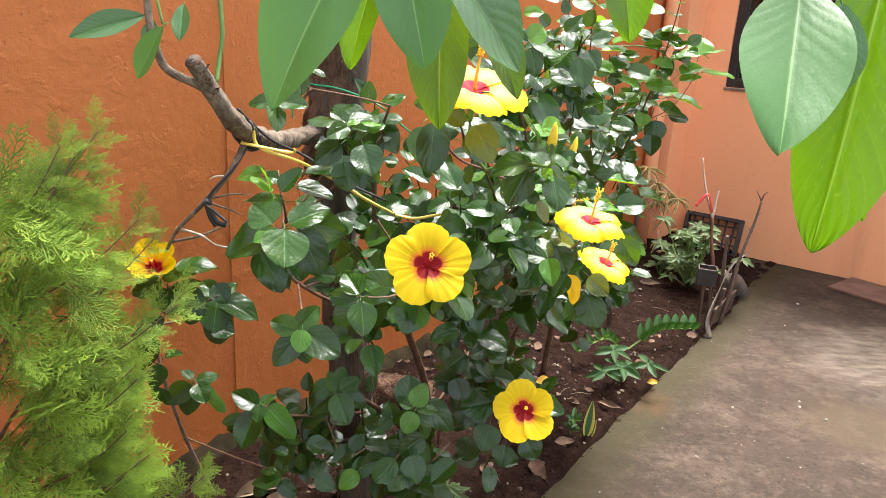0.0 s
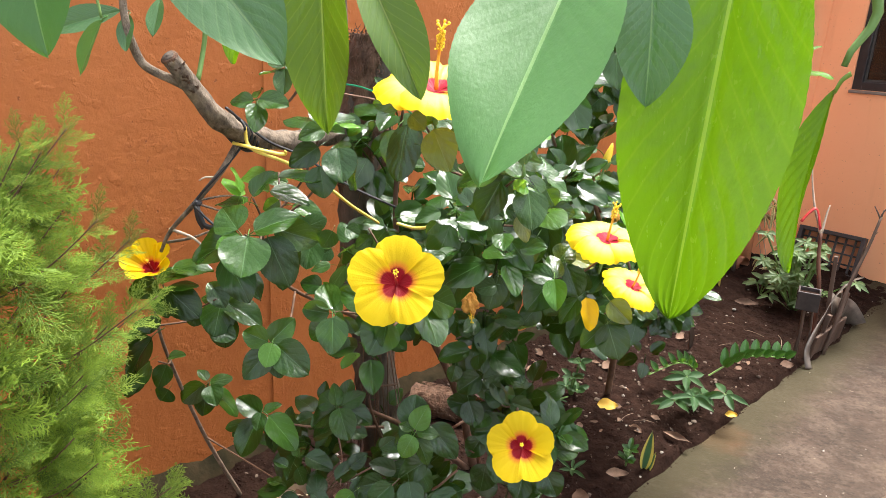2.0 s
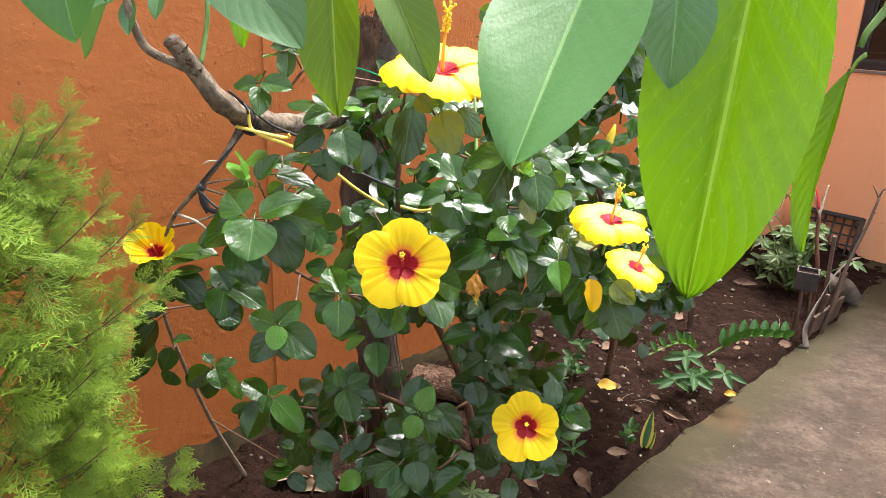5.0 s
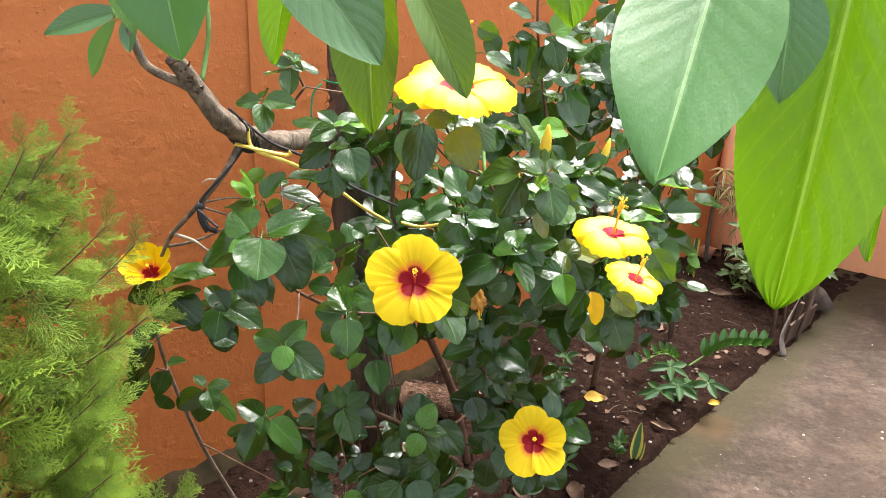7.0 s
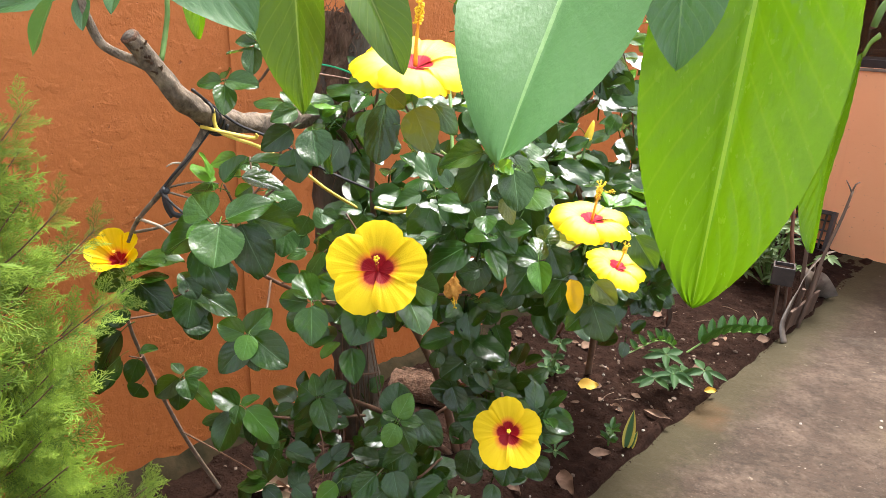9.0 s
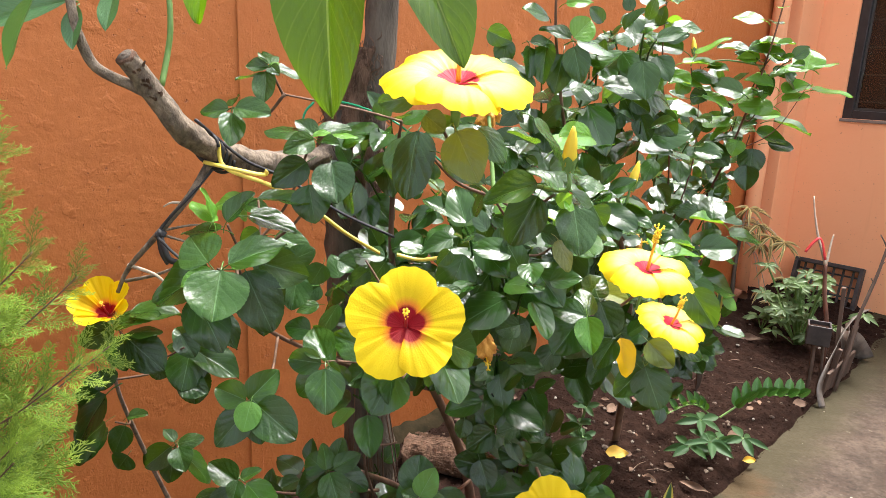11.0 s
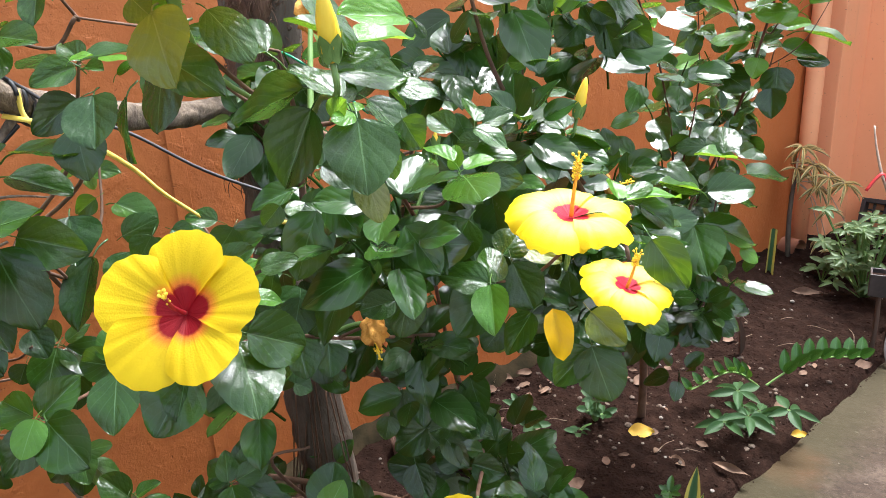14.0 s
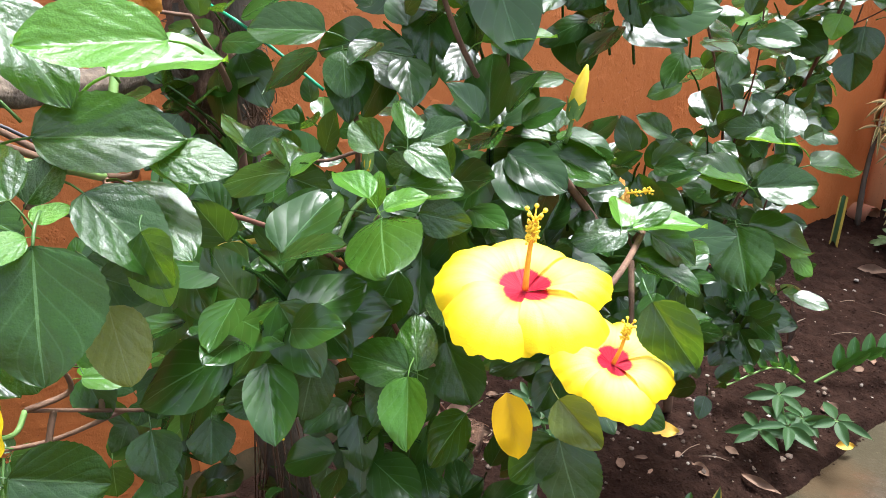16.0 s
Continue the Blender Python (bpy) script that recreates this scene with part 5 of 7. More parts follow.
sprig((-0.130, 1.210, 0.980), [
    (-0.170, 1.207, 0.977, -0.146, 1.213, 0.964, 0.030, 12, 'd'),
    (-0.095, 1.188, 0.994, -0.127, 1.177, 1.001, 0.026, -4, 'm'),
    (0.004, 1.149, 1.022, -0.009, 1.138, 1.004, 0.023, -54, 'm'),
    (-0.189, 1.197, 0.972, -0.201, 1.182, 0.944, 0.037, -58, 'd'),
    (-0.130, 1.220, 0.963, -0.150, 1.204, 0.942, 0.030, -54, 'd'),
    (-0.108, 1.233, 0.974, -0.123, 1.217, 0.946, 0.037, -54, 'd'),
    (-0.103, 1.274, 0.921, -0.077, 1.287, 0.926, 0.026, 38, 'd'),
])
sprig((-0.270, 1.130, 0.960), [
    (-0.244, 1.144, 1.005, -0.219, 1.115, 0.964, 0.062, -20, 'd'),
    (-0.250, 1.170, 0.953, -0.251, 1.128, 0.881, 0.061, 10, 'd'),
    (-0.236, 1.212, 0.946, -0.230, 1.180, 0.905, 0.051, -28, 'd'),
    (-0.253, 1.261, 0.943, -0.231, 1.259, 0.923, 0.032, 6, 'd'),
    (-0.263, 1.233, 0.958, -0.223, 1.245, 0.978, 0.037, 42, 'm'),
    (-0.296, 1.268, 0.989, -0.240, 1.271, 0.969, 0.044, -12, 'm'),
    (-0.323, 1.266, 0.996, -0.350, 1.256, 0.976, 0.028, -48, 'm'),
])
sprig((-0.200, 1.300, 0.880), [
    (-0.257, 1.350, 0.887, -0.278, 1.331, 0.871, 0.036, -38, 'd'),
    (-0.248, 1.323, 0.864, -0.281, 1.305, 0.855, 0.028, 2, 'm'),
    (-0.193, 1.159, 0.886, -0.231, 1.154, 0.889, 0.034, -22, 'd'),
    (-0.174, 1.142, 0.889, -0.144, 1.127, 0.858, 0.034, -28, 'm'),
])
sprig((-0.440, 1.230, 0.800), [
    (-0.455, 1.246, 0.815, -0.428, 1.240, 0.780, 0.044, -12, 'd'),
    (-0.473, 1.268, 0.719, -0.427, 1.270, 0.704, 0.046, 8, 'd'),
    (-0.509, 1.271, 0.748, -0.519, 1.261, 0.719, 0.036, -46, 'd'),
])
sprig((-0.340, 1.300, 1.040), [
    (-0.378, 1.321, 1.033, -0.428, 1.310, 1.018, 0.039, -2, 'y'),
    (-0.374, 1.319, 1.022, -0.334, 1.324, 1.019, 0.030, 10, 'm'),
    (-0.385, 1.317, 1.022, -0.366, 1.313, 0.999, 0.022, -38, 'y'),
])

# young leaves along the tips of the tall canes
lr = random.Random(77)
for pts in (((0.56, 2.40, 1.12), (0.60, 2.34, 1.35), (0.63, 2.33, 1.62)), ((0.34, 2.00, 1.10), (0.29, 1.80, 1.26), (0.28, 1.76, 1.42)), ((0.42, 2.18, 1.05), (0.40, 2.10, 1.28)), ((0.14, 1.52, 1.10), (0.10, 1.47, 1.28), (0.09, 1.45, 1.42))):
    path = smooth_path(pts, 6)
    for n, q in enumerate(path[1:]):
        a = n * 2.4 + lr.uniform(-0.4, 0.4)
        ln = lr.uniform(0.040, 0.064)
        o = Vector((math.cos(a), math.sin(a), lr.uniform(-0.25, 0.25)))
        kind = 'y' if lr.random() < 0.45 else 'm'
        piece("leaf", LEAVES[kind][n % 6], leaf_pose(q + o * 0.016, q + o * (0.016 + ln), ln * 0.74, lr.uniform(-20, 20)), bush, "light green leaf, fresh or coloured as backlit" if kind == 'y' else "")

# inner foliage, too dense to count
rng = random.Random(5)
bm = bmesh.new()
VOLUMES = ((-0.02, 1.62, 0.86, 0.20, 0.20, 0.20, 110), (0.14, 1.55, 0.90, 0.16, 0.20, 0.24, 130), (0.24, 1.80, 0.80, 0.16, 0.26, 0.20, 110), (-0.10, 1.48, 0.36, 0.26, 0.18, 0.10, 75),
           (0.42, 2.35, 0.84, 0.14, 0.24, 0.22, 90), (0.20, 1.75, 1.18, 0.14, 0.20, 0.18, 40), (-0.20, 1.55, 1.00, 0.10, 0.16, 0.16, 36), (0.12, 1.48, 0.50, 0.12, 0.12, 0.10, 40), (0.52, 2.36, 1.28, 0.14, 0.10, 0.22, 18), (0.34, 2.05, 1.14, 0.12, 0.16, 0.16, 24), (-0.34, 1.42, 0.40, 0.12, 0.08, 0.08, 36), (-0.27, 1.56, 0.68, 0.07, 0.06, 0.12, 22), (-0.24, 1.53, 0.86, 0.10, 0.06, 0.14, 26),
           (0.06, 1.25, 1.02, 0.10, 0.12, 0.10, 36), (0.06, 1.40, 0.78, 0.12, 0.10, 0.08, 22), (-0.14, 1.30, 0.84, 0.10, 0.12, 0.12, 34), (0.50, 2.5, 1.05, 0.14, 0.16, 0.18, 40), (0.40, 2.22, 0.60, 0.16, 0.28, 0.20, 170),
           (0.20, 1.62, 1.34, 0.12, 0.14, 0.08, 28), (0.10, 1.52, 1.20, 0.10, 0.10, 0.08, 22))
def rosette(bm_, centre, axis, n, size):
    """Leaves spiralling round a shoot tip, the young ones small and steep in the middle."""
    z = axis.normalized()
    x = z.orthogonal().normalized()
    y = z.cross(x)
    ph = rng.uniform(0, 6.28)
    for i in range(n):
        a = ph + i * 2.4 + rng.uniform(-0.25, 0.25)
        f = i / max(1, n - 1)
        out = x * math.cos(a) + y * math.sin(a)
        ln = size * (0.55 + 0.55 * f) * rng.uniform(0.85, 1.12)
        d = (out * (0.55 + 0.5 * f) + z * (0.75 - 0.75 * f) + Vector((0, 0, -0.35 * f))).normalized()
        b = centre - z * f * size * 0.7 + out * 0.012 + d * 0.010
        m = leaf_pose(b, b + d * ln, ln * rng.uniform(0.64, 0.80), rng.uniform(-28, 28))
        blade(bm_, ovate_profile if i % 3 else hib_profile, 1, 1, 12, 8, rng.uniform(0.03, 0.2), rng.uniform(-0.1, 0.3), 0.02, rng.uniform(0, 6), m, 0.0, 0.0, (4.6, 1.1, 0.013))
    tube(bm_, [centre, centre - z * size * 0.6, centre - z * size * 1.0 + Vector((0, 0.02, -0.03))], 0.0014, 0.0022, 5, 3, 0, False)


for cx, cy, cz, rx, ry, rz, k in VOLUMES:
    for _ in range(round(k / 5.5)):
        while True:
            q = Vector((rng.uniform(-1, 1), rng.uniform(-1, 1), rng.uniform(-1, 1)))
            if q.length < 1:
                break
        axis = Vector((q.x * 0.6 + rng.uniform(-0.3, 0.3), q.y * 0.3 - 0.70 + rng.uniform(-0.3, 0.3), 0.75))
        rosette(bm, Vector((cx + q.x * rx, cy + q.y * ry, cz + q.z * rz)), axis, rng.choice((5, 6, 6, 7)), rng.uniform(0.058, 0.082))
tagged(part("foliage", bm, FILL, bush, "dense dark inner foliage"), kind="stuff")


# ---- flowers ----
def petal_mesh(name, material, cup, reflex, seed, k, pleat, rows=18, cols=34):
    """A broad ruffled petal of unit length along +y, opening from the throat; k is its place in the whorl."""
    b = bmesh.new()
    uvl = b.loops.layers.uv.verify()
    grid, co = [], {}
    r = random.Random(seed)
    p1, p2 = r.uniform(0, 6), r.uniform(0, 6)
    w = random.Random(seed - k)
    p3, p4, p5 = w.uniform(0, 6), w.uniform(0, 6), w.uniform(0, 6)
    lobe = r.uniform(0.95, 1.05)
    for i in range(rows + 1):
        v = i / rows
        wide = radians(37 + 8 * min(1.0, v / 0.45))
        row = []
        for j in range(cols + 1):
            u = j / cols * 2 - 1
            rim = lobe * (1.0 - (0.21 if pleat > 0.5 else 0.29) * abs(u) ** 2.3 + pleat * (0.020 * math.sin(u * 4.3 + p1) + 0.009 * math.sin(u * 15 + p2)) + 0.008 * math.sin(u * 23 + p1))
            bend = max(0.0, v - 0.40) / 0.60
            rad = v * rim * (1 - 0.22 * reflex * bend ** 2)
            ang = u * wide
            phi = ang - k * 1.25664
            z = -0.20 * (1 - v) ** 2 + cup * v ** 1.6 - reflex * bend ** 2
            z += pleat * v ** 3 * (0.020 * math.sin(9 * phi + p3 + 1.5 * math.sin(2 * phi)) + (0.004 + 0.013 * v * v) * math.sin(27 * phi + p4 + 2 * math.sin(3 * phi))) + 0.045 * v * v * math.sin(2.5 * phi + p5) + 0.006 * v * math.sin(u * 19)
            z += 0.038 * min(v * 1.6, 1.0) * u - 0.03 * u * u * v
            vt = b.verts.new((math.sin(ang) * rad, math.cos(ang) * rad, z))
            co[vt] = (u / 2 + 0.5, v)
            row.append(vt)
        grid.append(row)
    for a, c in zip(grid, grid[1:]):
        for n in range(cols):
            f = b.faces.new((a[n], a[n + 1], c[n + 1], c[n]))
            for lp in f.loops:
                lp[uvl].uv = co[lp.vert]
    return mesh_of(b, name, material)


def flower(centre, facing, radius, phase, material, cup=0.10, reflex=0.05, column=0.75, lean=(0, 0, 0), parent=None, label="", red=False):
    """An open hibiscus flower: calyx, five overlapping petals and the stamen column."""
    c, f = Vector(centre), Vector(facing).normalized()
    x = Vector((0, 0, 1)).cross(f)
    x = x.normalized() if x.length > 0.05 else Vector((1, 0, 0))
    y = f.cross(x)
    fr = Matrix(((x.x, y.x, f.x, c.x), (x.y, y.y, f.y, c.y), (x.z, y.z, f.z, c.z), (0, 0, 0, 1)))
    b = bmesh.new()
    r = radius
    tube(b, [fr @ Vector((0, 0, -0.75 * r)), fr @ Vector((0, 0, -0.5 * r)), fr @ Vector((0, 0, -0.26 * r))], 0.05 * r, 0.10 * r, 8, 4)
    best = min(STEMS, key=lambda q: (q - c).length + 0.8 * max(0.0, q.z - c.z + 0.02))
    tube(b, [fr @ Vector((0, 0, -0.7 * r)), (fr @ Vector((0, 0, -1.2 * r))).lerp(best, 0.2), best], 0.0017, 0.0022, 6, 6)
    head = part("flower", b, GREENSTEM, parent or bush, label)
    for k in range(5):
        me = petal_mesh("petal", material, cup, reflex, k + int(phase), k, 0.35 if red else 1.0)
        m = fr @ Matrix.Rotation(radians(phase - 90 + 72 * k), 4, 'Z') @ Matrix.Scale(r, 4)
        piece("petal", me, m, head)
    ax = (f + Vector(lean)).normalized()
    b = bmesh.new()
    p0 = c - f * 0.16 * r
    top = p0 + f * 0.35 * r + ax * column * r
    tube(b, [p0, p0 + f * 0.35 * r, top], 0.034 * r, 0.020 * r, 8, 6)
    part("stamen_column", b, CRIMSON if red else COLUMN, head)
    b = bmesh.new()
    rr = random.Random(int(phase) + 3)
    for k in range(8 if red else 130):
        t = 0.66 + 0.32 * k / (8 if red else 130)
        q = p0.lerp(p0 + f * 0.35 * r, min(1, t * 2)) if t < 0.4 else (p0 + f * 0.35 * r).lerp(top, (t - 0.35) / 0.65)
        d = Vector((rr.uniform(-1, 1), rr.uniform(-1, 1), rr.uniform(-0.3, 1))).normalized() * r * (rr.uniform(0.02, 0.05) if red else rr.uniform(0.035, 0.075))
        bmesh.ops.create_icosphere(b, subdivisions=1, radius=r * 0.015, matrix=Matrix.Translation(q + d))
        tube(b, [q, q + d], 0.005 * r, 0.004 * r, 3, 1, 0, False)
    part("anther_tuft", b, ANTHER, head, "yellow anthers")
    b = bmesh.new()
    for k in range(5):
        d = (x * math.cos(k * 1.2566) + y * math.sin(k * 1.2566)) * (0.04 if red else 0.09) * r
        e = top + ax * 0.10 * r + d
        tube(b, [top, top + ax * 0.05 * r + d * 0.5, e], 0.010 * r, 0.008 * r, 5, 3)
        bmesh.ops.create_icosphere(b, subdivisions=2, radius=r * 0.024, matrix=Matrix.Translation(e))
    part("stigma", b, ANTHER, head)
    return head


flower((-0.016, 1.013, 0.968), (0.20, -0.80, 0.56), 0.0695, 18, PETAL, 0.12, 0.08, 0.18, (0.0, 0, 0.5), None, "wide open yellow flower with crimson eye", True)
flower((0.162, 1.165, 0.645), (0.0, -0.78, 0.60), 0.061, 30, PETAL, 0.14, 0.08, 0.10, (0.2, 0, 0.2), None, "low yellow flower with crimson eye", True)
flower((-0.545, 1.190, 0.862), (0.12, -0.60, 0.79), 0.050, 40, PETAL, 0.82, 0.15, 0.20, (0, 0, 0.1), None, "half closed cup-shaped yellow flower", True)
flower((0.262, 1.283, 0.996), (0.12, -0.22, 0.97), 0.073, 8, PETAL_LIT, 0.10, 0.33, 0.46, (0.05, 0.1, 0.2), None, "yellow flower facing up with its petals bent back, sunlight in its colour")
flower((0.318, 1.384, 0.883), (0.28, -0.24, 0.92), 0.062, 26, PETAL_LIT, 0.10, 0.30, 0.35, (-0.05, 0.1, 0.2), None, "smaller yellow flower facing up, sunlight in its colour")
flower((0.039, 0.979, 1.247), (0.10, -0.34, 0.93), 0.080, 50, PETAL_LIT, 0.10, 0.26, 0.55, (0.05, 0.15, 0.2), None, "yellow flower facing up at the top, sunlight in its colour")


def bud(base, tip, width, calyx=0.42):
    b0, t0 = Vector(base), Vector(tip)
    a = t0 - b0
    ln = a.length
    bm_ = bmesh.new()
    prof = [(0.0, 0.55), (0.15, 0.9), (0.33, 1.0), (0.55, 0.90), (0.75, 0.66), (0.90, 0.40), (1.0, 0.14)]
    z = a.normalized()
    x = z.orthogonal().normalized()
    y = z.cross(x)
    rings = []
    for v, r in prof:
        rings.append([bm_.verts.new(b0 + a * v + (x * math.cos(k * math.pi / 5 + v * 1.2) + y * math.sin(k * math.pi / 5 + v * 1.2)) * width / 2 * r * (1.0 if k % 2 else 0.86)) for k in range(10)])
    for p, q in zip(rings, rings[1:]):
        for k in range(10):
            bm_.faces.new((p[k], p[(k + 1) % 10], q[(k + 1) % 10], q[k]))
    bm_.faces.new(rings[-1])
    head = part("bud", bm_, BUD, bush, "closed yellow flower bud")
    bm_ = bmesh.new()
    for k in range(5):
        ang = k * 1.2566
        o = x * math.cos(ang) + y * math.sin(ang)
        side = z.cross(o)
        m = Matrix(((side.x, z.x, o.x, b0.x), (side.y, z.y, o.y, b0.y), (side.z, z.z, o.z, b0.z), (0, 0, 0, 1)))
        q = Matrix.Translation((0, -0.02 * ln, width * 0.40))
        blade(bm_, lance_profile, ln * calyx, width * 0.8, 6, 4, -0.18, -0.3, 0, 0, m @ q)
    best = min(STEMS, key=lambda s: (s - b0).length + 0.8 * max(0.0, s.z - b0.z + 0.02))
    tube(bm_, [b0 + a * 0.06, b0 - z * 0.02, b0.lerp(best, 0.5), best], width * 0.14, 0.0026, 6, 5)
    part("calyx", bm_, GREENSTEM, head, "green pointed calyx")


def withered(at, size, hang):
    """A spent bloom, crumpled, with its column hanging out."""
    c = Vector(at)
    b = bmesh.new()
    bmesh.ops.create_icosphere(b, subdivisions=4, radius=1.0)
    for v in b.verts:
        d = v.co.normalized()
        fold = math.sin(math.atan2(d.y, d.x) * 5 + d.z * 4 + c.x * 50)
        k = 1 + 0.16 * fold + 0.30 * noise.noise(d * 2.6 + c * 9) + 0.26 * noise.noise(d * 7 + c * 5)
        v.co = c + Vector((d.x * (0.78 - 0.22 * d.z), d.y * (0.78 - 0.22 * d.z), d.z * 1.05)) * size * k
    best = min(STEMS, key=lambda s: (s - c).length + 0.8 * max(0.0, s.z - c.z))
    head = part("spent_flower", b, WITHER, bush, "crumpled withered orange flower")
    b = bmesh.new()
    h = Vector(hang)
    tube(b, [c, c + h * 0.5, c + h], size * 0.12, size * 0.08, 6, 4)
    r = random.Random(2)
    for k in range(22):
        q = c + h * (0.45 + 0.5 * k / 22) + Vector((r.uniform(-1, 1), r.uniform(-1, 1), r.uniform(-1, 1))).normalized() * size * 0.26
        bmesh.ops.create_icosphere(b, subdivisions=1, radius=size * 0.09, matrix=Matrix.Translation(q))
    part("stamen_column", b, ANTHER, head)
    b = bmesh.new()
    tube(b, [c + Vector((0, 0, size * 0.5)), c.lerp(best, 0.4) + Vector((0, 0, 0.01)), best], 0.0022, 0.003, 6, 5)
    part("flower_stalk", b, GREENSTEM, head)


bud((0.150, 0.985, 1.155), (0.152, 0.975, 1.199), 0.0150)
bud((0.238, 1.533, 1.056), (0.249, 1.540, 1.109), 0.0175)
bud((0.089, 1.374, 1.034), (0.087, 1.382, 1.060), 0.010, 0.85)
bud((0.416, 2.386, 1.316), (0.409, 2.398, 1.362), 0.016)
withered((0.266, 1.690, 0.930), 0.017, (0.045, -0.01, 0.012))
withered((0.042, 1.258, 0.852), 0.017, (0.006, -0.004, -0.035))
withered((0.036, 1.190, 1.197), 0.017, (0.03, -0.01, 0.02))
b = bmesh.new()
blade(b, hib_profile, 1, 1, 10, 6, 0.2, 0.3, 0.03, 1.0, leaf_pose(Vector((0.236, 1.322, 0.866)), Vector((0.254, 1.302, 0.812)), 0.034, -10))
part("leaf", b, DYING, bush, "bright yellow dying leaf")

# ---- tree with a sawn limb, and its long leaves hanging over the bed ----
TB = (-0.245, 1.66, ground_at(-0.245, 1.66) - 0.03)
tree = thing("fruit_tree", TB, "young tree with a sawn-off limb and long glossy leaves", "tree")
b = bmesh.new()
tube(b, [TB, (-0.250, 1.66, 0.28), (-0.285, 1.67, 0.55), (-0.318, 1.68, 0.85), (-0.325, 1.69, 1.16)], 0.050, 0.056, 18, 10, 0.25)
tube(b, [(-0.290, 1.69, 1.12), (-0.268, 1.70, 1.31), (-0.26, 1.71, 1.75), (-0.26, 1.70, 2.25), (-0.20, 1.65, 2.50)], 0.036, 0.024, 14, 10, 0.15)
tube(b, [(-0.362, 1.68, 1.12), (-0.375, 1.685, 1.26), (-0.380, 1.70, 1.34), (-0.42, 1.72, 1.8)], 0.017, 0.010, 10, 8, 0.2)
part("trunk", b, TRUNK, tree, "dark grey-brown bark trunk")
b = bmesh.new()
tube(b, [(-0.325, 1.688, 0.98), (-0.322, 1.686, 1.10), (-0.315, 1.686, 1.20), (-0.310, 1.688, 1.285)], 0.066, 0.044, 20, 9, 0.5)
mass = part("old_bark", b, FIBRE, tree, "shaggy brown mass of old bark on the trunk")
b = bmesh.new()
for k in range(900):
    a = rng.uniform(0, 6.28)
    z0 = rng.uniform(0.95, 1.30)
    r = 0.066 - 0.020 * (z0 - 0.98) / 0.30
    o = Vector((math.cos(a), math.sin(a), 0))
    p = Vector((-0.325 + 0.015 * (z0 - 0.98) / 0.30, 1.687, z0)) + o * r * rng.uniform(0.88, 1.06)
    q = p + Vector((rng.uniform(-0.02, 0.02), rng.uniform(-0.02, 0.02), rng.uniform(-0.05, 0.04)))
    tube(b, [p, p.lerp(q, 0.5) + o * rng.uniform(0.004, 0.014), q], 0.0011, 0.0006, 3, 3, 0, False)
tagged(part("fibre", b, FIBRE, mass), kind="stuff")
for k in range(16):
    a = -2.6 + k * 0.13
    x, y = -0.25 + math.cos(a) * 0.085 + rng.uniform(-0.02, 0.02), 1.66 + math.sin(a) * 0.075
    b = bmesh.new()
    tube(b, [(x * 0.6 - 0.11, y + 0.03, rng.uniform(0.42, 0.62)), (x + rng.uniform(-0.015, 0.015), y, 0.30), (x + rng.uniform(-0.03, 0.03), y - 0.01, ground_at(x, y) - 0.01)], 0.0016, 0.0010, 5, 5, 0.2)
    part("aerial_root", b, FIBRE, tree)
LIMB = [(-0.405, 1.090, 1.246), (-0.394, 1.127, 1.202), (-0.379, 1.160, 1.156), (-0.373, 1.233, 1.118), (-0.372, 1.399, 1.082), (-0.362, 1.560, 1.070), (-0.335, 1.68, 1.080)]
b = bmesh.new()
tube(b, LIMB, 0.0132, 0.0215, 18, 16, 0.32)
limb = part("limb", b, BARK, tree, "bent grey limb, sawn off at its end")
b = bmesh.new()
end = Vector(LIMB[0])
ax = (end - Vector(LIMB[1])).normalized()
ring = [end + ax * h for h in (-0.001, 0.0030)]
tube(b, ring, 0.0140, 0.0126, 16, 2, 0.2)
part("cut_rim", b, FIBRE, limb, "dark bark rim round the cut")
b = bmesh.new()
tube(b, [end + ax * 0.002, end + ax * 0.0046], 0.0096, 0.0088, 16, 2, 0.15)
part("cut_face", b, CUT, limb, "grey sawn wood face")
b = bmesh.new()
tube(b, [end + ax * 0.004, end + ax * 0.0054], 0.0045, 0.0035, 10, 2, 0.2)
part("pith", b, TRUNK, limb, "dark pith ring")
path = smooth_path(LIMB[:3], 6)
for k in range(16):
    p = path[2 + k % 7]
    a = rng.uniform(-0.6, 1.6)
    o = Vector((math.cos(a), -math.sin(a) * 0.6 - 0.4, 0.25)).normalized()
    b = bmesh.new()
    blade(b, lance_profile, 1, 1, 4, 2, 0.2, 0.3, 0.05, k, leaf_pose(p + o * 0.0155, p + o * 0.022 + ax * rng.uniform(0.006, 0.014), 0.006, rng.uniform(-60, 60)))
    part("bark_flake", b, FIBRE, limb)


def twig(pts, r0, r1, material=BARK, parent=None, name="twig", label=""):
    bb = bmesh.new()
    tube(bb, pts, r0, r1, 7, 6, 0.15)
    return part(name, bb, material, parent or tree, label)


twig([(-0.395, 1.129, 1.197), (-0.418, 1.108, 1.213), (-0.448, 1.089, 1.232), (-0.456, 1.076, 1.262), (-0.462, 1.072, 1.300), (-0.466, 1.075, 1.36)], 0.0078, 0.0055)
twig([(-0.388, 1.134, 1.212), (-0.386, 1.149, 1.254), (-0.381, 1.151, 1.291), (-0.386, 1.158, 1.36)], 0.0042, 0.0036, GREENSTEM)
twig([(-0.376, 1.227, 1.105), (-0.390, 1.189, 1.057), (-0.432, 1.176, 1.004), (-0.490, 1.178, 0.942), (-0.515, 1.181, 0.900)], 0.0062, 0.0030)
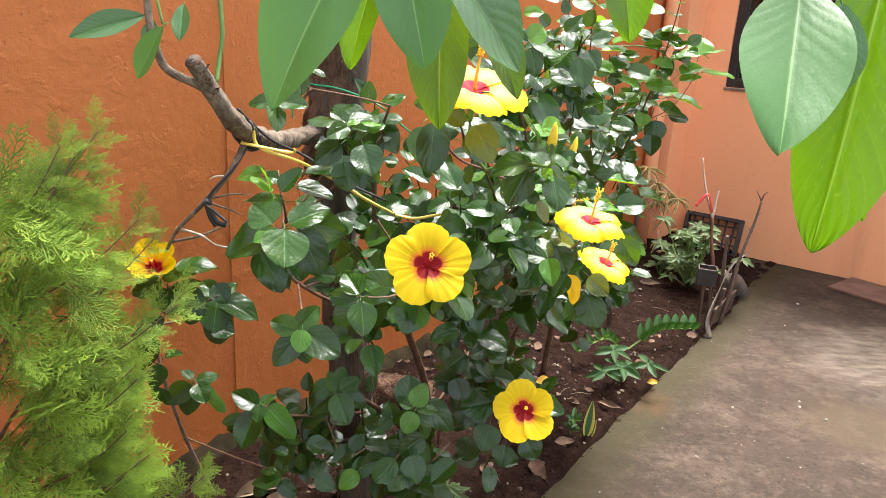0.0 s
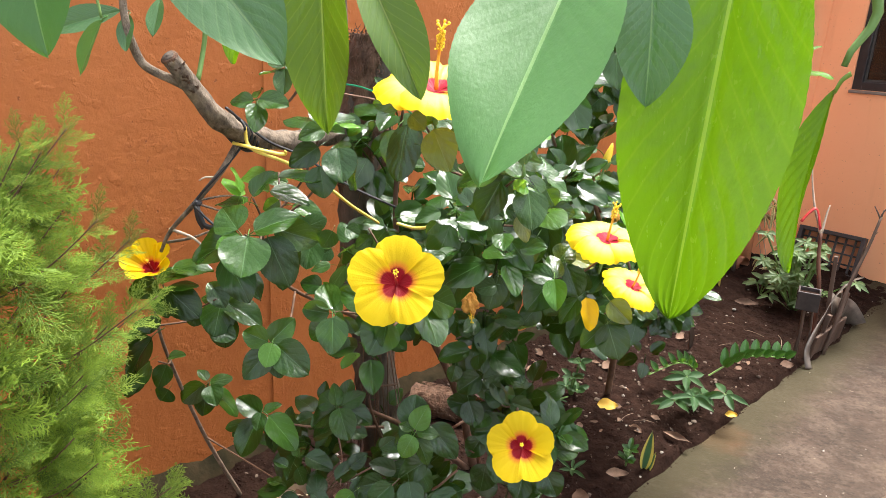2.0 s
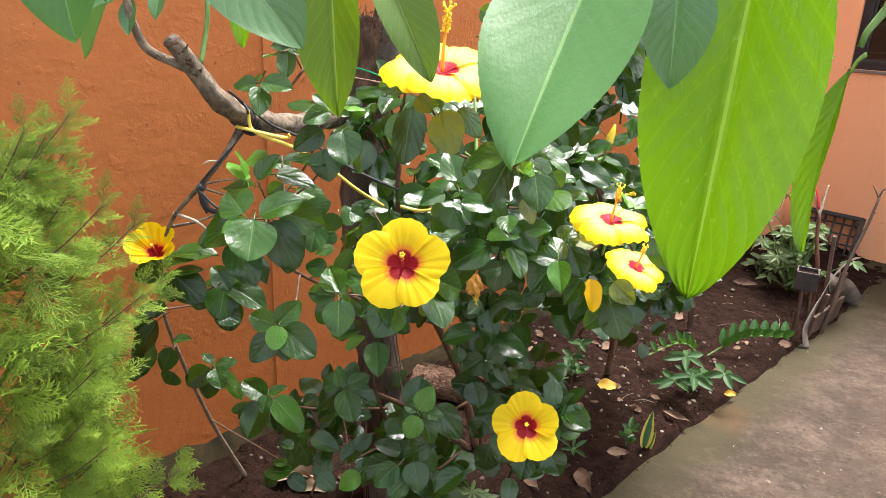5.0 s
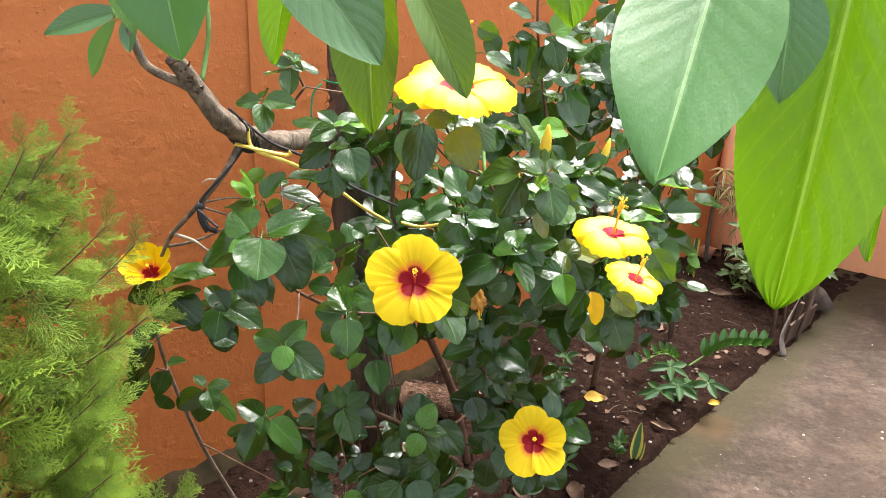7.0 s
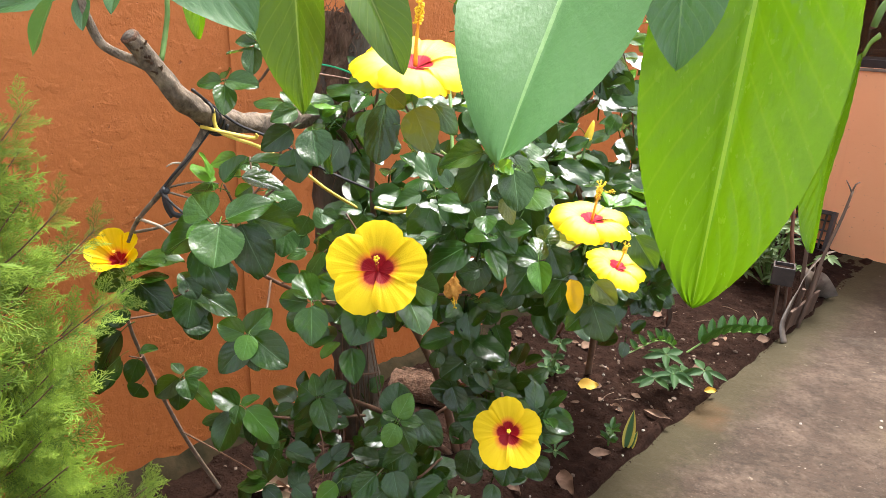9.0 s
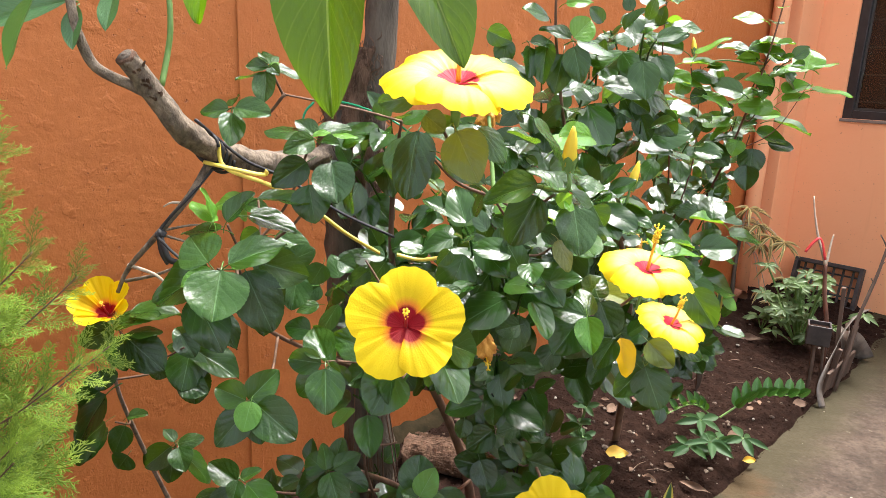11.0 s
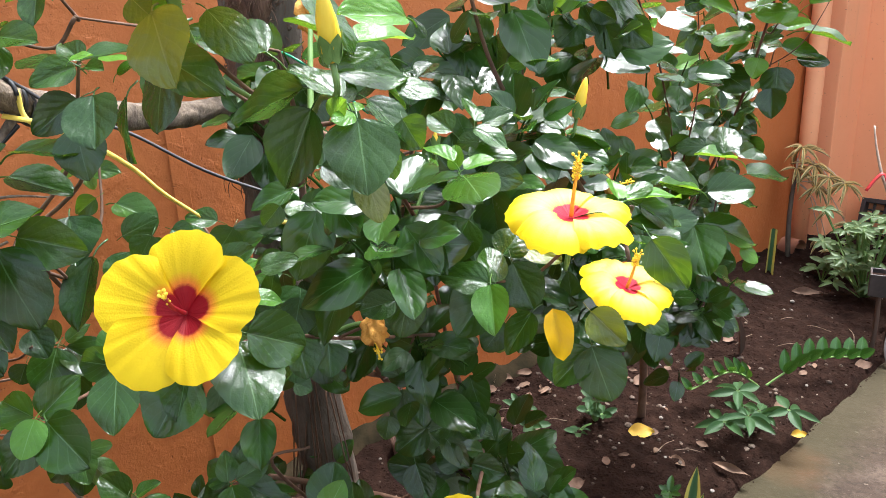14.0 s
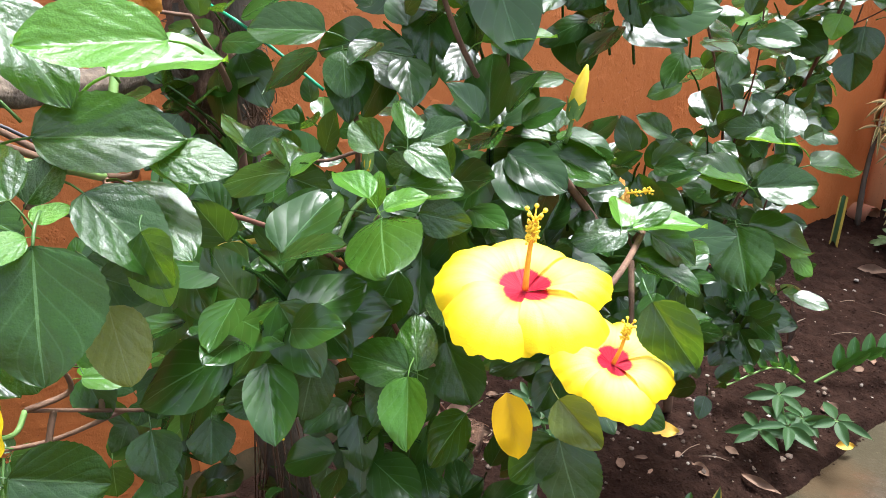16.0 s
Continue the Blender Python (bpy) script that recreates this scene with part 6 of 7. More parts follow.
twig([(-0.432, 1.176, 1.004), (-0.400, 1.213, 1.008), (-0.379, 1.256, 0.998)], 0.0022, 0.0012)
twig([(-0.425, 1.175, 0.998), (-0.402, 1.205, 0.981), (-0.395, 1.242, 0.962)], 0.0022, 0.0012)
twig([(-0.492, 1.179, 0.946), (-0.445, 1.173, 0.938), (-0.418, 1.181, 0.918), (-0.379, 1.224, 0.900)], 0.0028, 0.0014, DRYTWIG)
twig([(-0.503, 1.184, 0.918), (-0.446, 1.183, 0.935), (-0.400, 1.197, 0.956)], 0.0030, 0.0018)
twig([(-0.402, 1.186, 1.046), (-0.415, 1.180, 1.046), (-0.425, 1.176, 1.040)], 0.0022, 0.001, DRYTWIG)
# overhead limb that carries the hanging leaves
twig([(-0.20, 1.65, 2.50), (0.0, 1.2, 2.45), (0.10, 0.75, 2.05), (0.12, 0.52, 1.70)], 0.034, 0.012, BARK, tree, "limb")
# base, tip, width, roll, kind and label of each leaf that hangs from the overhead limb
HANGING = (
    ((0.240, 0.450, 1.345), (0.215, 0.366, 1.263), 0.058, 4, 'p', "large waxy blue-green leaf"),
    ((0.300, 0.478, 1.385), (0.289, 0.457, 1.178), 0.072, 6, 'g', "large bright green leaf with light shining through"),
    ((0.264, 0.447, 1.335), (0.270, 0.433, 1.282), 0.030, -10, 'd', "small dark green leaf between larger ones"),
    ((0.006, 0.715, 1.385), (0.012, 0.700, 1.214), 0.062, 8, 'o', "long green leaf with pale midrib"),
    ((0.030, 0.735, 1.365), (0.099, 0.722, 1.253), 0.052, -8, 'o', "dull olive leaf hanging before a flower"),
    ((0.022, 0.470, 1.360), (0.093, 0.482, 1.291), 0.056, 0, 'd', ""),
    ((0.010, 0.405, 1.365), (0.031, 0.387, 1.289), 0.042, 0, 'p', ""),
    ((0.010, 0.345, 1.365), (-0.037, 0.313, 1.274), 0.050, 0, 'p', ""),
    ((-0.050, 0.715, 1.375), (-0.087, 0.705, 1.271), 0.045, 0, 'g', ""),
    ((0.160, 0.625, 1.390), (0.180, 0.623, 1.308), 0.046, 0, 'g', ""),
    ((0.300, 0.600, 1.350), (0.286, 0.599, 1.262), 0.030, 20, 'g', ""),
    ((0.366, 0.562, 1.285), (0.345, 0.545, 1.189), 0.022, 50, 'g', "narrow pale leaf curled on itself"),
    ((0.315, 0.602, 1.340), (0.302, 0.590, 1.285), 0.030, 0, 'g', ""),
    ((-0.045, 0.480, 1.365), (-0.056, 0.477, 1.295), 0.036, 0, 'd', ""),
)
for base, tip, width, roll, kind, label in HANGING:
    e = Vector(base) + (Vector(base) - Vector(tip)).normalized() * 0.012
    twig([(0.12, 0.52, 1.72), Vector((0.12, 0.52, 1.60)).lerp(e, 0.4), e + Vector((0, 0, 0.05)), e], 0.006, 0.0016, GREENSTEM)

BROAD = {k: [leaf_mesh("leaf", MANGO[k], broad_profile, i, 0.08 + 0.04 * i, 0.14, 0.010, 0.10, 64, 0.004, 0.0, (11.0, 0.6, 0.002 if k == 'p' else 0.008), 22) for i in range(3)] for k in 'gpdo'}


def broad_leaf(base, tip, width, roll, kind, i=0, label=""):
    return piece("leaf", BROAD[kind][i % 3], leaf_pose(Vector(base), Vector(tip), width, roll), tree, label)


for i, (base, tip, width, roll, kind, label) in enumerate(HANGING):
    broad_leaf(base, tip, width, roll, kind, i, label)
twig([(-0.466, 1.075, 1.36), (-0.43, 0.98, 1.385), (-0.372, 0.905, 1.345), (-0.357, 0.895, 1.300)], 0.003, 0.0016, GREENSTEM)
broad_leaf((-0.357, 0.895, 1.297), (-0.397, 0.888, 1.232), 0.044, 0, 'p', 0)
broad_leaf((-0.470, 1.075, 1.310), (-0.555, 1.010, 1.280), 0.040, -30, 'd', 1)
broad_leaf((-0.465, 1.085, 1.305), (-0.456, 1.052, 1.258), 0.028, 0, 'd', 2)
broad_leaf((-0.420, 1.10, 1.330), (-0.415, 1.065, 1.278), 0.028, 0, 'd', 0)

# unseen crown and limbs above the bed, added to shade the bush's left part
q = random.Random(41)
b = bmesh.new()
for k in range(60):
    c = Vector((q.uniform(-0.85, -0.28), q.uniform(0.95, 1.75), q.uniform(1.95, 2.45)))
    a = q.uniform(0, 6.283)
    ln = q.uniform(0.12, 0.19)
    tip = c + Vector((math.cos(a) * ln * 0.8, math.sin(a) * ln * 0.8, -ln * q.uniform(0.1, 0.8)))
    blade(b, broad_profile, 1, 1, 6, 4, 0.15, 0.2, 0.02, a, leaf_pose(c, tip, ln * 0.36, q.uniform(-40, 40)))
tagged(part("crown", b, MANGO['d'], tree, "unseen crown of long dark green leaves added to shade the bush"), kind="stuff")
for a, e in (((-0.42, 1.72, 1.8), (-0.42, 1.1, 2.3)), ((-0.20, 1.65, 2.50), (-0.25, 0.7, 2.35))):
    twig([a, Vector(a).lerp(Vector(e), 0.5) + Vector((0, 0, 0.06)), e], 0.018, 0.008, BARK, tree, "limb")

# straps and ties
def strap(name, pts, width, material, label, thick=0.0008, twist=0.0):
    bb = bmesh.new()
    ribbon(bb, pts, width, thick, 6, twist)
    return whole(name, bb, material, label, "strap")


strap("yellow_strap", [(-0.358, 1.217, 1.132), (-0.346, 1.214, 1.097), (-0.276, 1.212, 1.077), (-0.201, 1.196, 1.049), (-0.147, 1.176, 1.025), (-0.093, 1.157, 1.007)], 0.0056, YELLOWTAPE, "yellow plastic strap tied to the sawn limb", 0.0009, 1.4)
strap("yellow_strap", [(-0.378, 1.209, 1.104), (-0.329, 1.212, 1.096), (-0.290, 1.220, 1.090), (-0.282, 1.216, 1.097)], 0.0056, YELLOWTAPE, "loose end of a yellow plastic strap on the limb")
strap("yellow_strap", [(-0.110, 1.300, 0.968), (-0.074, 1.305, 0.962), (-0.034, 1.314, 0.969), (0.014, 1.324, 0.979)], 0.0055, YELLOWTAPE, "piece of yellow plastic strap inside the bush", 0.0009, 1.0)
strap("black_tie", [(-0.372, 1.184, 1.166), (-0.362, 1.222, 1.138), (-0.333, 1.256, 1.102), (-0.291, 1.306, 1.071), (-0.221, 1.352, 1.015), (-0.145, 1.403, 0.970)], 0.0036, BLACKTAPE, "black rubber tie pulled from the limb into the bush", 0.002)
strap("black_tie", [(-0.372, 1.222, 1.092), (-0.388, 1.185, 1.056), (-0.430, 1.170, 1.004), (-0.409, 1.153, 0.990), (-0.386, 1.152, 0.972)], 0.0040, BLACKTAPE, "black rubber tie knotted down a hanging twig", 0.002)
b = bmesh.new()
tube(b, [Vector((-0.376 + math.cos(a) * 0.0205, 1.214 + 0.0009 * j, 1.126 - 0.0005 * j + math.sin(a) * 0.0205)) for j, a in [(j, j * 0.5236) for j in range(49)]], 0.0026, 0.0026, 6, 2)
whole("black_tie", b, BLACKTAPE, "black tie wound round the sawn limb", "strap")
knot = thing("black_tie", (-0.428, 1.170, 1.000), "black rubber knot with loose tails on a twig", "strap")
b = bmesh.new()
bmesh.ops.create_icosphere(b, subdivisions=3, radius=1.0)
for v in b.verts:
    v.co = Vector((-0.428, 1.170, 1.000)) + v.co * 0.0075 * (1 + 0.5 * noise.noise(v.co * 2.2))
part("knot", b, BLACKTAPE, knot)
for pts, w in (([(-0.428, 1.168, 0.998), (-0.414, 1.156, 0.984), (-0.404, 1.152, 0.970), (-0.388, 1.152, 0.966)], 0.0085), ([(-0.430, 1.168, 1.000), (-0.420, 1.158, 0.978), (-0.408, 1.154, 0.962)], 0.006)):
    b = bmesh.new()
    ribbon(b, pts, w, 0.0014, 6, 0.7)
    part("tail", b, BLACKTAPE, knot)
wire = thing("green_wire", (-0.36, 1.622, 1.175), "green plastic coated wire tied round the tree trunk", "wire")
b = bmesh.new()
tube(b, [(-0.398, 1.68, 1.18), (-0.352, 1.618, 1.18), (-0.29, 1.605, 1.175), (-0.20, 1.575, 1.15), (-0.146, 1.59, 1.107), (-0.09, 1.60, 1.06)], 0.0022, 0.0022, 6, 6)
part("strand", b, GREENWIRE, wire)
b = bmesh.new()
tube(b, [(-0.385, 1.635, 1.175), (-0.402, 1.625, 1.15), (-0.405, 1.62, 1.10)], 0.0026, 0.0022, 6, 5)
part("tail", b, GREENWIRE, wire)

# ---- conifer ----
CB = (-0.67, 0.85, 0.0)
conifer = thing("conifer_shrub", (CB[0], CB[1], 0), "yellow-green conifer shrub with flat lacy scale sprays", "shrub")
b = bmesh.new()
tube(b, [CB, (-0.67, 0.85, 0.4), (-0.66, 0.86, 0.8), (-0.64, 0.88, 1.05)], 0.022, 0.006, 8, 6, 0.1)
part("trunk", b, BARK, conifer)


def spray_mesh(seed):
    """A flat fan of thin, closely pinnate scaly shoots, unit length along +y."""
    r = random.Random(seed)
    verts, faces, vs_ = [], [], []

    def shoot(p, ang, ln, w, depth, v0):
        steps = max(2, int(ln / (0.075, 0.050, 0.045)[depth]))
        bend = r.uniform(-0.35, 0.35) / steps
        q = p.copy()
        prev = None
        side = 1 if r.random() < 0.5 else -1
        for i in range(steps + 1):
            f = i / steps
            d = Vector((math.sin(ang), math.cos(ang), 0))
            ww = w * ((1 - 0.25 * f) if i < steps else 0.5) * (1.2 if i % 2 else 0.85)
            s = Vector((d.y, -d.x, 0))
            o = len(verts)
            verts.extend([tuple(q + s * ww), tuple(q + Vector((0, 0, ww * 0.9))), tuple(q - s * ww)])
            vs_.extend([min(1, v0 + f * (1 - v0))] * 3)
            if prev is not None:
                faces.extend([(prev, prev + 1, o + 1, o), (prev + 1, prev + 2, o + 2, o + 1)])
            prev = o
            if i < steps:
                side = -side
                if depth == 0 and i > 0:
                    shoot(q.copy(), ang + side * r.uniform(0.55, 0.85), (0.44 * (1 - f) ** 0.8 + 0.09) * r.uniform(0.65, 1.15), w * 0.95, 1, v0 + f * 0.6)
                    if r.random() < 0.75:
                        shoot(q.copy(), ang - side * r.uniform(0.55, 0.85), (0.40 * (1 - f) ** 0.8 + 0.08) * r.uniform(0.5, 1.1), w * 0.95, 1, v0 + f * 0.6)
                elif depth == 1 and i > 0 and r.random() < 0.9:
                    shoot(q.copy(), ang + side * r.uniform(0.5, 0.85), (0.15 - 0.07 * f) * r.uniform(0.7, 1.3), w * 0.95, 2, min(1, v0 + f * 0.4))
                ang += bend + r.uniform(-0.05, 0.05)
                q = q + Vector((math.sin(ang), math.cos(ang), 0)) * (ln / steps) + Vector((0, 0, r.uniform(-0.012, 0.008)))
    shoot(Vector((0, 0, 0)), 0.0, 1.0, 0.0085, 0, 0.0)
    # the fan curls a little out of its plane
    k1, k2 = r.uniform(-0.25, 0.25), r.uniform(0.0, 0.3)
    verts = [(x, y, z + k1 * x * x * 2 - k2 * y * y * 0.5) for x, y, z in verts]
    me = bpy.data.meshes.new("spray")
    me.from_pydata(verts, [], faces)
    lay = me.uv_layers.new(name="uv")
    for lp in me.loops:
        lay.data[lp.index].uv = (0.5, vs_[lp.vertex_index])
    for p_ in me.polygons:
        p_.use_smooth = True
    me.materials.append(CONIFER)
    return me


SPRAYS = [spray_mesh(k) for k in range(8)]
rr = random.Random(11)


def crown_limit(a, z):
    """Radius of the shrub's uneven outline at an angle and a height."""
    lump = noise.noise(Vector((math.cos(a) * 1.8, math.sin(a) * 1.8, z * 6.5)))
    return 0.235 * (1.0 - 0.50 * max(0.0, (z - 0.90) / 0.24)) * (0.86 + 0.42 * lump)


made = 0
while made < 298:
    a = rr.uniform(-math.pi, math.pi) if rr.random() < 0.25 else rr.uniform(-2.1, 1.2)
    z = rr.uniform(0.42, 1.08)
    rad = crown_limit(a, z) * (rr.uniform(0.60, 0.95) if made % 4 else rr.uniform(0.3, 0.7))
    out = Vector((math.cos(a), math.sin(a), 0))
    p = Vector((CB[0], CB[1], z)) + out * rad
    ln = rr.uniform(0.060, 0.125)
    d = (out * rr.uniform(0.5, 1.0) + Vector((rr.uniform(-0.4, 0.4), rr.uniform(-0.3, 0.3), rr.uniform(-0.35, 0.70)))).normalized()
    tip = p + d * ln
    if (YARD.inverted() @ tip).y < 0.02:
        continue
    piece("spray", SPRAYS[made % 8], leaf_pose(p, tip, ln, rr.uniform(-50, 50)), conifer)
    made += 1
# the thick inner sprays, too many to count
# v scaled down: shade inside the shrub is put into these sprays' colour
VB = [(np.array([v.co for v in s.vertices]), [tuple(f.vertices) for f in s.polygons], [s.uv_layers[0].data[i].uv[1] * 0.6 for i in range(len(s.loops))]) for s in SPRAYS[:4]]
verts, faces, uvs = [], [], []
k = 0
while k < 330:
    a = rr.uniform(-2.4, 1.6)
    z = rr.uniform(0.40, 1.06)
    out = Vector((math.cos(a), math.sin(a), 0))
    p = Vector((CB[0], CB[1], z)) + out * crown_limit(a, z) * rr.uniform(0.30, 0.82)
    ln = rr.uniform(0.06, 0.12)
    d = (out * rr.uniform(0.2, 0.9) + Vector((rr.uniform(-0.5, 0.5), rr.uniform(-0.4, 0.4), rr.uniform(-0.5, 0.7)))).normalized()
    if (YARD.inverted() @ (p + d * ln)).y < 0.02:
        continue
    m = np.array(leaf_pose(p, p + d * ln, ln, rr.uniform(-70, 70)))
    vs, fs, us = VB[k % 4]
    o = len(verts)
    verts.extend(map(tuple, vs @ m[:3, :3].T + m[:3, 3]))
    faces.extend(tuple(o + i for i in f) for f in fs)
    uvs.extend(us)
    k += 1
me = bpy.data.meshes.new("foliage")
me.from_pydata(verts, [], faces)
lay = me.uv_layers.new(name="uv")
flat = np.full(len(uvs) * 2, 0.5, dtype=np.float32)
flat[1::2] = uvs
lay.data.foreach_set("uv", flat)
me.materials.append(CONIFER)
inner = new("foliage", me)
attach(inner, conifer)
tagged(inner, "dense inner conifer sprays", kind="stuff")
# woody branches that show through the gaps
for k in range(26):
    a = -2.2 + k * 0.14 + rr.uniform(-0.1, 0.1)
    z = 0.46 + 0.6 * ((k * 7) % 26) / 26
    e = Vector((CB[0], CB[1], z)) + Vector((math.cos(a), math.sin(a), 0)) * crown_limit(a, z) * 0.85
    if (YARD.inverted() @ e).y < 0.03:
        continue
    bb = bmesh.new()
    foot = Vector((CB[0], CB[1], max(0.12, z - 0.22)))
    tube(bb, [foot, foot.lerp(e, 0.5) + Vector((0, 0, 0.015)), e], 0.0035, 0.0012, 5, 6, 0.2)
    part("branch", bb, STEM, conifer)
# leading shoots that reach out past the rest
for tip in ((-0.526, 0.951, 1.113), (-0.517, 0.978, 1.092), (-0.523, 0.990, 1.035), (-0.433, 0.938, 1.028), (-0.383, 0.936, 0.900), (-0.443, 0.945, 0.861), (-0.420, 0.875, 0.828), (-0.441, 0.871, 0.730), (-0.431, 0.882, 0.664), (-0.544, 0.937, 1.078), (-0.475, 0.934, 0.939), (-0.508, 0.982, 1.143), (-0.528, 0.920, 1.129), (-0.463, 1.037, 0.968), (-0.409, 1.018, 0.887), (-0.423, 0.838, 0.741), (-0.399, 0.849, 0.698), (-0.367, 0.956, 0.589), (-0.415, 0.863, 0.811), (-0.380, 0.985, 0.560)):
    t0 = Vector(tip)
    p0 = Vector((-0.62, 0.86, t0.z - 0.16)).lerp(t0, 0.25)
    path = smooth_path([p0, p0.lerp(t0, 0.55) + Vector((0, 0, -0.012)), t0], 8)
    bb = bmesh.new()
    tube(bb, path[::4] + [path[-1]], 0.0016, 0.0007, 5, 4)
    shoot_ = part("branch", bb, STEM, conifer)
    for k in range(4, len(path), 2):
        d = (path[k] - path[k - 1]).normalized()
        sd = d.cross(Vector((0.3, -0.9, 0.3))).normalized() * (1 if k % 4 else -1)
        ln = 0.066 * (1.15 - 0.5 * k / len(path)) * rr.uniform(0.8, 1.2)
        e = path[k] + (d * 0.8 + sd * 0.75 + Vector((0, 0, rr.uniform(-0.1, 0.15)))).normalized() * ln
        piece("spray", SPRAYS[k % 8], leaf_pose(path[k], e, ln, rr.uniform(-25, 25)), shoot_)
    piece("spray", SPRAYS[1], leaf_pose(path[-3], t0 + (t0 - path[-3]).normalized() * 0.03, 0.05, 0), shoot_)
for k in range(9):
    a = -0.6 + k * 0.42
    e = Vector((CB[0] + math.cos(a) * 0.20, CB[1] + math.sin(a) * 0.16, 0.36 + 0.05 * (k % 3)))
    bb = bmesh.new()
    tube(bb, [(CB[0], CB[1], 0.14 + 0.03 * (k % 4)), Vector((CB[0], CB[1], 0.26)).lerp(e, 0.55), e], 0.005, 0.002, 5, 5, 0.2)
    tube(bb, [Vector((CB[0], CB[1], 0.26)).lerp(e, 0.55), Vector((CB[0], CB[1], 0.34)).lerp(e, 0.8) + Vector((0.02, 0, 0.06))], 0.0025, 0.0012, 5, 4, 0.2)
    part("branch", bb, STEM, conifer)

# ---- small plants in the bed ----
def leafy(name, at, leaves, material, label, category, profile, stems=True, stem_mat=None):
    """A small plant: leaves of (base, tip, width, roll) on thin stalks from its foot."""
    foot = Vector((at[0], at[1], ground_at(at[0], at[1]) - 0.01))
    t = thing(name, foot, label, category)
    bs = bmesh.new()
    for base, tip, w, roll in leaves:
        bl = bmesh.new()
        blade(bl, profile, 1, 1, 7, 4, 0.12, 0.2, 0.015, base[0] * 40, leaf_pose(Vector(base), Vector(tip), w, roll))
        part("leaf", bl, material, t)
        if stems:
            mid = foot.lerp(Vector(base), 0.6) + Vector((0, 0, 0.01))
            tube(bs, [foot, mid, base], 0.0022, 0.0012, 5, 3)
    if stems:
        part("stalk", bs, stem_mat or GREENSTEM, t)
    else:
        bs.free()
    return t


def whorls(at, heads, n, ln, w, spread, seed, r=None):
    """Leaf list for heads of radiating leaves."""
    q = random.Random(seed)
    out = []
    for hx, hy, hz in heads:
        ph = q.uniform(0, 6)
        for k in range(n):
            a = ph + 6.283 * k / n + q.uniform(-0.2, 0.2)
            l2 = ln * q.uniform(0.75, 1.15)
            base = (hx + math.cos(a) * 0.004, hy + math.sin(a) * 0.004, hz)
            tip = (hx + math.cos(a) * l2, hy + math.sin(a) * l2, hz + l2 * q.uniform(*spread))
            out.append((base, tip, w * q.uniform(0.8, 1.1), q.uniform(-15, 15)))
    return out


leafy("seedling", (0.63, 2.56), whorls(0, ((0.591, 2.517, 0.17), (0.612, 2.431, 0.14), (0.726, 2.509, 0.13), (0.551, 2.421, 0.12), (0.655, 2.54, 0.10)), 6, 0.080, 0.027, (-0.35, 0.25), 3), WEED, "green seedling with star-shaped leaves by the path", "seedling", lance_profile)
leafy("weed", (0.20, 2.45), whorls(0, ((0.20, 2.40, 0.16), (0.18, 2.44, 0.10), (0.22, 2.42, 0.21), (0.16, 2.38, 0.06), (0.22, 2.46, 0.08)), 6, 0.045, 0.022, (-0.1, 0.5), 4), WEED, "small light green weed in the soil", "weed", hib_profile)
leafy("weed", (0.05, 2.30), whorls(0, ((0.05, 2.24, 0.15), (0.07, 2.26, 0.08), (0.02, 2.24, 0.20)), 6, 0.05, 0.022, (-0.1, 0.5), 8), WEED, "small dull green weed under the bush", "weed", hib_profile)
leafy("weed", (0.40, 2.12), whorls(0, ((0.40, 2.10, 0.06), (0.405, 2.11, 0.09)), 7, 0.032, 0.016, (0.1, 0.9), 5), GLOSSY, "little succulent weed with thick leaves", "weed", hib_profile)
leafy("weed", (0.25, 2.02), whorls(0, ((0.24, 1.98, 0.07),), 6, 0.05, 0.012, (0.0, 0.5), 15), WEED, "thin grassy weed by a dry leaf", "weed", lance_profile)
sq = random.Random(61)
SHRUB_HEADS = [(1.19 + sq.gauss(0, 0.085), 3.72 + sq.gauss(0, 0.08), 0.10 + 0.31 * (k / 33) ** 0.8) for k in range(34)]
leafy("weed", (0.0, 1.60), whorls(0, ((0.015, 1.53, 0.20), (0.0, 1.56, 0.17), (0.03, 1.57, 0.15)), 8, 0.055, 0.014, (-0.3, 0.5), 23), PALEWEED, "pale feathery weed under the low flower", "weed", lance_profile)
leafy("shrub", (1.20, 3.72), whorls(0, SHRUB_HEADS, 7, 0.060, 0.021, (-0.45, 0.35), 6), PALEWEED, "pale green leafy shrub behind the black planter", "shrub", lance_profile)
leafy("weed", (1.08, 3.92), whorls(0, [(1.06 + 0.03 * k, 3.95 - 0.03 * (k % 3), 0.09 + 0.03 * (k % 4)) for k in range(7)], 7, 0.07, 0.03, (-0.2, 0.5), 16), PALEWEED, "greyish weed clump by the pilaster", "weed", hib_profile)

# glossy pinnate fronds
frond = thing("pinnate_plant", (0.70, 2.82, ground_at(0.70, 2.82) - 0.01), "low plant with glossy paired leaflets on arching stalks", "plant")
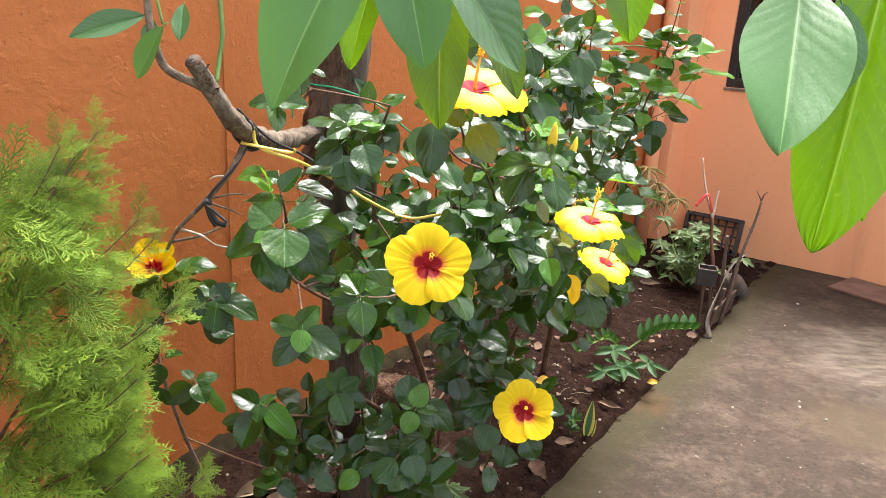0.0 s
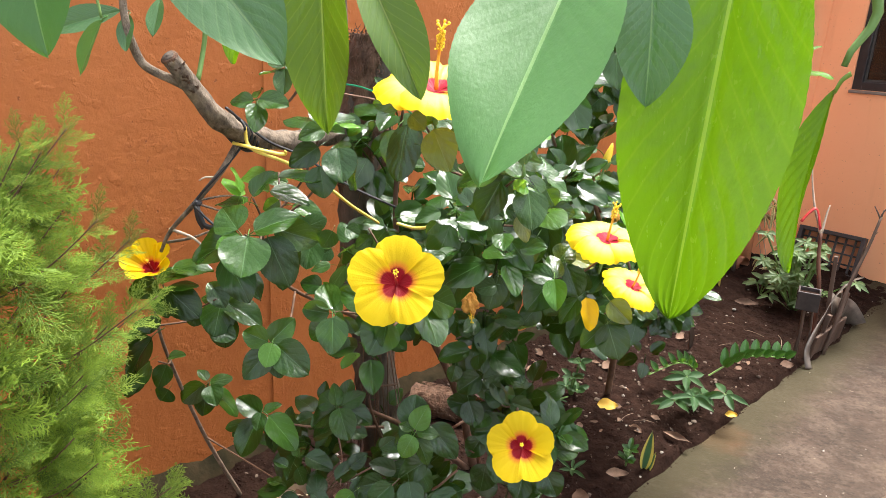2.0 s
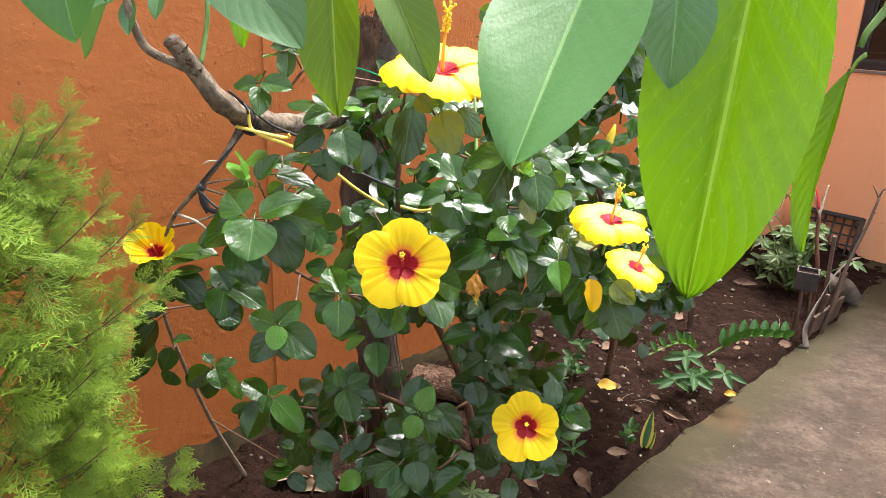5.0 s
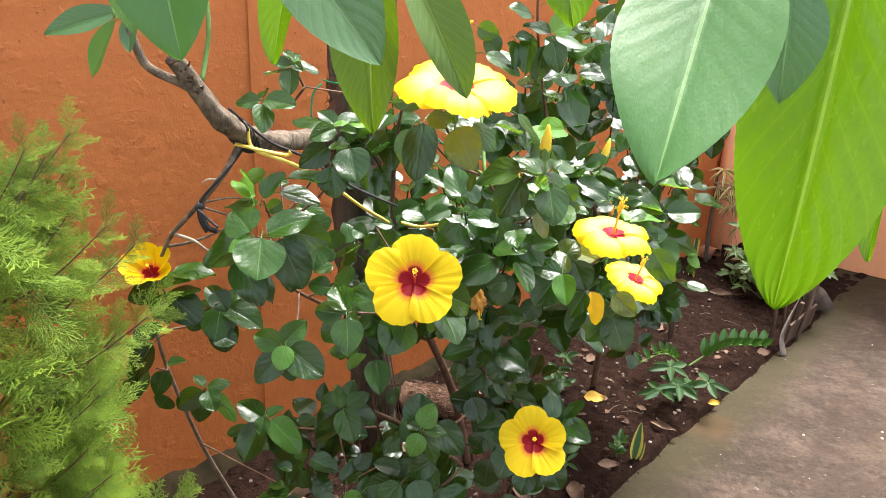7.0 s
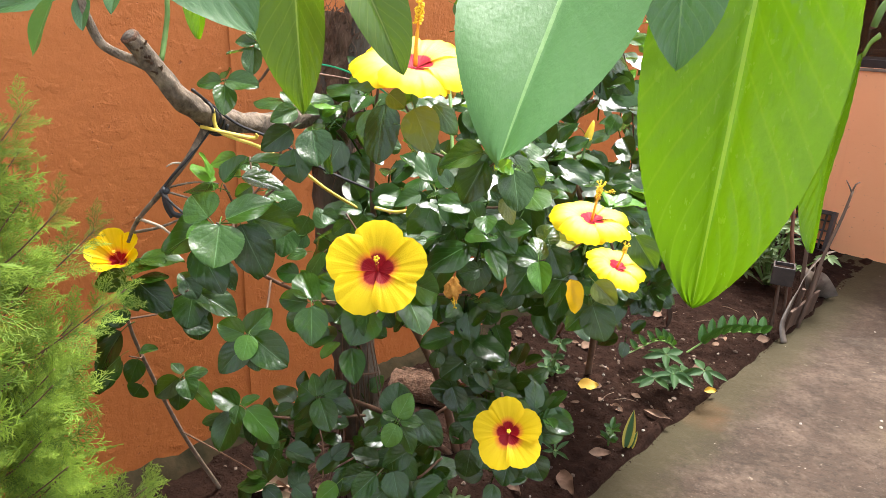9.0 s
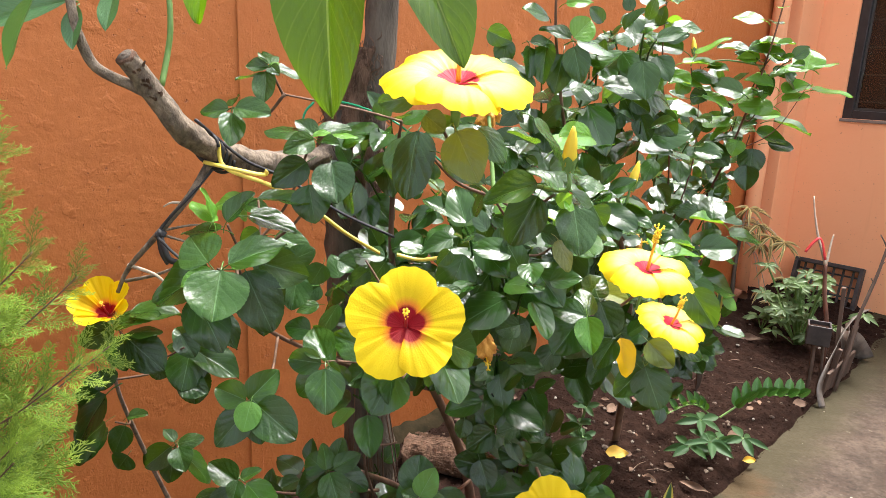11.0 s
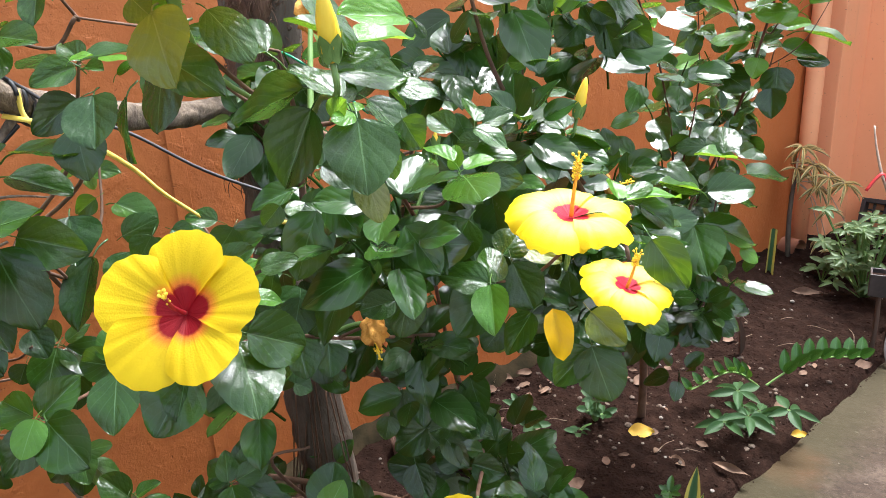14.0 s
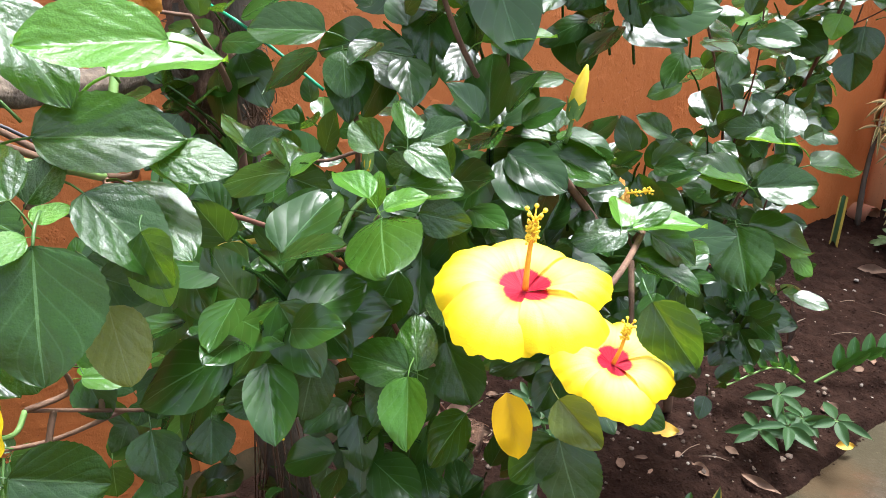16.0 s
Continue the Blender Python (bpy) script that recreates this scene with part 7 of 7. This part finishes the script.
for k, (root, top, bend) in enumerate((((0.70, 2.82, 0.03), (1.01, 2.965, 0.105), 0.05), ((0.70, 2.82, 0.03), (0.47, 2.61, 0.11), 0.06))):
    r0, t0 = Vector(root), Vector(top)
    path = smooth_path([r0, r0.lerp(t0, 0.45) + Vector((0, 0, bend)), t0], 8)
    bb = bmesh.new()
    tube(bb, path[::3] + [path[-1]], 0.004, 0.0018, 6, 3)
    st = part("frond", bb, GREENSTEM, frond)
    for i in range(4, len(path), 2):
        for sg in (-1, 1):
            d = (path[i] - path[i - 1]).normalized()
            sd = d.cross(Vector((0, -0.4, 1))).normalized() * sg
            tip = path[i] + (sd * 0.030 + d * 0.024 + Vector((0, 0, 0.050))) * (1.0 if k == 0 else 0.72)
            bl = bmesh.new()
            blade(bl, hib_profile, 1, 1, 6, 4, 0.1, 0.2, 0.01, i, leaf_pose(path[i], tip, 0.034 if k == 0 else 0.024, 0))
            part("leaflet", bl, GLOSSY, st)

# variegated upright leaf
snake = thing("snake_plant", (0.455, 2.13, ground_at(0.455, 2.13) - 0.01), "single upright yellow-edged snake plant leaf in soil", "plant")
g0 = ground_at(0.455, 2.13)
for base, tip, w in (((0.455, 2.130, g0 - 0.012), (0.467, 2.143, g0 + 0.125), 0.036), ((0.470, 2.133, g0 - 0.012), (0.485, 2.133, g0 + 0.06), 0.018)):
    b = bmesh.new()
    blade(b, lance_profile, 1, 1, 8, 4, 0.03, 0.35, 0.01, 1.0, leaf_pose(Vector(base), Vector(tip), w, 0))
    part("leaf", b, SNAKE, snake)
stub = thing("snake_plant", (0.856, 3.921, ground_at(0.856, 3.921) - 0.01), "cut-off yellow-edged snake plant leaf near the drain pipe", "plant")
b = bmesh.new()
g2 = ground_at(0.856, 3.921)
blade(b, lambda v: 0.5 - 0.06 * v, 1, 1, 8, 4, 0.02, 0.35, 0.01, 1.0, leaf_pose(Vector((0.856, 3.921, g2 - 0.012)), Vector((0.862, 3.925, g2 + 0.20)), 0.034, 0))
part("leaf", b, SNAKE, stub)
b = bmesh.new()
blade(b, lance_profile, 1, 1, 8, 4, 0.03, 0.3, 0.01, 1.0, leaf_pose(Vector((0.645, 3.0, ground_at(0.645, 3.0) - 0.01)), Vector((0.64, 3.02, 0.20)), 0.022, 30))
whole("dry_shoot", b, BOARD, "dull dark upright dry leaf blade in soil", "shoot")

# striped grassy tuft on trailing stalks by the pilaster
SPX = loc(3.05, 0.10, 0.0)
sp = thing("spider_plant", (SPX.x, SPX.y, ground_at(SPX.x, SPX.y)), "dry striped grassy tufts on trailing stalks by the wall", "plant")
q = random.Random(21)
# added dark upright, in place of the shadow beside the pipe
b = bmesh.new()
tube(b, [(SPX.x, SPX.y, ground_at(SPX.x, SPX.y) - 0.01), (SPX.x - 0.01, SPX.y, 0.28), (SPX.x, SPX.y, 0.50)], 0.013, 0.009, 7, 5, 0.2)
part("stalk", b, TRUNK, sp, "dark upright standing in for the pipe's shadow")
RIGHT = Vector((0.86, -0.50, 0))
for dx, z, n, ln in ((0.02, 0.60, 13, 0.15), (0.00, 0.50, 12, 0.13), (0.08, 0.52, 13, 0.14), (0.15, 0.47, 13, 0.13), (0.22, 0.45, 11, 0.12), (0.10, 0.42, 9, 0.11), (0.17, 0.32, 6, 0.09), (0.25, 0.26, 5, 0.09), (0.14, 0.17, 5, 0.08), (0.19, 0.12, 5, 0.07)):
    h = SPX + RIGHT * dx + Vector((0, 0, z))
    b = bmesh.new()
    tube(b, [(SPX.x, SPX.y, 0.44), SPX.lerp(h, 0.5) + Vector((0, 0, max(z * 0.5, 0.30))), h], 0.003, 0.0018, 5, 4)
    part("runner", b, DRYTWIG, sp)
    for k in range(n):
        a = 6.283 * k / n + q.uniform(-0.3, 0.3)
        l2 = ln * q.uniform(0.7, 1.15)
        t0 = h + Vector((math.cos(a) * l2 * 0.8, math.sin(a) * l2 * 0.8, q.uniform(-0.75, 0.35) * l2))
        if (YARD.inverted() @ t0).y < 0.02:
            continue
        b = bmesh.new()
        blade(b, lance_profile, 1, 1, 7, 2, 0.40, 0.3, 0.02, k, leaf_pose(h, t0, 0.015, 0))
        part("leaf", b, SPIDER, sp)

# ---- things at the far end of the bed ----
crate = thing("crate", loc(3.66, 0.37, 0.0), "black slatted plastic crate leaning on the house wall", "crate")
TILT = BACK @ Matrix.Translation((0.19, -0.10, 0.0)) @ Matrix.Rotation(radians(-16), 4, 'X')
CW, CH = 0.37, 0.255


def crate_part(name, dims, bev=0.003):
    bb = bmesh.new()
    box(bb, *dims, TILT, bev)
    return part(name, bb, BLACKPLASTIC, crate, "", False)


for dims in ((0, 0.022, -0.03, 0.03, 0, CH), (CW - 0.022, CW, -0.03, 0.03, 0, CH), (0.022, CW - 0.022, -0.03, 0.03, CH - 0.024, CH), (0.022, CW - 0.022, -0.03, 0.03, 0, 0.022)):
    crate_part("rim", dims)
for k in range(6):
    x = 0.05 + k * 0.052
    crate_part("slat", (x, x + 0.012, 0.002, 0.014, 0.022, CH - 0.024), 0.002)
for k in range(3):
    z = 0.07 + k * 0.06
    crate_part("crossbar", (0.022, CW - 0.022, 0.015, 0.024, z, z + 0.010), 0.002)

# small black planter on stakes, boards and a torn sheet at the bed's edge
planter = thing("planter", (1.12, 3.19, 0.0), "small square black planter held up on a stake", "planter")
PM = Matrix.Translation((1.115, 3.20, 0.0)) @ Matrix.Rotation(radians(-14), 4, 'Z')
for dims in ((-0.043, 0.043, -0.043, -0.036, 0.245, 0.325), (-0.043, 0.043, 0.036, 0.043, 0.245, 0.325), (-0.043, -0.036, -0.036, 0.036, 0.245, 0.325), (0.036, 0.043, -0.036, 0.036, 0.245, 0.325)):
    b = bmesh.new()
    box(b, *dims, PM, 0.002)
    part("side", b, BLACKPLASTIC, planter, "", False)
b = bmesh.new()
box(b, -0.035, 0.035, -0.035, 0.035, 0.248, 0.310, PM, 0.001)
part("soil", b, SOIL, planter, "", False)
for x, y, r in ((-0.008, -0.012, 0.009), (0.024, 0.012, 0.007)):
    b = bmesh.new()
    p, q = PM @ Vector((x, y, 0.252)), PM @ Vector((x * 1.4, y * 1.3, -0.02))
    tube(b, [q, p.lerp(q, 0.5) + Vector((0.004, 0, 0)), p], r, r * 0.85, 6, 4, 0.2)
    part("stake", b, BOARD, planter, "rough wooden stake")
for x, y, h, lean, turn, w in ((1.205, 3.285, 0.20, 8, 0, 0.012), (1.262, 3.375, 0.44, -3, 12, 0.013), (1.300, 3.44, 0.26, 6, -8, 0.020), (1.375, 3.58, 0.22, -6, 10, 0.024)):
    b = bmesh.new()
    box(b, -w, w, -0.008, 0.008, -0.02, h, Matrix.Translation((x, y, 0)) @ Matrix.Rotation(math.atan2(D.y, D.x) + radians(turn), 4, 'Z') @ Matrix.Rotation(radians(lean), 4, 'X') @ Matrix.Rotation(radians(lean * 0.6), 4, 'Y'), 0.003)
    whole("edging_board", b, BOARD, "dark weathered board standing upright along the bed", "board", "edging boards", "", False)
b = bmesh.new()
box(b, -0.22, 0.16, -0.006, 0.006, -0.01, 0.115, Matrix.Translation((1.285, 3.40, 0)) @ Matrix.Rotation(math.atan2(D.y, D.x), 4, 'Z') @ Matrix.Rotation(radians(7), 4, 'X'), 0.003)
whole("edging_board", b, BOARD, "long dark board on edge holding back the bed's soil", "board", "edging boards", "", False)
b = bmesh.new()
ribbon(b, [(1.150, 3.115, 0.004), (1.138, 3.147, 0.072), (1.170, 3.205, 0.137), (1.212, 3.275, 0.189), (1.255, 3.350, 0.243), (1.336, 3.475, 0.286), (1.440, 3.640, 0.275)], 0.030, 0.0010, 9, 1.9)
whole("torn_sheet", b, GREYCLOTH, "grey torn plastic sheet hanging along the boards", "sheet")
b = bmesh.new()
ribbon(b, [(1.255, 3.37, 0.23), (1.32, 3.48, 0.17), (1.40, 3.60, 0.13), (1.47, 3.70, 0.05), (1.50, 3.73, 0.004)], 0.09, 0.0010, 9, 0.9)
whole("torn_sheet", b, GREYCLOTH, "wide crumpled grey plastic sheet by the edging boards", "sheet")

stick = thing("bare_stem", (1.235, 3.44, ground_at(1.235, 3.44) - 0.01), "bare forked stem, pale at its tips, with a red tag", "stem")
b = bmesh.new()
tube(b, [(1.235, 3.44, ground_at(1.235, 3.44) - 0.01), (1.222, 3.456, 0.244), (1.203, 3.489, 0.377), (1.197, 3.520, 0.499)], 0.011, 0.0075, 7, 5, 0.1)
part("stem", b, REDSTEM, stick, "red-brown lower stem")
b = bmesh.new()
tube(b, [(1.198, 3.518, 0.490), (1.178, 3.531, 0.550), (1.157, 3.543, 0.607), (1.135, 3.565, 0.700), (1.123, 3.585, 0.781)], 0.0075, 0.003, 7, 5, 0.15)
part("twig", b, DRYTWIG, stick)
b = bmesh.new()
tube(b, [(1.199, 3.520, 0.495), (1.207, 3.535, 0.549), (1.213, 3.548, 0.590), (1.220, 3.556, 0.623)], 0.0065, 0.003, 7, 4, 0.15)
part("twig", b, DRYTWIG, stick)
b = bmesh.new()
ribbon(b, [(1.186, 3.498, 0.520), (1.160, 3.512, 0.606), (1.132, 3.505, 0.595), (1.099, 3.489, 0.550)], 0.012, 0.001, 5, 0.8)
part("red_tag", b, RED, stick, "red cloth tag")
b = bmesh.new()
tube(b, [(1.250, 3.31, -0.01), (1.290, 3.343, 0.175), (1.318, 3.384, 0.318), (1.375, 3.437, 0.487), (1.407, 3.474, 0.607)], 0.0095, 0.0055, 7, 5, 0.15)
tube(b, [(1.405, 3.472, 0.600), (1.390, 3.477, 0.628), (1.374, 3.481, 0.653)], 0.004, 0.002, 6, 2)
tube(b, [(1.405, 3.472, 0.600), (1.414, 3.479, 0.635), (1.433, 3.488, 0.646)], 0.0045, 0.0025, 6, 2)
tube(b, [(1.388, 3.450, 0.530), (1.402, 3.452, 0.545)], 0.003, 0.0015, 5, 2)
tube(b, [(1.365, 3.428, 0.455), (1.350, 3.428, 0.475)], 0.003, 0.0015, 5, 2)
whole("forked_stick", b, BOARD, "dark forked stick stuck at the bed's edge", "stick")

b = bmesh.new()
tube(b, [loc(3.28, 0.05, 0.02), loc(3.28, 0.05, 1.4), loc(3.28, 0.05, 2.9)], 0.042, 0.042, 18, 2)
setting("downpipe", b, WALL_LIT, "orange painted downpipe beside the pilaster", "pipe", True)
b = bmesh.new()
c0 = loc(3.12, 0.10, 0.085)
dirp = (N - D * 0.25).normalized()
path = [c0 - dirp * 0.06, c0 + dirp * 0.03]
tube(b, path, 0.048, 0.050, 18, 2, 0, False)
tube(b, path, 0.036, 0.038, 18, 2, 0, False)
bmesh.ops.recalc_face_normals(b, faces=b.faces)
whole("drain_pipe", b, TERRA, "broken terracotta drain pipe end at the wall's foot", "pipe")

# rusty board on the concrete
b = bmesh.new()
box(b, 0.0, 0.62, 0.0, 0.33, 0.0, 0.018, Matrix.Translation((2.07, 4.00, 0.0)) @ Matrix.Rotation(radians(-48), 4, 'Z') @ Matrix.Translation((0, 0.0, 0)), 0.004)
whole("rusty_board", b, RUST, "flat rusty brown board lying on the concrete", "board", smooth=False)

# ---- litter on the soil ----
def dry(x, y, ln, ang, w=0.45, curl=0.25, material=DRYLEAF, name="dry_leaf", label="curled dry brown leaf lying on the soil"):
    z = ground_at(x, y) + 0.006
    bb = bmesh.new()
    d = Vector((math.cos(ang), math.sin(ang), 0.05))
    blade(bb, lance_profile, 1, 1, 8, 4, curl * 0.3, curl * 0.7, 0.06, ang * 3, leaf_pose(Vector((x, y, z)), Vector((x, y, z)) + d * ln, ln * w, rng.uniform(-12, 12)))
    whole(name, bb, material, label, "leaf", "fallen leaves")


for x, y, ln, ang, w in ((0.26, 1.94, 0.11, -1.2, 0.42), (0.34, 2.04, 0.07, 0.2, 0.4), (0.10, 1.86, 0.09, -0.9, 0.4), (0.92, 3.70, 0.12, -0.1, 0.3), (0.72, 2.70, 0.06, 0.5, 0.5),
                         (-0.16, 2.20, 0.09, 0.4, 0.4), (-0.08, 2.30, 0.10, 1.2, 0.35), (0.02, 2.40, 0.08, 2.0, 0.4), (-0.22, 2.28, 0.07, 0.1, 0.5), (0.60, 3.10, 0.07, 0.8, 0.5), (0.45, 2.30, 0.06, 2.4, 0.4), (0.52, 2.34, 0.10, -0.5, 0.2),
                         (0.30, 2.70, 0.07, 1.0, 0.5), (1.02, 3.05, 0.06, 0.2, 0.6), (1.20, 4.10, 0.09, 0.5, 0.4), (0.15, 2.10, 0.08, 0.9, 0.4), (-0.50, 1.62, 0.08, -0.4, 0.4), (-0.30, 1.90, 0.08, 0.4, 0.45)):
    dry(x, y, ln, ang, w)
dry(-0.56, 1.56, 0.17, 0.55, 0.26, 0.6, PALEDRY, "dry_leaf", "long pale dry leaf sheath on the soil")
dry(-0.48, 1.56, 0.10, 0.2, 0.3, 0.5, PALEDRY, "dry_leaf", "long pale dry leaf sheath on the soil")
dry(0.295, 2.425, 0.075, 0.1, 0.62, 0.2, FALLEN, "fallen_leaf", "fresh yellow leaf fallen on the soil")
dry(0.745, 2.55, 0.05, 0.3, 0.5, 0.5, FALLEN, "fallen_leaf", "yellow-brown leaf fallen at the path's edge")
for k in range(36):
    x, y = loc(rng.uniform(0.1, 2.2), rng.uniform(0.08, 0.70)).xy
    dry(x, y, rng.uniform(0.018, 0.042), rng.uniform(0, 6.28), rng.uniform(0.3, 0.6), rng.uniform(0.05, 0.3), DRYLEAF, "dry_leaf", "small curled dry leaf on the soil")
for k in range(26):
    x, y = loc(rng.uniform(-0.1, 2.4), rng.uniform(0.1, 0.72)).xy
    a = rng.uniform(0, 6.28)
    z = ground_at(x, y) + 0.004
    b = bmesh.new()
    d = Vector((math.cos(a), math.sin(a), 0))
    l2 = rng.uniform(0.06, 0.16)
    p = Vector((x, y, z))
    tube(b, [p, p + d * l2 * 0.5 + Vector((rng.uniform(-0.01, 0.01), 0, 0.008)), p + d * l2 + Vector((0, 0, 0.002))], 0.0013, 0.0007, 5, 3)
    whole("dry_twig", b, PALEBARK, "thin dry twig lying on the soil", "twig", "fallen twigs")
# fibrous log lying behind the canes
b = bmesh.new()
zl = ground_at(-0.20, 2.15)
tube(b, [(-0.30, 2.16, zl + 0.030), (-0.25, 2.155, zl + 0.040), (-0.17, 2.15, zl + 0.038), (-0.085, 2.145, zl + 0.030)], 0.058, 0.044, 18, 12, 0.25)
log = whole("log", b, FIBRE, "fibrous reddish brown log lying on the soil", "log")
b = bmesh.new()
for k in range(420):
    a, u = rng.uniform(-0.4, 3.6), rng.random()
    r = 0.057 - 0.009 * u
    p = Vector((-0.29 + 0.20 * u, 2.16 - 0.02 * u + math.cos(a) * r, zl + 0.038 + math.sin(a) * r))
    e = Vector((rng.uniform(0.012, 0.035), rng.uniform(-0.006, 0.006), rng.uniform(-0.005, 0.005)))
    tube(b, [p, p + e * 0.5 + Vector((0, math.cos(a), math.sin(a))) * 0.004, p + e], 0.0013, 0.0007, 3, 3, 0, False)
tagged(part("fibre", b, FIBRE, log), kind="stuff")
for k in range(26):
    x, y = rng.uniform(-0.30, 0.14), rng.uniform(2.24, 2.72)
    dry(x, y, rng.uniform(0.025, 0.065), rng.uniform(0, 6.28), rng.uniform(0.25, 0.55), rng.uniform(0.1, 0.4), PALEDRY if k % 6 == 0 else DRYLEAF, "dry_leaf", "small curled dry leaf on the soil")
g1 = ground_at(-0.42, 1.55) - 0.01
for pts, r0, r1 in (([(-0.22, 1.62, 0.26), (-0.28, 1.58, 0.27), (-0.36, 1.55, 0.24), (-0.42, 1.55, g1)], 0.005, 0.0035),
                    ([(-0.22, 1.62, 0.26), (-0.174, 1.345, 0.582), (-0.12, 1.363, 0.61)], 0.0032, 0.002),
                    ([(-0.28, 1.58, 0.27), (-0.27, 1.263, 0.38), (-0.229, 1.274, 0.396), (-0.15, 1.40, 0.40)], 0.0036, 0.0022),
                    ([(-0.16, 1.60, 0.22), (-0.031, 1.311, 0.411), (0.022, 1.334, 0.455)], 0.0036, 0.0022)):
    b = bmesh.new()
    tube(b, pts, r0, r1, 6, 6, 0.2)
    whole("dry_branch", b, STEM, "dry brown branch lying under the bush", "branch", "dry branches")

# crumbs of soil and grit
def scatter(name, count_, smin, smax, srange, prange, material, label, seed, sink=0.3):
    q_ = random.Random(seed)
    bb = bmesh.new()
    base = bmesh.new()
    bmesh.ops.create_icosphere(base, subdivisions=1, radius=1.0)
    vs = [v.co.copy() for v in base.verts]
    fs = [[v.index for v in f.verts] for f in base.faces]
    base.free()
    verts, faces = [], []
    for _ in range(count_):
        s, p = q_.uniform(*srange), q_.uniform(*prange)
        x, y = loc(s, p).xy
        r = smin + (smax - smin) * q_.random() ** 3
        o = len(verts)
        rot = Euler((q_.uniform(0, 6), q_.uniform(0, 6), q_.uniform(0, 6))).to_matrix()
        sc = Vector((q_.uniform(0.7, 1.3), q_.uniform(0.7, 1.3), q_.uniform(0.5, 0.9)))
        c = Vector((x, y, ground_at(x, y) + r * sink))
        verts += [tuple(c + Vector(((rot @ v).x * sc.x, (rot @ v).y * sc.y, (rot @ v).z * sc.z)) * r * q_.uniform(0.8, 1.2)) for v in vs]
        faces += [[o + i for i in f] for f in fs]
    bb.free()
    me = bpy.data.meshes.new(name)
    me.from_pydata(verts, [], faces)
    me.materials.append(material)
    return tagged(new(name, me), label, "litter", "", "stuff")


scatter("soil_crumbs", 21000, 0.0010, 0.0052, (-0.6, 3.6), (0.03, 0.80), CLOD, "loose crumbs of dark soil", 31, 0.05)
scatter("pebbles", 230, 0.0012, 0.008, (-0.2, 3.4), (0.10, 0.80), STONE, "small pale pebbles in the soil", 32)
scatter("leaf_litter", 800, 0.0015, 0.0090, (0.0, 2.3), (0.06, 0.74), LITTER, "chips of dry leaf and bark on the soil", 36, 0.2)
scatter("yard_grit", 170, 0.0012, 0.0075, (-0.4, 4.0), (0.82, 2.6), STONE, "pale grit and pebbles on the concrete", 33)
